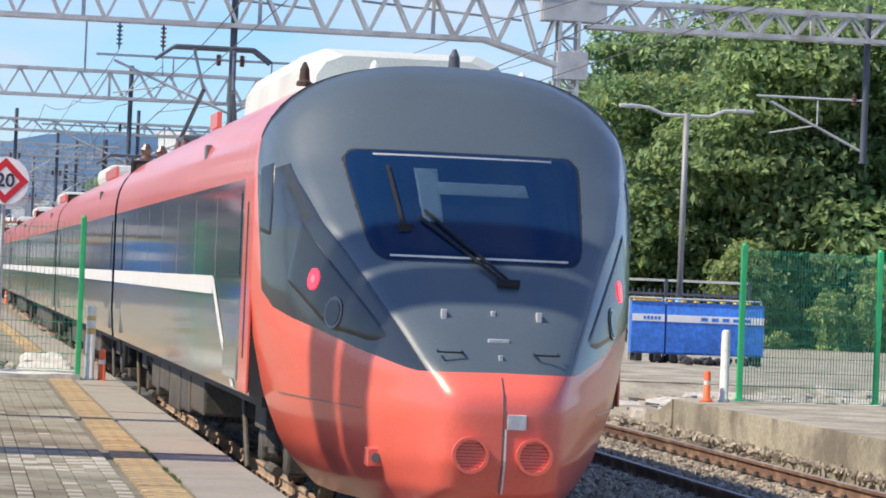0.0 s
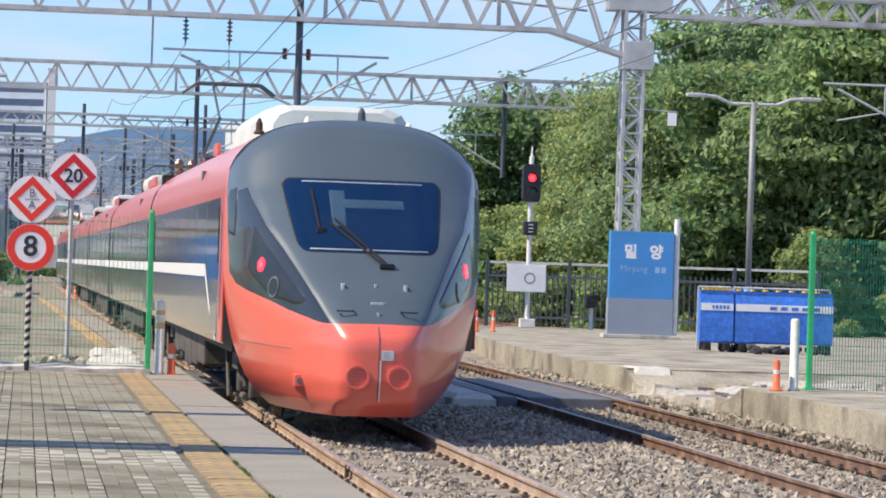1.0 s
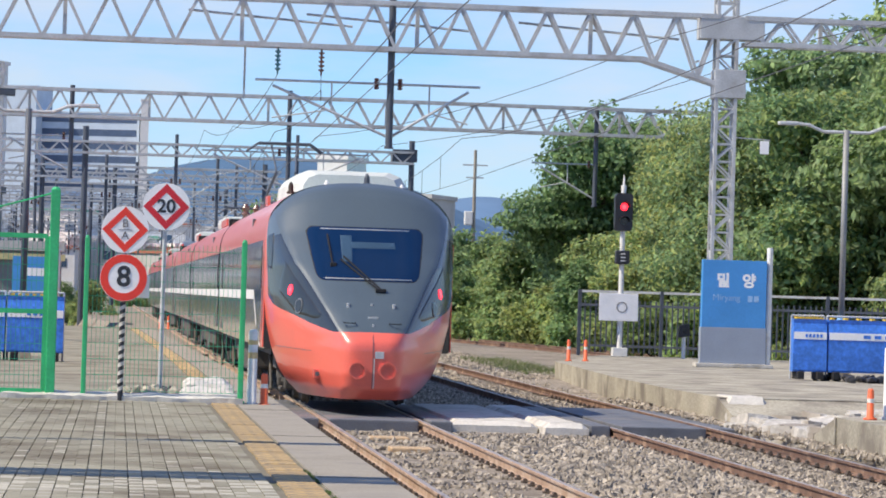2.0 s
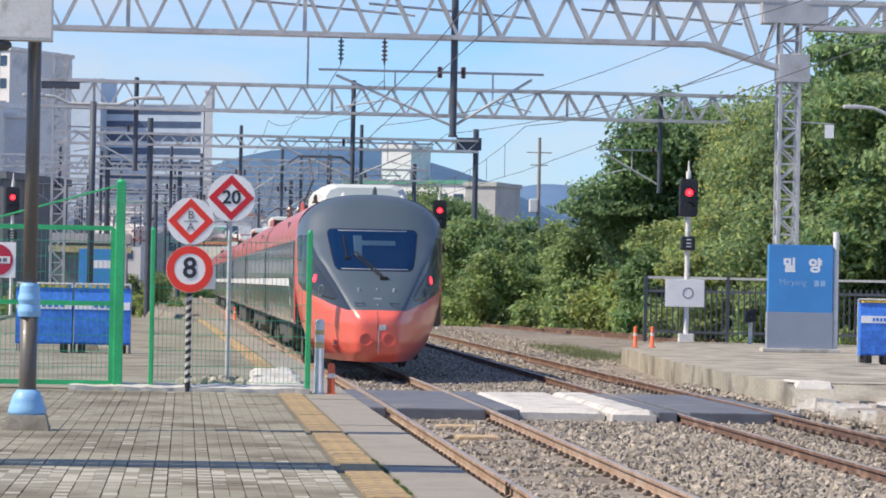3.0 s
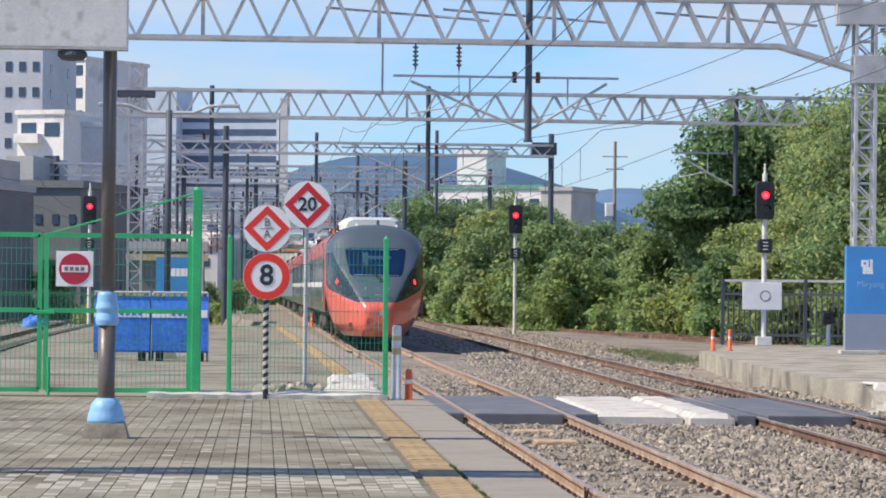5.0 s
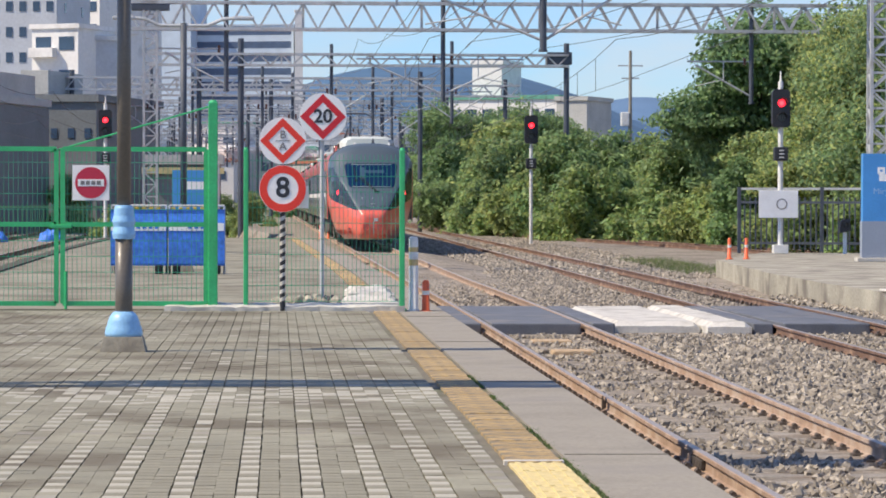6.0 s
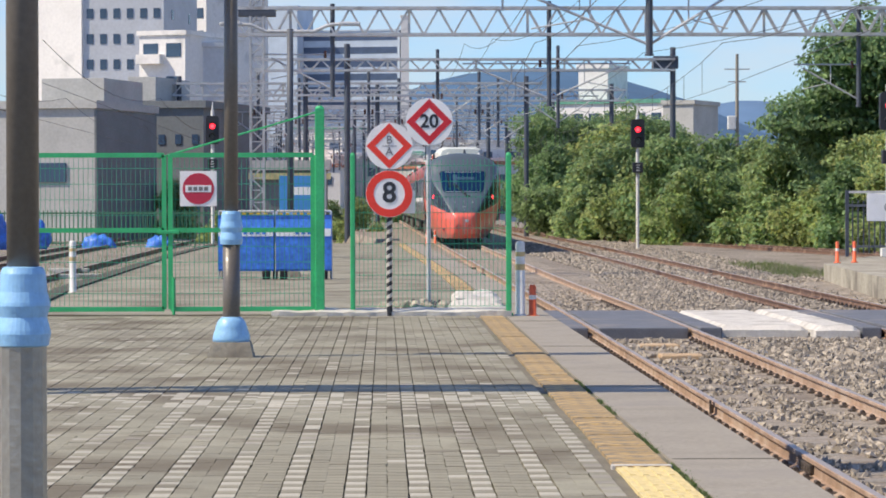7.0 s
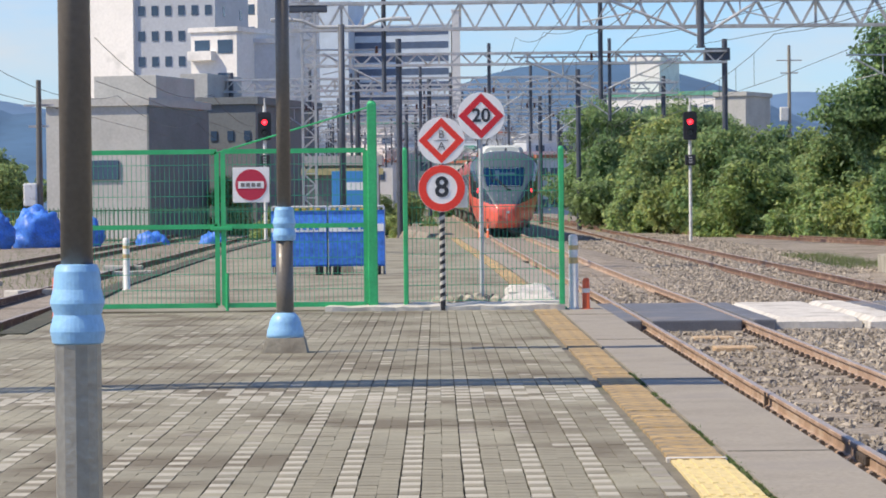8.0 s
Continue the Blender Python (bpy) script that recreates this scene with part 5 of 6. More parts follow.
def barrier(x0, x1, y, label, cuts=(0.0, 0.5, 1.0)):
    """A blue water-filled style barrier with a white band and a striped top edge."""
    w = x1 - x0
    b = thing("barrier", pose(x0, y, 0), label, "barrier", "blue barriers")
    for k in range(2):
        a, c = w * cuts[k] + 0.02, w * cuts[k + 1] - 0.02
        bm = BM()
        pr = [(-0.14, 0.16), (-0.16, 0.2), (-0.15, 0.95), (-0.10, 1.18), (-0.12, 1.26), (0.12, 1.26), (0.10, 1.18), (0.15, 0.95), (0.16, 0.2), (0.14, 0.16)]
        u = [bm.verts.new((a, py, pz)) for py, pz in pr]
        v = [bm.verts.new((c, py, pz)) for py, pz in pr]
        bm.faces.new(u)
        bm.faces.new(v[::-1])
        for i in range(len(pr)):
            bm.faces.new((u[i], v[i], v[(i + 1) % len(pr)], u[(i + 1) % len(pr)]))
        bmesh.ops.recalc_face_normals(bm, faces=bm.faces[:])
        sec = part("section", bm, BLUE_TARP, b, "blue barrier section")
        bm = BM()
        box(bm, a + 0.01, c - 0.01, -0.162, -0.15, 0.84, 0.99, 0.003)
        part("band", bm, WHITE_SIGN, sec, "white band with illegible blue marks")
        bm = BM()
        for i in range(5):
            xx = a + (c - a) * 0.35 + i * (c - a) * 0.11
            box(bm, xx, xx + (c - a) * 0.07, -0.167, -0.162, 0.88, 0.95)
        part("writing", bm, BLUE_TARP, sec, "illegible blue marks")
        for i in range(7):
            xx = a + 0.06 + i * (c - a - 0.12) / 7
            part("caution_mark", box(BM(), xx, xx + 0.07, -0.12, 0.12, 1.262, 1.30, 0.005), CAUTION, sec)
        for i in range(2):
            bm = BM()
            xx = a + 0.08 + i * (c - a - 0.3)
            box(bm, xx, xx + 0.14, -0.3, 0.3, 0.0, 0.17, 0.02)
            part("foot", bm, BLACK_RUBBER, b, "black rubber foot")
    for u, v in ((0.0, w * cuts[1]), (w * cuts[1], w)):
        bm = BM()
        tube(bm, (u + 0.03, 0.14, 1.33), (v - 0.03, 0.14, 1.33), 0.022, 8)
        for q in (u + 0.03, v - 0.03):
            tube(bm, (q, 0.14, 0.0), (q, 0.14, 1.33), 0.022, 8)
        part("top_rail", bm, STEEL, b, "pale steel tube frame")
    return b


barrier(-3.28, -1.02, 61.8, "blue plastic crowd barrier with a white band on the platform")
br = barrier(14.05, 16.95, 65.0, "long blue plastic barrier with a white band", (0.0, 0.26, 1.0))


rubble("sandbag_heap", 15.6, 64.75, 0.0, 30, 0.5, SIGNAL_BLACK, "dark weights and sacks under the blue barrier", 0.11)


def station_sign(x, y, rz, text):
    s = thing("station_sign", pose(x, y, -0.03, 0, 0, rz), "blue and grey free-standing station name sign" if text else "blue station sign seen from afar, illegible", "sign", "station signs")
    bm = BM()
    box(bm, -0.83, 0.83, -0.12, 0.12, 0.1, 1.0, 0.01)
    part("base_panel", bm, GREY_SIGN, s, "slate grey lower panel")
    bm = BM()
    box(bm, -0.81, 0.81, -0.115, 0.115, 1.0, 2.68, 0.01)
    part("face_panel", bm, BLUE_SIGN, s, "sky blue upper panel")
    bm = BM()
    box(bm, -0.95, 1.0, -0.25, 0.25, 0.0, 0.1, 0.02)
    part("plinth", bm, WHITE_PAINT, s, "pale plinth")
    bm = BM()
    tube(bm, (0.91, 0.05, 0), (0.91, 0.05, 3.02), 0.075, 14)
    part("side_tube", bm, WHITE_PLASTIC, s, "pale upright tube")
    if text:
        words("station_name", "밀", 0.37, WHITE_SIGN, s, pose(-0.29, -0.117, 2.15, 90), 0.002, 0.016)
        words("station_name", "양", 0.37, WHITE_SIGN, s, pose(0.36, -0.117, 2.15, 90), 0.002, 0.016)
        words("station_name_small", "Miryang", 0.22, mat("pale_blue_letters", (0.3, 0.5, 0.75), 0.5), s, pose(-0.2, -0.117, 1.74, 90))
        bm = BM()
        for k in range(2):
            box(bm, 0.34 + 0.16 * k, 0.46 + 0.16 * k, -0.119, -0.115, 1.65, 1.8)
        part("writing", bm, mat("pale_blue_marks", (0.3, 0.5, 0.75), 0.5), s, "illegible small characters")
    else:
        bm = BM()
        box(bm, -0.5, 0.4, -0.119, -0.115, 1.95, 2.25)
        part("writing", bm, WHITE_SIGN, s, "illegible white characters")


station_sign(15.28, 77.6, 0, True)
station_sign(-3.2, 120.0, 0, False)


def signal(x, y, z, zc, k, boards, label):
    s = thing("railway_signal", pose(x, y, z), label, "signal", "railway signals")
    h = zc - z
    bm = BM()
    tube(bm, (0, 0, 0), (0, 0, h + 0.75 * k), 0.075, 12)
    tube(bm, (0, 0, h + 0.75 * k), (0, 0, h + 1.05 * k), 0.04, 8, 0.02)
    box(bm, -0.22, 0.22, -0.15, 0.15, 0, 0.25, 0.02)
    part("post", bm, WHITE_PLASTIC, s, "pale grey post")
    bm = BM()
    pts = rounded([(-0.26 * k, -0.58 * k), (0.26 * k, -0.58 * k), (0.26 * k, 0.52 * k), (-0.26 * k, 0.52 * k)], 0.13 * k)
    prism(bm, [(u, h + v) for u, v in pts], -0.16, 0.1)
    hd = part("head", bm, SIGNAL_BLACK, s, "black signal head")
    for j, dz in enumerate((0.12, -0.3)):
        bm = BM()
        n = 14
        for i in range(n):
            a0, a1 = math.pi * i / n, math.pi * (i + 1) / n
            q = [bm.verts.new((0.15 * k * math.cos(a), yy, h + dz * k + 0.15 * k * math.sin(a))) for a, yy in ((a0, -0.16), (a1, -0.16), (a1, -0.36), (a0, -0.36))]
            bm.faces.new(q)
        part("hood", bm, SIGNAL_BLACK, hd, "black lamp hood")
        bm = BM()
        tube(bm, (0, -0.175, h + dz * k), (0, -0.155, h + dz * k), 0.11 * k, 18)
        part("lens", bm, RED_LIGHT if j == 0 else T_LAMP, hd, "lit red lens" if j == 0 else "unlit dark lens")
    bm = BM()
    tube(bm, (0, -0.185, h + 0.12 * k), (0, -0.175, h + 0.12 * k), 0.055 * k, 12)
    part("lens_core", bm, CORE_LIGHT, hd, "bright centre of the lit lens")
    bm = BM()
    box(bm, -0.2 * k, 0.2 * k, -0.2, 0.12, h - 1.55 * k, h - 1.15 * k, 0.04)
    ib = part("indicator_box", bm, SIGNAL_BLACK, s, "small black indicator box")
    bm = BM()
    for dz in (0.1, 0.0, -0.1):
        box(bm, -0.07 * k, 0.07 * k, -0.206, -0.2, h + (dz - 1.365) * k, h + (dz - 1.335) * k)
    part("indicator_mark", bm, WHITE_PLASTIC, ib, "pale illegible mark")
    if boards:
        bm = BM()
        box(bm, -0.65, 0.5, -0.14, -0.12, h - 3.2, h - 2.4, 0.01)
        part("board", bm, WHITE_SIGN, s, "white board with a faint pictogram")
        bm = BM()
        ring_prism(bm, [(0.02 + u, h - 2.8 + v) for u, v in circle(0.16, 24)], [(0.02 + u, h - 2.8 + v) for u, v in circle(0.13, 24)], -0.146, -0.141)
        part("pictogram", bm, GREY_LETTER, s, "faint grey ring")
    return s


signal(14.55, 90.8, -0.03, 4.2, 1.0, True, "railway signal showing red over a white board")
signal(11.25, 140.0, -0.7, 4.75, 1.15, False, "railway signal showing red beside the tracks")
signal(-7.35, 135.0, -0.7, 4.8, 1.1, False, "railway signal showing red beside the sidings")

# right-hand green fence
rf = thing("mesh_fence", pose(0, 0, 0), "green wire mesh fence along the second platform", "fence", "green fences")
fence_post(rf, 10.5, 41.4, 2.1, 0.08)
fence_post(rf, 12.55, 41.9, 2.1, 0.08)
fence_post(rf, 14.6, 42.4, 2.1, 0.08)
mesh_panel(rf, 10.54, 41.41, 12.51, 41.9, 0.0, 2.05, 0.045, 0.0, None, 0.0085)
mesh_panel(rf, 12.59, 41.91, 14.56, 42.4, 0.0, 2.05, 0.045, 0.0, None, 0.0085)

# dark iron fence at the wood's edge
irf = thing("iron_fence", pose(0, 0, 0), "dark iron railing in front of the trees", "fence")
fx0, fx1 = (13.6, 92.5), (23.0, 90.0)
n = 60
pm = BM()
box(pm, -0.02, 0.02, -0.02, 0.02, 0, 1.55)
PK = mesh_of("picket", pm, STEEL_DARK)
for k in range(n + 1):
    f = k / n
    shared("picket", PK, irf, fx0[0] + (fx1[0] - fx0[0]) * f, fx0[1] + (fx1[1] - fx0[1]) * f, 0.05)
for z in (0.25, 1.45, 1.85):
    bm = BM()
    bar(bm, (*fx0, z), (*fx1, z), 0.07)
    part("rail", bm, STEEL_DARK if z < 1.8 else STEEL, irf)
for k in range(5):
    f = k / 4
    bm = BM()
    x, y = fx0[0] + (fx1[0] - fx0[0]) * f, fx0[1] + (fx1[1] - fx0[1]) * f
    box(bm, x - 0.05, x + 0.05, y - 0.05, y + 0.05, -0.05, 1.9)
    part("post", bm, STEEL_DARK, irf)


def dwarf_signal(x, y, z):
    d = thing("dwarf_signal", pose(x, y, z), "small black ground signal on a white post", "signal", "ground signals")
    part("post", tube(BM(), (0, 0, 0), (0, 0, 0.62), 0.06, 10), WHITE_PLASTIC, d)
    part("head", prism(BM(), rounded([(-0.17, 0.6), (0.17, 0.66), (0.12, 1.02), (-0.14, 0.95)], 0.05), -0.12, 0.08), SIGNAL_BLACK, d)
    part("lens", tube(BM(), (0, -0.14, 0.82), (0, -0.12, 0.82), 0.07, 12), T_LAMP, d)


dwarf_signal(16.3, 90.0, -0.03)
for k in range(7):
    o = part("cable_cover", box(BM(), -0.2, 0.2, -1.1, 1.1, 0, 0.22, 0.02), WHITE_PAINT)
    yy = 158 + k * 2.6
    o.matrix_basis = pose(track_3(yy) + 1.35, yy, BED_Z + rise(yy) - 0.05, 0, 0, 6)
    tagged(o, "pale concrete cable duct cover beside the siding", "duct cover", "cable duct covers")


# ---- trees and bushes ----
def leaf_mesh(name, lobes, count, size, seed, mats):
    """Thousands of small folded leaves spread through lobes (x, y, z, rx, ry, rz); none outside them."""
    rng = np.random.default_rng(seed)
    vol = np.array([l[3] * l[4] * l[5] for l in lobes]) ** 0.7
    pick = rng.choice(len(lobes), count, p=vol / vol.sum())
    L = np.array(lobes)[pick]
    d = rng.normal(size=(count, 3))
    d /= np.linalg.norm(d, axis=1)[:, None]
    lump = 1 + 0.22 * np.sin(d[:, 0] * 7 + L[:, 0] * 3) * np.sin(d[:, 1] * 6 + L[:, 1]) + 0.2 * np.sin(d[:, 2] * 8 + L[:, 2] * 5)
    rad = (rng.random(count) ** 0.35) * lump
    c = L[:, :3] + d * L[:, 3:] * rad[:, None]
    n = d * 0.8 + rng.normal(size=(count, 3)) * 0.55 + np.array([0, 0, 0.35])
    n /= np.linalg.norm(n, axis=1)[:, None]
    u = np.cross(n, rng.normal(size=(count, 3)))
    u /= np.linalg.norm(u, axis=1)[:, None]
    v = np.cross(n, u)
    s = size * (0.6 + 0.8 * rng.random(count))[:, None]
    droop = np.array([0, 0, -0.25]) * s
    pts = np.stack([c - u * s, c - v * s * 0.5 + n * s * 0.12, c + u * s + droop, c + v * s * 0.5 + n * s * 0.12], 1).reshape(-1, 3)
    i = np.arange(count) * 4
    faces = np.stack([i, i + 1, i + 2, i + 3], 1)
    me = bpy.data.meshes.new(name)
    me.from_pydata(pts.tolist(), [], faces.tolist())
    for m in mats:
        me.materials.append(m)
    if len(mats) > 1:
        me.polygons.foreach_set("material_index", (rng.random(count) < 0.3).astype(np.int32))
    me.update()
    return me


def tree_model(seed, height, spread, mats, count, leaf=0.16):
    rng = random.Random(seed)
    t = thing("tree", pose(0, 0, 0), "tall broad-leaved tree with a dense uneven green crown", "tree", "trees behind the platform")
    bm = BM()
    top = Vector((rng.uniform(-0.3, 0.3), rng.uniform(-0.3, 0.3), height * 0.62))
    tube(bm, (0, 0, -0.3), top * 0.5, 0.22, 8, 0.17)
    tube(bm, top * 0.5, top, 0.17, 8, 0.09)
    lobes = []
    for k in range(11):
        a, zf = rng.random() * 6.28, rng.uniform(0.22, 0.95)
        r = spread * rng.uniform(0.35, 0.8) * (1 - 0.55 * max(0, zf - 0.45))
        p = Vector((r * math.cos(a), r * math.sin(a), height * zf * 0.93))
        tube(bm, top * min(1.0, zf * 0.9), p, 0.07, 6, 0.025)
        q = spread * rng.uniform(0.3, 0.52)
        lobes.append((p.x, p.y, p.z, q, q, q * rng.uniform(0.6, 0.95)))
    lobes.append((top.x, top.y, height * 0.82, spread * 0.45, spread * 0.45, height * 0.16))
    lobes.append((0, 0, height * 0.45, spread * 0.6, spread * 0.6, height * 0.25))
    part("trunk", bm, BARK, t, "brown trunk and limbs")
    me = leaf_mesh("crown", lobes, count, leaf, seed, mats)
    cr = new("crown", me)
    cr.parent = t
    return t


def bush_model(seed, height, spread, mats, count, leaf=0.16):
    rng = random.Random(seed)
    t = thing("bush", pose(0, 0, 0), "leafy green bush beside the tracks", "bush", "bushes along the tracks")
    bm = BM()
    lobes = []
    for k in range(16):
        a, r = rng.random() * 6.28, spread * rng.uniform(0.1, 1.0)
        p = Vector((r * math.cos(a), r * math.sin(a), height * rng.uniform(0.1, 1.0) * (1.1 - 0.6 * r / spread)))
        tube(bm, (p.x * 0.2, p.y * 0.2, -0.2), p, 0.05, 6, 0.015)
        q = spread * rng.uniform(0.18, 0.42)
        lobes.append((p.x, p.y, p.z, q, q, min(height * 0.3, q)))
    part("stem", bm, BARK, t, "thin brown stems")
    cr = new("crown", leaf_mesh("crown", lobes, count, leaf, seed + 50, mats))
    cr.parent = t
    return t


TREES = [tree_model(11, 10.5, 4.2, [LEAF_DARK, LEAF_MID], 34000, 0.125), tree_model(12, 9.0, 3.8, [LEAF_DARK, LEAF_LIGHT], 30000, 0.12),
         tree_model(13, 10.0, 3.4, [LEAF_DARK, LEAF_LIGHT], 26000, 0.10), tree_model(14, 8.5, 4.6, [LEAF_MID, LEAF_DARK], 34000, 0.125)]
BUSHES = [bush_model(21, 4.2, 2.6, [LEAF_MID, LEAF_LIGHT], 12000, 0.12), bush_model(22, 3.2, 2.4, [LEAF_LIGHT, LEAF_MID], 10000, 0.12), bush_model(23, 5.4, 2.9, [LEAF_MID, LEAF_DARK], 14000, 0.125)]
used = {}


def plant(model, x, y, k=1.0, rz=None):
    m = Matrix.LocRotScale((x, y, -0.9), Euler((0, 0, random.random() * 6.28 if rz is None else rz)), None)
    if model.name not in used:
        used[model.name] = 1
        model.matrix_basis = m
        model.scale = (k, k, k)
        return model
    keep = model.scale.copy()
    model.scale = (k, k, k)
    c = copy_thing(model, m)
    model.scale = keep
    return c


for x, y, j, k in ((22.8, 98, 1, 1.04), (26.3, 96, 0, 1.20), (30.3, 97, 3, 1.31), (34.3, 100, 0, 1.25), (20.9, 107, 2, 0.96), (24.8, 105, 3, 1.12), (28.8, 105, 1, 1.42),
                   (32.8, 107, 0, 1.37), (22.3, 118, 2, 1.02), (26.3, 116, 1, 1.18), (30.8, 114, 0, 1.42), (37.3, 108, 3, 1.48), (23.1, 131, 2, 1.0), (26.3, 130, 2, 1.20),
                   (29.3, 126, 0, 1.37), (22.3, 146, 0, 1.14), (25.8, 143, 3, 1.20), (29.3, 140, 1, 1.31), (23.1, 159, 3, 0.97), (26.3, 160, 0, 1.08), (13.2, 232, 3, 1.08), (16.4, 238, 1, 1.06), (19.6, 244, 3, 1.12), (14.8, 254, 1, 1.1), (23.0, 248, 3, 1.0)):
    plant(TREES[j], x, y, k)
for x, y, j, k in ((23.5, 92.5, 0, 0.80), (27.0, 91.5, 2, 0.70), (31.0, 92, 0, 0.90), (21.5, 97, 1, 0.70), (20.6, 105, 0, 0.80), (20.6, 115, 2, 0.80), (20.4, 125, 0, 0.90), (20.2, 134, 2, 0.90), (19.6, 142, 1, 0.90), (18.6, 150, 0, 1.06), (20.5, 153, 2, 1.29), (22.5, 148, 2, 1.10), (21.5, 140, 0, 1.10),
                   (15.4, 157, 1, 1.18), (16.0, 162, 2, 1.06), (14.8, 165, 0, 1.18), (13.9, 172, 1, 1.18), (15.6, 172, 2, 1.18), (13.4, 180, 0, 1.18), (15.2, 182, 2, 1.29), (17.5, 178, 2, 1.29),
                   (19.5, 170, 2, 1.29), (13.0, 190, 0, 1.23), (15.0, 192, 2, 1.41), (12.8, 200, 2, 1.29), (14.6, 205, 0, 1.53), (17.0, 200, 2, 1.47), (12.4, 214, 2, 1.41), (12.9, 230, 2, 1.53), (20, 190, 2, 1.41)):
    plant(BUSHES[j], x, y, k)
for x, y, j, k in ((-30, 210, 2, 1.3), (-34, 215, 2, 1.5), (-38, 220, 2, 1.4), (-27.5, 200, 0, 1.0), (-42, 225, 2, 1.5), (-12.5, 190, 0, 0.8), (-10, 205, 1, 0.9)):
    plant(BUSHES[j], x, y, k)

# ---- buildings and hills ----
B_WHITE = mat("white_render", (0.80, 0.79, 0.76), 0.8, bump=0, var=0.06, scale=0.3, fine=3, dirt=(0.5, 0.5, 0.48), dirt_at=0.62, dirt_scale=0.3)
B_GREY = mat("grey_render", (0.54, 0.575, 0.61), 0.8, bump=0, var=0.08, scale=0.3, fine=3)
# far window glass is lifted to blue: haze put into its colour
B_FAR_GLASS = mat("window_band_painted_haze", (0.08, 0.12, 0.20), 0.4, bump=0, var=0.15, scale=0.4)
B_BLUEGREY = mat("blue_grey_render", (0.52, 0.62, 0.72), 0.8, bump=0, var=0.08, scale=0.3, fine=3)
B_CONC = mat("fair_faced_concrete", (0.47, 0.475, 0.45), 0.85, bump=0, var=0.1, scale=0.5, fine=6)
B_DARK = mat("charcoal_wall_and_painted_shade", (0.17, 0.19, 0.195), 0.7, bump=0, var=0.1, scale=0.6, fine=6)
B_GLASS = mat("window_glass", (0.05, 0.09, 0.15), 0.15, bump=0, var=0.2, scale=0.5)
B_GREENROOF = mat("green_roof_sheet", (0.12, 0.36, 0.26), 0.6, bump=0)
B_RED = mat("brick_red_roof", (0.42, 0.16, 0.1), 0.8, bump=0)


def window_mesh(w, h, name="window", glass=None):
    bm = BM()
    box(bm, -w / 2, w / 2, -0.06, 0.05, -h / 2, h / 2)
    return mesh_of(name, bm, glass or B_GLASS)


def house(name, x, y, rz, w, d, h, wall, floors, cols, label, category, ww=1.3, wh=1.2, side=0, bands=False, roof=None, group="buildings beyond the station", balcony=None):
    """A block with its front on local -y, windows floor by floor."""
    b = thing(name, pose(x, y, -0.95, 0, 0, rz), label, category, group)
    bm = BM()
    box(bm, 0, w, 0, d, 0, h)
    part("wall", bm, wall, b)
    bm = BM()
    box(bm, -0.2, w + 0.2, -0.2, d + 0.2, h, h + 0.45)
    part("roof", bm, roof or wall, b, "flat roof with a low parapet")
    fh = h / floors
    if bands:
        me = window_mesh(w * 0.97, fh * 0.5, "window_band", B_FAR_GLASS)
        for f in range(floors):
            shared("window", me, b, w / 2, 0, (f + 0.55) * fh)
        ms = window_mesh(d * 0.9, fh * 0.5, "window_band")
    else:
        me = window_mesh(ww, wh)
        for f in range(floors):
            for c in range(cols):
                shared("window", me, b, (c + 0.5) * w / cols, 0, (f + 0.55) * fh)
        ms = me
    for c in range(side):
        for f in range(floors):
            shared("window", ms, b, w, (c + 0.5) * d / max(1, side), (f + 0.55) * fh, math.pi / 2)
    if balcony:
        bb = BM()
        box(bb, -0.1, w * 0.5, -0.9, 0, -0.05, 0.85)
        bme = mesh_of("balcony", bb, balcony)
        for f in range(floors):
            shared("balcony", bme, b, 0.2, 0, (f + 0.15) * fh)
    return b


low = house("workshop_building", -22.4, 181, -14, 6.1, 11, 8.1, B_CONC, 1, 0, "low grey concrete railway building, shade painted on its side wall", "building")
bm = BM()
box(bm, 2.2, 4.4, -0.12, 0.1, 3.9, 5.0)
part("window", bm, B_GLASS, low, "dark strip window")
bm = BM()
box(bm, 2.2, 6.0, 2.0, 9.0, 8.3, 9.9, 0.03)
part("roof_storey", bm, B_CONC, low, "set-back roof storey")
# thin dark sheet: the shade of the side wall put into colour
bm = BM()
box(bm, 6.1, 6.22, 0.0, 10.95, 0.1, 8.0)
part("cladding", bm, B_DARK, low, "dark sheet for the shade on the side wall")
# the annex takes the same dark colour, carrying on the shaded side
annex = house("annex_building", -16.4, 196, -14, 5.4, 14, 8.6, B_DARK, 2, 5, "annex painted dark as shaded side, with a row of small windows", "building", 0.4, 0.6)
part("roof_storey", box(BM(), 0.2, 2.0, 1.0, 8.0, 9.0, 10.6, 0.03), B_CONC, annex, "low concrete roof storey")
house("apartment_block", -39.5, 356, -30, 6.6, 10, 36, B_WHITE, 1, 0, "tall white apartment block with a blank gable", "apartment block")
house("apartment_block", -33.6, 353, -10, 9.2, 16, 34, B_GREY, 12, 6, "tall grey apartment block with rows of small windows", "apartment block", 0.75, 1.1, 2)
house("apartment_block", -27.5, 384, -30, 7, 14, 30, B_WHITE, 11, 4, "tall white apartment tower", "apartment block", 0.9, 1.2)
house("apartment_block", -23.5, 303, -25, 5.0, 12, 19.0, B_WHITE, 6, 2, "white apartment building with balconies", "apartment block", 1.6, 1.3, 1, False, None, "buildings beyond the station", B_WHITE)
house("apartment_block", -18.4, 304, 6, 3.2, 12, 18.0, B_GREY, 6, 0, "plain grey apartment stair tower", "apartment block")
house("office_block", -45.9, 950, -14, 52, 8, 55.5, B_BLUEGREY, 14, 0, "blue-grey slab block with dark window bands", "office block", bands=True)
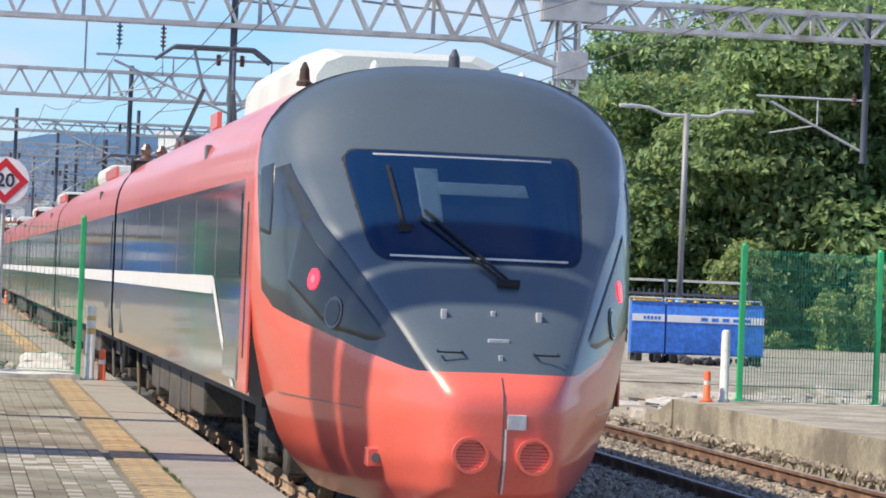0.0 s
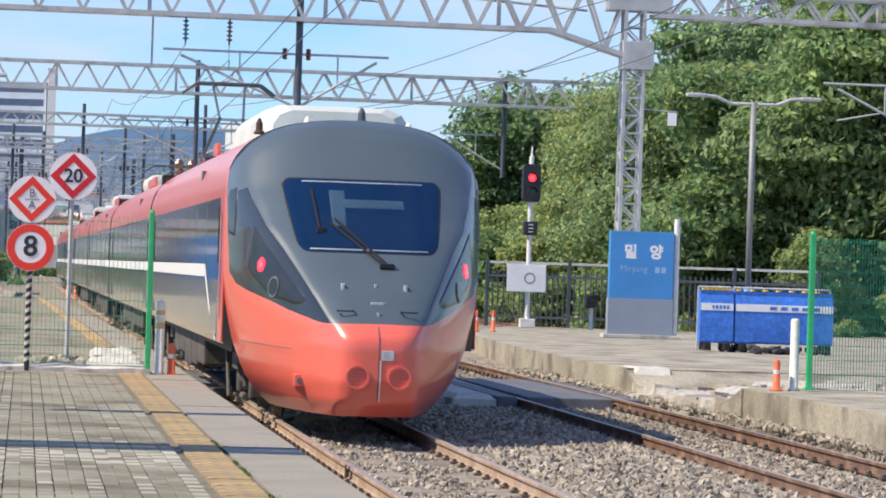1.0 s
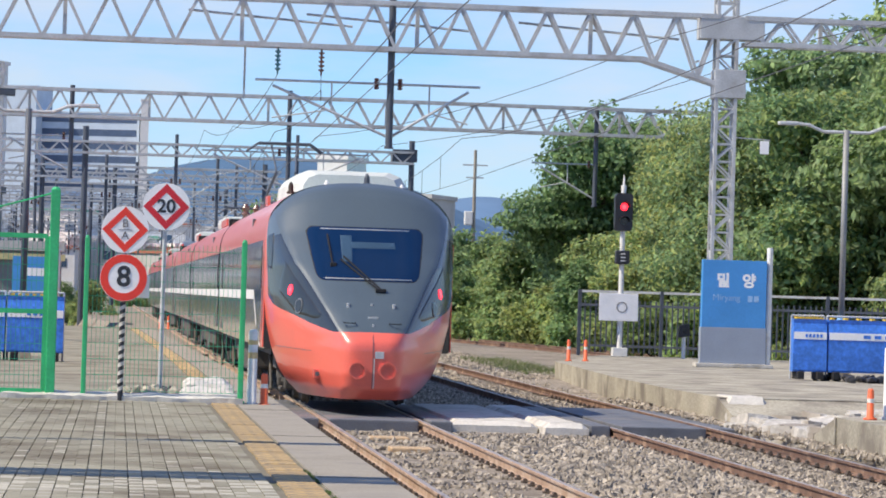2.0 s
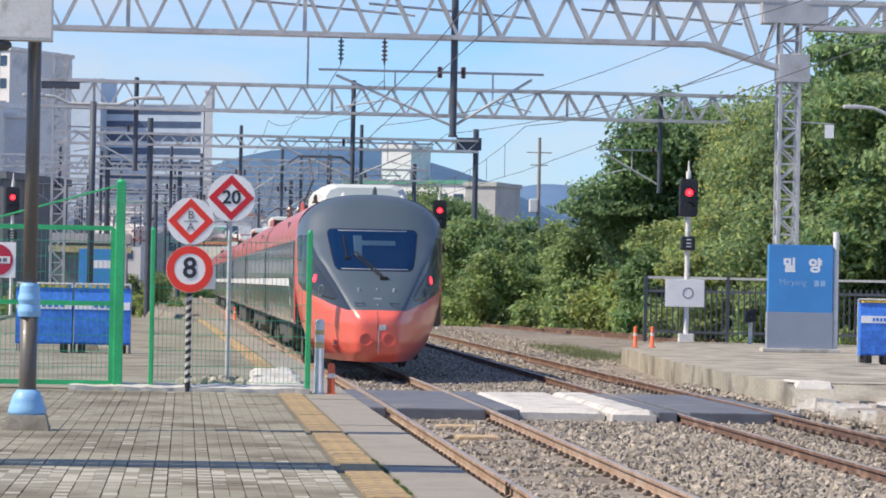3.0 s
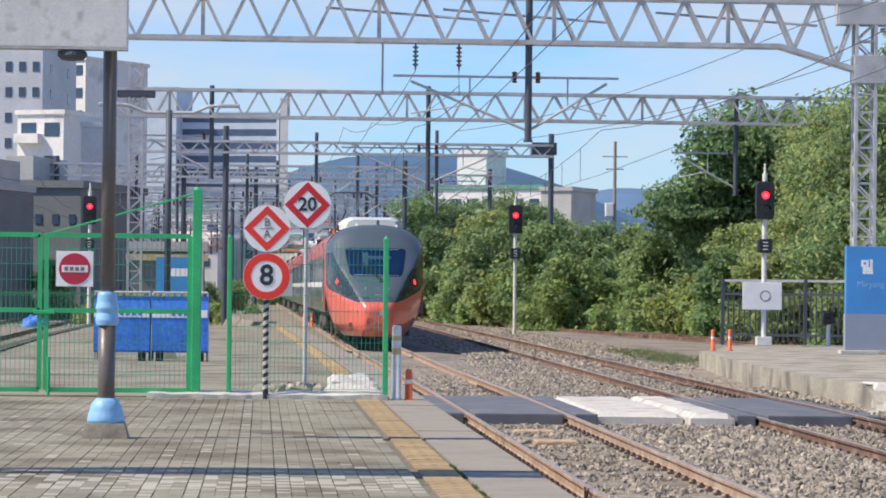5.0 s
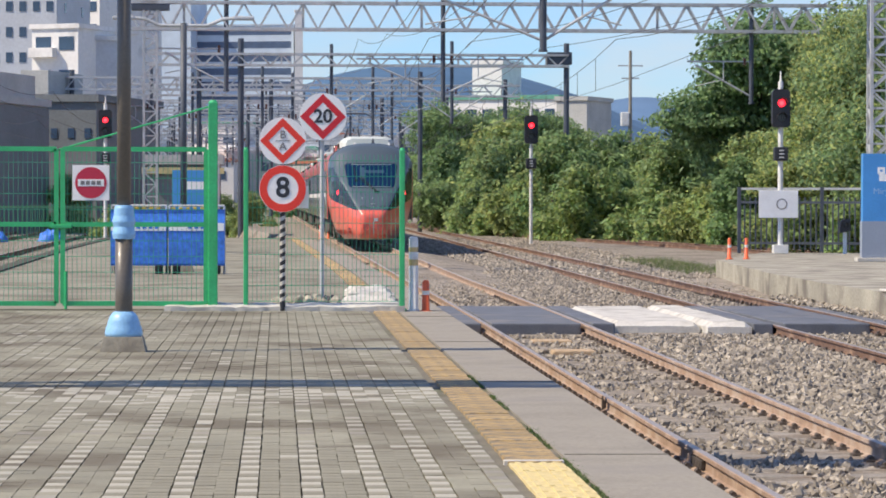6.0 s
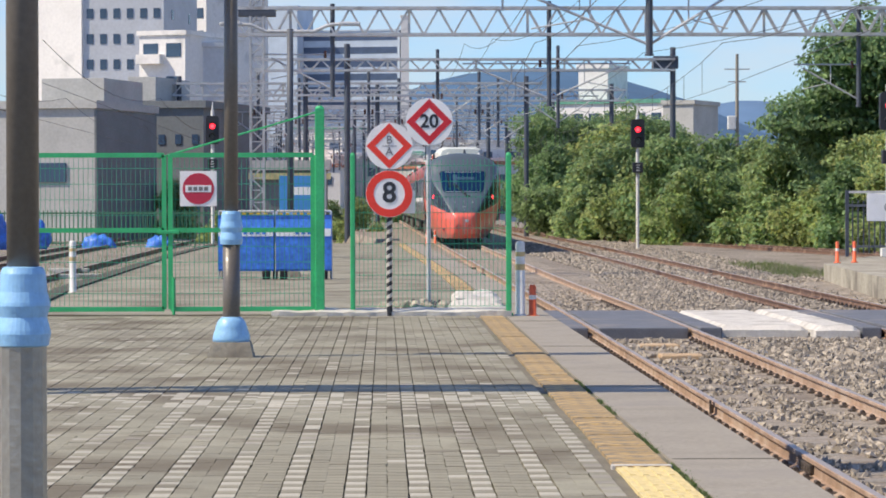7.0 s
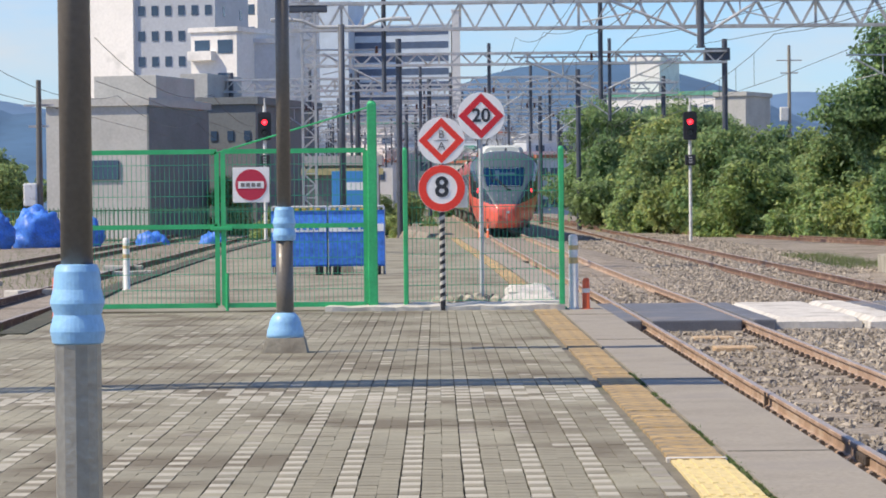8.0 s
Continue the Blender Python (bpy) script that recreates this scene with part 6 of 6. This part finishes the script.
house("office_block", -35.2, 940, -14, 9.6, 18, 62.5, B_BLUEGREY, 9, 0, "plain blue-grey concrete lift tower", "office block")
house("office_block", 4.9, 935, 0, 2.4, 8, 59.5, B_WHITE, 1, 0, "slim white stair tower", "office block")
cb = house("school_building", 18.4, 340, -25, 12.5, 14, 13.6, B_WHITE, 4, 7, "long white building under a green metal roof", "building", 1.1, 1.0, 0, False, B_GREENROOF)
house("school_building", 21.0, 341, -25, 3.4, 6, 17.5, B_WHITE, 1, 0, "white rendered tower above the roof", "building")
house("school_building", 29.6, 334.6, -25, 3.4, 8, 13.4, B_CONC, 4, 0, "grey end bay of a school building", "building")
rng = random.Random(5)
for k in range(110):
    x = rng.uniform(-34, 17) if k < 78 else rng.uniform(-13, 15)
    y = rng.uniform(430, 620) if k < 78 else rng.uniform(405, 520)
    h = rng.uniform(4.5, 13)
    w = rng.uniform(5, 11)
    house("town_house", x * y / 420, y, rng.uniform(-45, 15), w, 7, h, rng.choice([B_WHITE, B_WHITE, B_GREY, B_CONC]), max(1, int(h / 3.2)), rng.randint(2, 4), rng.choice(["small pale town house beyond the tracks", "grey flat-roofed town house"]),
          "house", 1.2, 1.1, 0, False, rng.choice([B_GREENROOF, B_RED, B_BLUEGREY, B_WHITE]), "town houses")


# distance haze is put into the base colours of the hills
HAZE = mat("wood_painted_haze_blue", (0.06, 0.135, 0.235), 0.95, var=0.1, scale=0.01, fine=0.05, bump=0)
HAZE_FAR = mat("ridge_painted_haze", (0.10, 0.185, 0.31), 0.95, var=0.06, scale=0.005, fine=0.03, bump=0)


def hill(name, x0, x1, y, peaks, material, label):
    """A ridge with a crest made of broad humps (centre, width, height) and small noise."""
    bm = BM()
    n = 160
    prev = None
    for i in range(n + 1):
        x = x0 + (x1 - x0) * i / n
        h = max(4.0, max(hh * math.exp(-((x - c) / w) ** 2) for c, w, hh in peaks))
        h += 3.0 * noise.noise((x * 0.012, y * 0.01, 0)) + 1.2 * noise.noise((x * 0.05, 3, 0))
        cur = [bm.verts.new((x, y - 300 + 300 * f, -1 + (h + 1) * f ** 0.8)) for f in (0, 0.3, 0.6, 0.85, 1.0)] + [bm.verts.new((x, y + 300, -1))]
        if prev:
            for a in range(5):
                bm.faces.new((prev[a], cur[a], cur[a + 1], prev[a + 1])).smooth = True
        prev = cur
    return tagged(part(name, bm, material), label, "hill", "hills on the horizon", "structure")


hill("backdrop_hill", -900, 900, 2600, [(-560, 260, 150), (124, 245, 118), (-330, 160, 80)], HAZE, "wooded hill, distance haze painted into its blue")
hill("backdrop_ridge", -1500, 1500, 4000, [(470, 300, 138), (-700, 500, 150), (0, 400, 80), (900, 300, 140)], HAZE_FAR, "ridge on the horizon, painted pale blue with haze")


# ---- clutter beside the sidings ----
def tarp_heap(x, y, w, h, seed):
    rng = random.Random(seed)
    bm = BM()
    bmesh.ops.create_icosphere(bm, subdivisions=4, radius=1.0)
    for v in bm.verts:
        k = 1 + 0.22 * noise.noise(v.co * 2.2 + Vector((seed, 0, 0))) + 0.1 * noise.noise(v.co * 6 + Vector((seed, 3, 0)))
        v.co = Vector((v.co.x * w / 2 * k, v.co.y * w * 0.35 * k, max(0.0, (v.co.z * 0.55 + 0.45)) * h * k))
    for f in bm.faces:
        f.smooth = True
    o = part("covered_heap", bm, BLUE_TARP)
    o.matrix_basis = pose(x, y, -0.95, 0, 0, rng.uniform(-20, 20))
    return tagged(o, "heap of material under a crumpled blue tarpaulin", "covered heap", "tarpaulin heaps")


for k, (x, y, w, h) in enumerate(((-20.5, 142, 3.0, 2.4), (-18.4, 145, 2.4, 2.2), (-16.7, 147, 2.2, 1.9), (-13.6, 150, 1.6, 1.1), (-10.8, 152, 1.4, 1.0))):
    tarp_heap(x, y, w, h, k + 1)
FENCE_GREEN = mat("dull_green_paint", (0.05, 0.17, 0.09), 0.5)
pm = BM()
box(pm, -0.02, 0.02, -0.02, 0.02, 0, 1.55)
PKG = mesh_of("picket", pm, FENCE_GREEN)
lf = thing("iron_fence", pose(0, 0, 0), "dull green iron railing behind the sidings", "fence")
for k in range(90):
    shared("picket", PKG, lf, -24 + k * 0.22, 160 - k * 0.03, -0.9, 0, 1.3, 1.3, 1.45)
for z in (-0.3, 1.2):
    part("rail", bar(BM(), (-24, 160, z), (-4.2, 157.3, z), 0.08), FENCE_GREEN, lf)
for x, y, j, k in ((-8.6, 168, 1, 0.6), (-6, 170, 0, 0.5), (-4.2, 175, 1, 0.6), (-1.6, 185, 0, 0.6), (-3.0, 200, 2, 0.6), (1.0, 240, 2, 0.7)):
    plant(BUSHES[j], x, y, k)
sh = house("depot_shed", -6.2, 150, 0, 3.4, 5, 4.2, B_DARK, 1, 0, "small dark depot shed with a yellow-edged roof", "shed", group="sheds by the sidings", roof=B_CONC)
part("eaves_trim", box(BM(), -0.25, 3.65, -0.25, 0.05, 3.75, 4.05), mat("faded_yellow_paint", (0.55, 0.5, 0.25), 0.7), sh, "faded yellow eaves trim")
for k, (x, y, w, d, h) in enumerate(((-9.5, 95, 1.2, 0.5, 0.25), (-8.6, 88, 2.0, 0.6, 0.22), (-11.5, 78, 1.4, 0.5, 0.2), (-9.0, 70, 1.6, 0.4, 0.2))):
    o = part("concrete_slab", box(BM(), -w / 2, w / 2, -d / 2, d / 2, 0, h, 0.03), WHITE_PAINT)
    o.matrix_basis = pose(x, y, BED_Z, 0, 0, 20 * k)
    tagged(o, "pale concrete slab lying beside the siding", "slab", "loose slabs")


def utility_pole(x, y, h, arm, label, material):
    u = thing("utility_pole", pose(x, y, -0.95), label, "utility pole", "utility poles")
    part("pole", tube(BM(), (0, 0, 0), (0, 0, h), 0.19, 12, 0.12), material, u)
    part("crossarm", bar(BM(), (-arm, 0, h - 1.2), (arm, 0, h - 1.2), 0.1), STEEL, u)
    part("crossarm", bar(BM(), (-arm * 0.7, 0, h - 2.2), (arm * 0.7, 0, h - 2.2), 0.1), STEEL, u)
    part("transformer", box(BM(), -0.75, -0.1, -0.3, 0.3, h - 6.0, h - 4.9, 0.08), WHITE_PLASTIC, u, "pale transformer box")


utility_pole(28.0, 250, 14.6, 1.0, "concrete utility pole rising behind the bushes", CONCRETE)
utility_pole(-18.9, 150, 8.4, 0.7, "brown utility pole beside the sidings", POLE_BROWN)
utility_pole(34.0, 262, 9.5, 0.7, "concrete utility pole rising behind the bushes", CONCRETE)


# ---- small pieces: tactile tiles, grass, stones, pavers ----
def tile_mesh(name, material, ridged):
    bm = BM()
    box(bm, -0.145, 0.145, -0.147, 0.147, -0.04, 0.0, 0.004)
    if ridged:
        for k in (-0.1, -0.035, 0.035, 0.1):
            box(bm, k - 0.014, k + 0.014, -0.13, 0.13, 0.0, 0.006)
    return mesh_of(name, bm, material)


T_NEW, T_OLD = tile_mesh("tactile_tile", YELLOW_NEW, True), tile_mesh("worn_tactile_tile", YELLOW_OLD, False)
y, k = 12.0, 0
while y < 58.0:
    o = shared("tactile_tile", T_NEW if y < 16.6 else T_OLD, platform_1, 1.365 + bend(y) + random.uniform(-0.004, 0.004), y, -0.002 + random.uniform(-0.004, 0.003), random.uniform(-0.012, 0.012))
    y += 0.3
far_strip = sheet("tactile_strip_far", [(1.22 + bend(58), 58.0), (1.51 + bend(58), 58.0), (1.51 + bend(72), 72), (1.51 + bend(127), 127), (1.22 + bend(127), 127), (1.22 + bend(72), 72)], 0.0, YELLOW_OLD, "worn yellow warning strip along the platform edge", "tactile strip", 0.03)
bm = BM()
box(bm, 1.20, 1.52, 16.66, 16.74, -0.03, 0.003, 0.004)
tagged(part("tile_edge", bm, WHITE_PAINT), "white end of the new yellow tiles", "tile edge", kind="structure")
# joints across the coping
cop = BM()
box(cop, 1.57, EDGE + 0.043, -0.012, 0.012, -0.05, -0.004)
CJ = mesh_of("coping_joint", cop, JOINT)
for k in range(9):
    shared("coping_joint", CJ, coping, 0, 17.2 + k * 7.1, 0)


def scatter_blades(name, spots, material, h, label):
    rng = np.random.default_rng(8)
    n = len(spots)
    p = np.array(spots)
    a = rng.random(n) * 6.28
    hh = h * (0.4 + rng.random(n))
    w = 0.012
    dx, dy = np.cos(a), np.sin(a)
    lean = rng.normal(size=(n, 2)) * 0.4
    v = np.stack([p + np.stack([-dx * w, -dy * w, 0 * a], 1), p + np.stack([dx * w, dy * w, 0 * a], 1),
                  p + np.stack([lean[:, 0] * hh, lean[:, 1] * hh, hh], 1)], 1).reshape(-1, 3)
    i = np.arange(n) * 3
    me = bpy.data.meshes.new(name)
    me.from_pydata(v.tolist(), [], np.stack([i, i + 1, i + 2], 1).tolist())
    me.materials.append(material)
    return tagged(new(name, me), label, "grass", kind="stuff")


rng = np.random.default_rng(3)
spots = []
for k in range(2600):
    yy = rng.uniform(13.5, 26)
    if math.sin(yy * 2.1) + 0.7 * math.sin(yy * 5.3 + 1) > 0.1 or yy < 17:
        spots.append((1.545 + rng.normal() * 0.022, yy, -0.03))
for cx, cy, n, s in ((1.64, 15.0, 140, 0.04), (1.62, 16.2, 120, 0.04), (-2.9, 17.0, 90, 0.3), (-3.6, 19.0, 120, 0.4), (-0.4, 40.6, 60, 0.06), (0.3, 41.2, 80, 0.2)):
    for _ in range(n):
        spots.append((cx + rng.normal() * s, cy + rng.normal() * s * 2, -0.04))
scatter_blades("moss_and_grass", spots, GRASS, 0.022, "moss and small weeds in the platform joints")
spots = [(rng.uniform(10.9, 12.6) + (yy - 90) * 0.02, yy, BED_Z + 0.0) for yy in rng.uniform(84, 104, 5000)]
spots += [(-5.8 - 0.02 * (yy - 60) + rng.normal() * 0.25 - 1.0, yy, BED_Z) for yy in rng.uniform(60, 125, 3000)]
spots += [(rng.uniform(-3.5, -0.2) + np.interp(yy, [100, 144, 160, 180, 215], [20.5, 19.0, 15.4, 13.2, 12.0]), yy, -0.75) for yy in rng.uniform(95, 215, 5000)]
spots += [(rng.uniform(-22, -7.5), yy, BED_Z) for yy in rng.uniform(70, 165, 9000)]
spots += [(-4.15 - 0.0153 * (yy + 15) - abs(rng.normal()) * 0.4, yy, BED_Z + 0.02) for yy in rng.uniform(41, 95, 4500) if math.sin(yy * 0.9) + math.sin(yy * 2.3) > -0.5]
spots += [(rng.uniform(16, 24), yy, -0.9) for yy in rng.uniform(91, 130, 3000)]
scatter_blades("grass", spots, GRASS, 0.28, "rough green grass beside the tracks")


def stones(name, n, area, size, seed, z, label, keep=None):
    rng = np.random.default_rng(seed)
    x0, x1, y0, y1 = area
    x = rng.uniform(x0, x1, n)
    yy = y0 + (y1 - y0) * rng.random(n) ** 1.35
    if keep is not None:
        ok = keep(x, yy)
        x, yy = x[ok], yy[ok]
    n = len(x)
    base = np.array([(1, 0, 0), (0, 1, 0), (-1, 0, 0), (0, -1, 0), (0, 0, 1), (0, 0, -1)], float)
    tri = np.array([(0, 1, 4), (1, 2, 4), (2, 3, 4), (3, 0, 4), (1, 0, 5), (2, 1, 5), (3, 2, 5), (0, 3, 5)])
    v = base[None] * (0.65 + 0.7 * rng.random((n, 6, 1))) + rng.normal(size=(n, 6, 3)) * 0.22
    a = rng.normal(size=(n, 4))
    a /= np.linalg.norm(a, axis=1)[:, None]
    w, p, q, r = a.T
    R = np.stack([1 - 2 * (q * q + r * r), 2 * (p * q - r * w), 2 * (p * r + q * w), 2 * (p * q + r * w), 1 - 2 * (p * p + r * r), 2 * (q * r - p * w), 2 * (p * r - q * w), 2 * (q * r + p * w), 1 - 2 * (p * p + q * q)], 1).reshape(n, 3, 3)
    v = np.einsum("nij,nkj->nki", R, v) * (size * (0.6 + 0.8 * rng.random(n)))[:, None, None]
    v += np.stack([x, yy, np.full(n, z) + 0.0016 * np.maximum(0, yy - 30) + rng.uniform(-0.01, 0.02, n)], 1)[:, None, :]
    f = (tri[None] + (np.arange(n) * 6)[:, None, None]).reshape(-1, 3)
    me = bpy.data.meshes.new(name)
    me.from_pydata(v.reshape(-1, 3).tolist(), [], f.tolist())
    me.materials.append(STONE)
    return tagged(new(name, me), label, "ballast", kind="stuff")


def off_crossing(x, y):
    return ~((y > 47.3) & (y < 56.4) & (x < 10.0)) & (np.abs(np.abs(x - 3.92) - 0.755) > 0.17) & (np.abs(np.abs(x - 8.12 - 0.005 * y) - 0.755) > 0.2)


stones("ballast_stones", 70000, (2.25, 9.5, 14.0, 90.0), 0.032, 4, BED_Z + 0.012, "loose grey and brown ballast stones between the tracks",
       lambda x, y: off_crossing(x, y) & ~((np.abs(x - 3.92) < 0.7) & (np.sin(y * 3.1) + np.sin(x * 9) > 0.6)))
stones("ballast_stones", 14000, (4.9, 7.2, 14.0, 43.0), 0.042, 5, BED_Z + 0.04, "heaped grey ballast stones between the two tracks", off_crossing)
stones("ballast_stones", 7000, (9.45, 10.3, 16.0, 60.0), 0.04, 9, BED_Z + 0.19, "gravel stones against the second platform")
stones("ballast_stones", 5000, (9.4, 12.5, 56.0, 110.0), 0.06, 6, BED_Z + 0.02, "ballast stones below the second platform")

stones("ballast_stones", 36000, (5.2, 12.6, 84.0, 165.0), 0.055, 12, BED_Z + 0.02, "pale ballast stones further along the tracks",
       lambda x, y: (np.abs(np.abs(x - 8.12 - 0.005 * y) - 0.755) > 0.22) & (x > 6.6 - 0.011 * (y - 60)))

# block paving: light and grey blocks in lengthwise rows
COL, LEN = 0.1035, 0.17
blk = BM()
box(blk, -0.0487, 0.0487, -0.0846, 0.0846, -0.04, 0.0)
PAVER = mesh_of("paver", blk, PAVE)
blk = BM()
box(blk, -0.0487, 0.0487, -0.0846, 0.0846, -0.04, 0.0)
PAVER_L = mesh_of("light_paver", blk, PAVE_LIGHT)
rng = np.random.default_rng(17)
fields = {0: [], 1: []}
single = 0
for r in range(int((40.25 - 13.2) / LEN)):
    y = 13.2 + (r + 0.5) * LEN
    for c in range(-44, 13):
        x = -0.145 + c * COL + (0.002 if c % 3 == 1 else (-0.002 if c % 3 == 2 else 0)) + rng.normal() * 0.0016
        left = -4.0 - 0.0153 * (y + 15)
        if x < left + 0.1 or x > 1.16:
            continue
        light = 0
        if c % 3 == 0:
            if r % 2 == 0 and (y < 17.6 or rng.random() < max(0.12, 0.9 - (y - 17.6) * 0.14)):
                light = 1
        if 21.6 < y < 23.4 and rng.random() < 0.4:
            light = 1
        if rng.random() < 0.015:
            light = 1
        z = rng.normal() * 0.0007
        if single < 300 and -0.8 < x < 0.85 and y > 14.4:
            shared("paver", PAVER_L if light else PAVER, platform_1, x, y + (0.04 if c % 2 else 0), z)
            single += 1
            continue
        fields[light].append((x, y + (0.04 if c % 2 else 0), z))
corner = np.array([(-1, -1, 0), (1, -1, 0), (1, 1, 0), (-1, 1, 0), (-1, -1, 1), (1, -1, 1), (1, 1, 1), (-1, 1, 1)], float)
quad = np.array([(4, 5, 6, 7), (0, 1, 5, 4), (1, 2, 6, 5), (2, 3, 7, 6), (3, 0, 4, 7)])
for light, spots in fields.items():
    p = np.array(spots)
    v = corner[None] * np.array([0.0487, 0.0846, 0.0]) + p[:, None, :] + (corner[None, :, 2:] - 1) * np.array([0, 0, 0.04])
    f = (quad[None] + (np.arange(len(p)) * 8)[:, None, None]).reshape(-1, 4)
    me = bpy.data.meshes.new("paver_field")
    me.from_pydata(v.reshape(-1, 3).tolist(), [], f.tolist())
    me.materials.append(PAVE_LIGHT if light else PAVE_JOINED)
    o = tagged(new("paver_field", me), "light worn paving blocks" if light else "grey worn paving blocks", kind="stuff")
    o.parent = platform_1


# ---- movement ----
def motions():
    way = [(0.0, 22.48), (0.5, 28.68), (1.0, 35.08), (1.5, 41.78), (2.0, 48.78), (2.5, 56.08), (3.0, 63.68), (3.5, 71.68), (4.0, 79.88), (4.5, 88.08),
           (5.0, 96.28), (5.5, 104.28), (6.0, 112.08), (6.5, 119.58), (7.0, 126.88), (7.5, 133.88), (8.0, 140.58)]
    over = [(0, 0.0), (24, 0.0), (50, 0.09), (82, 0.14), (100, 0.13), (142, 0.10)]
    walk(train, [(t, pose(TRAIN_X + bend(y), y, climb(y) + lerp(y, over), 0.1, 0, 0.25)) for t, y in way])


motions()
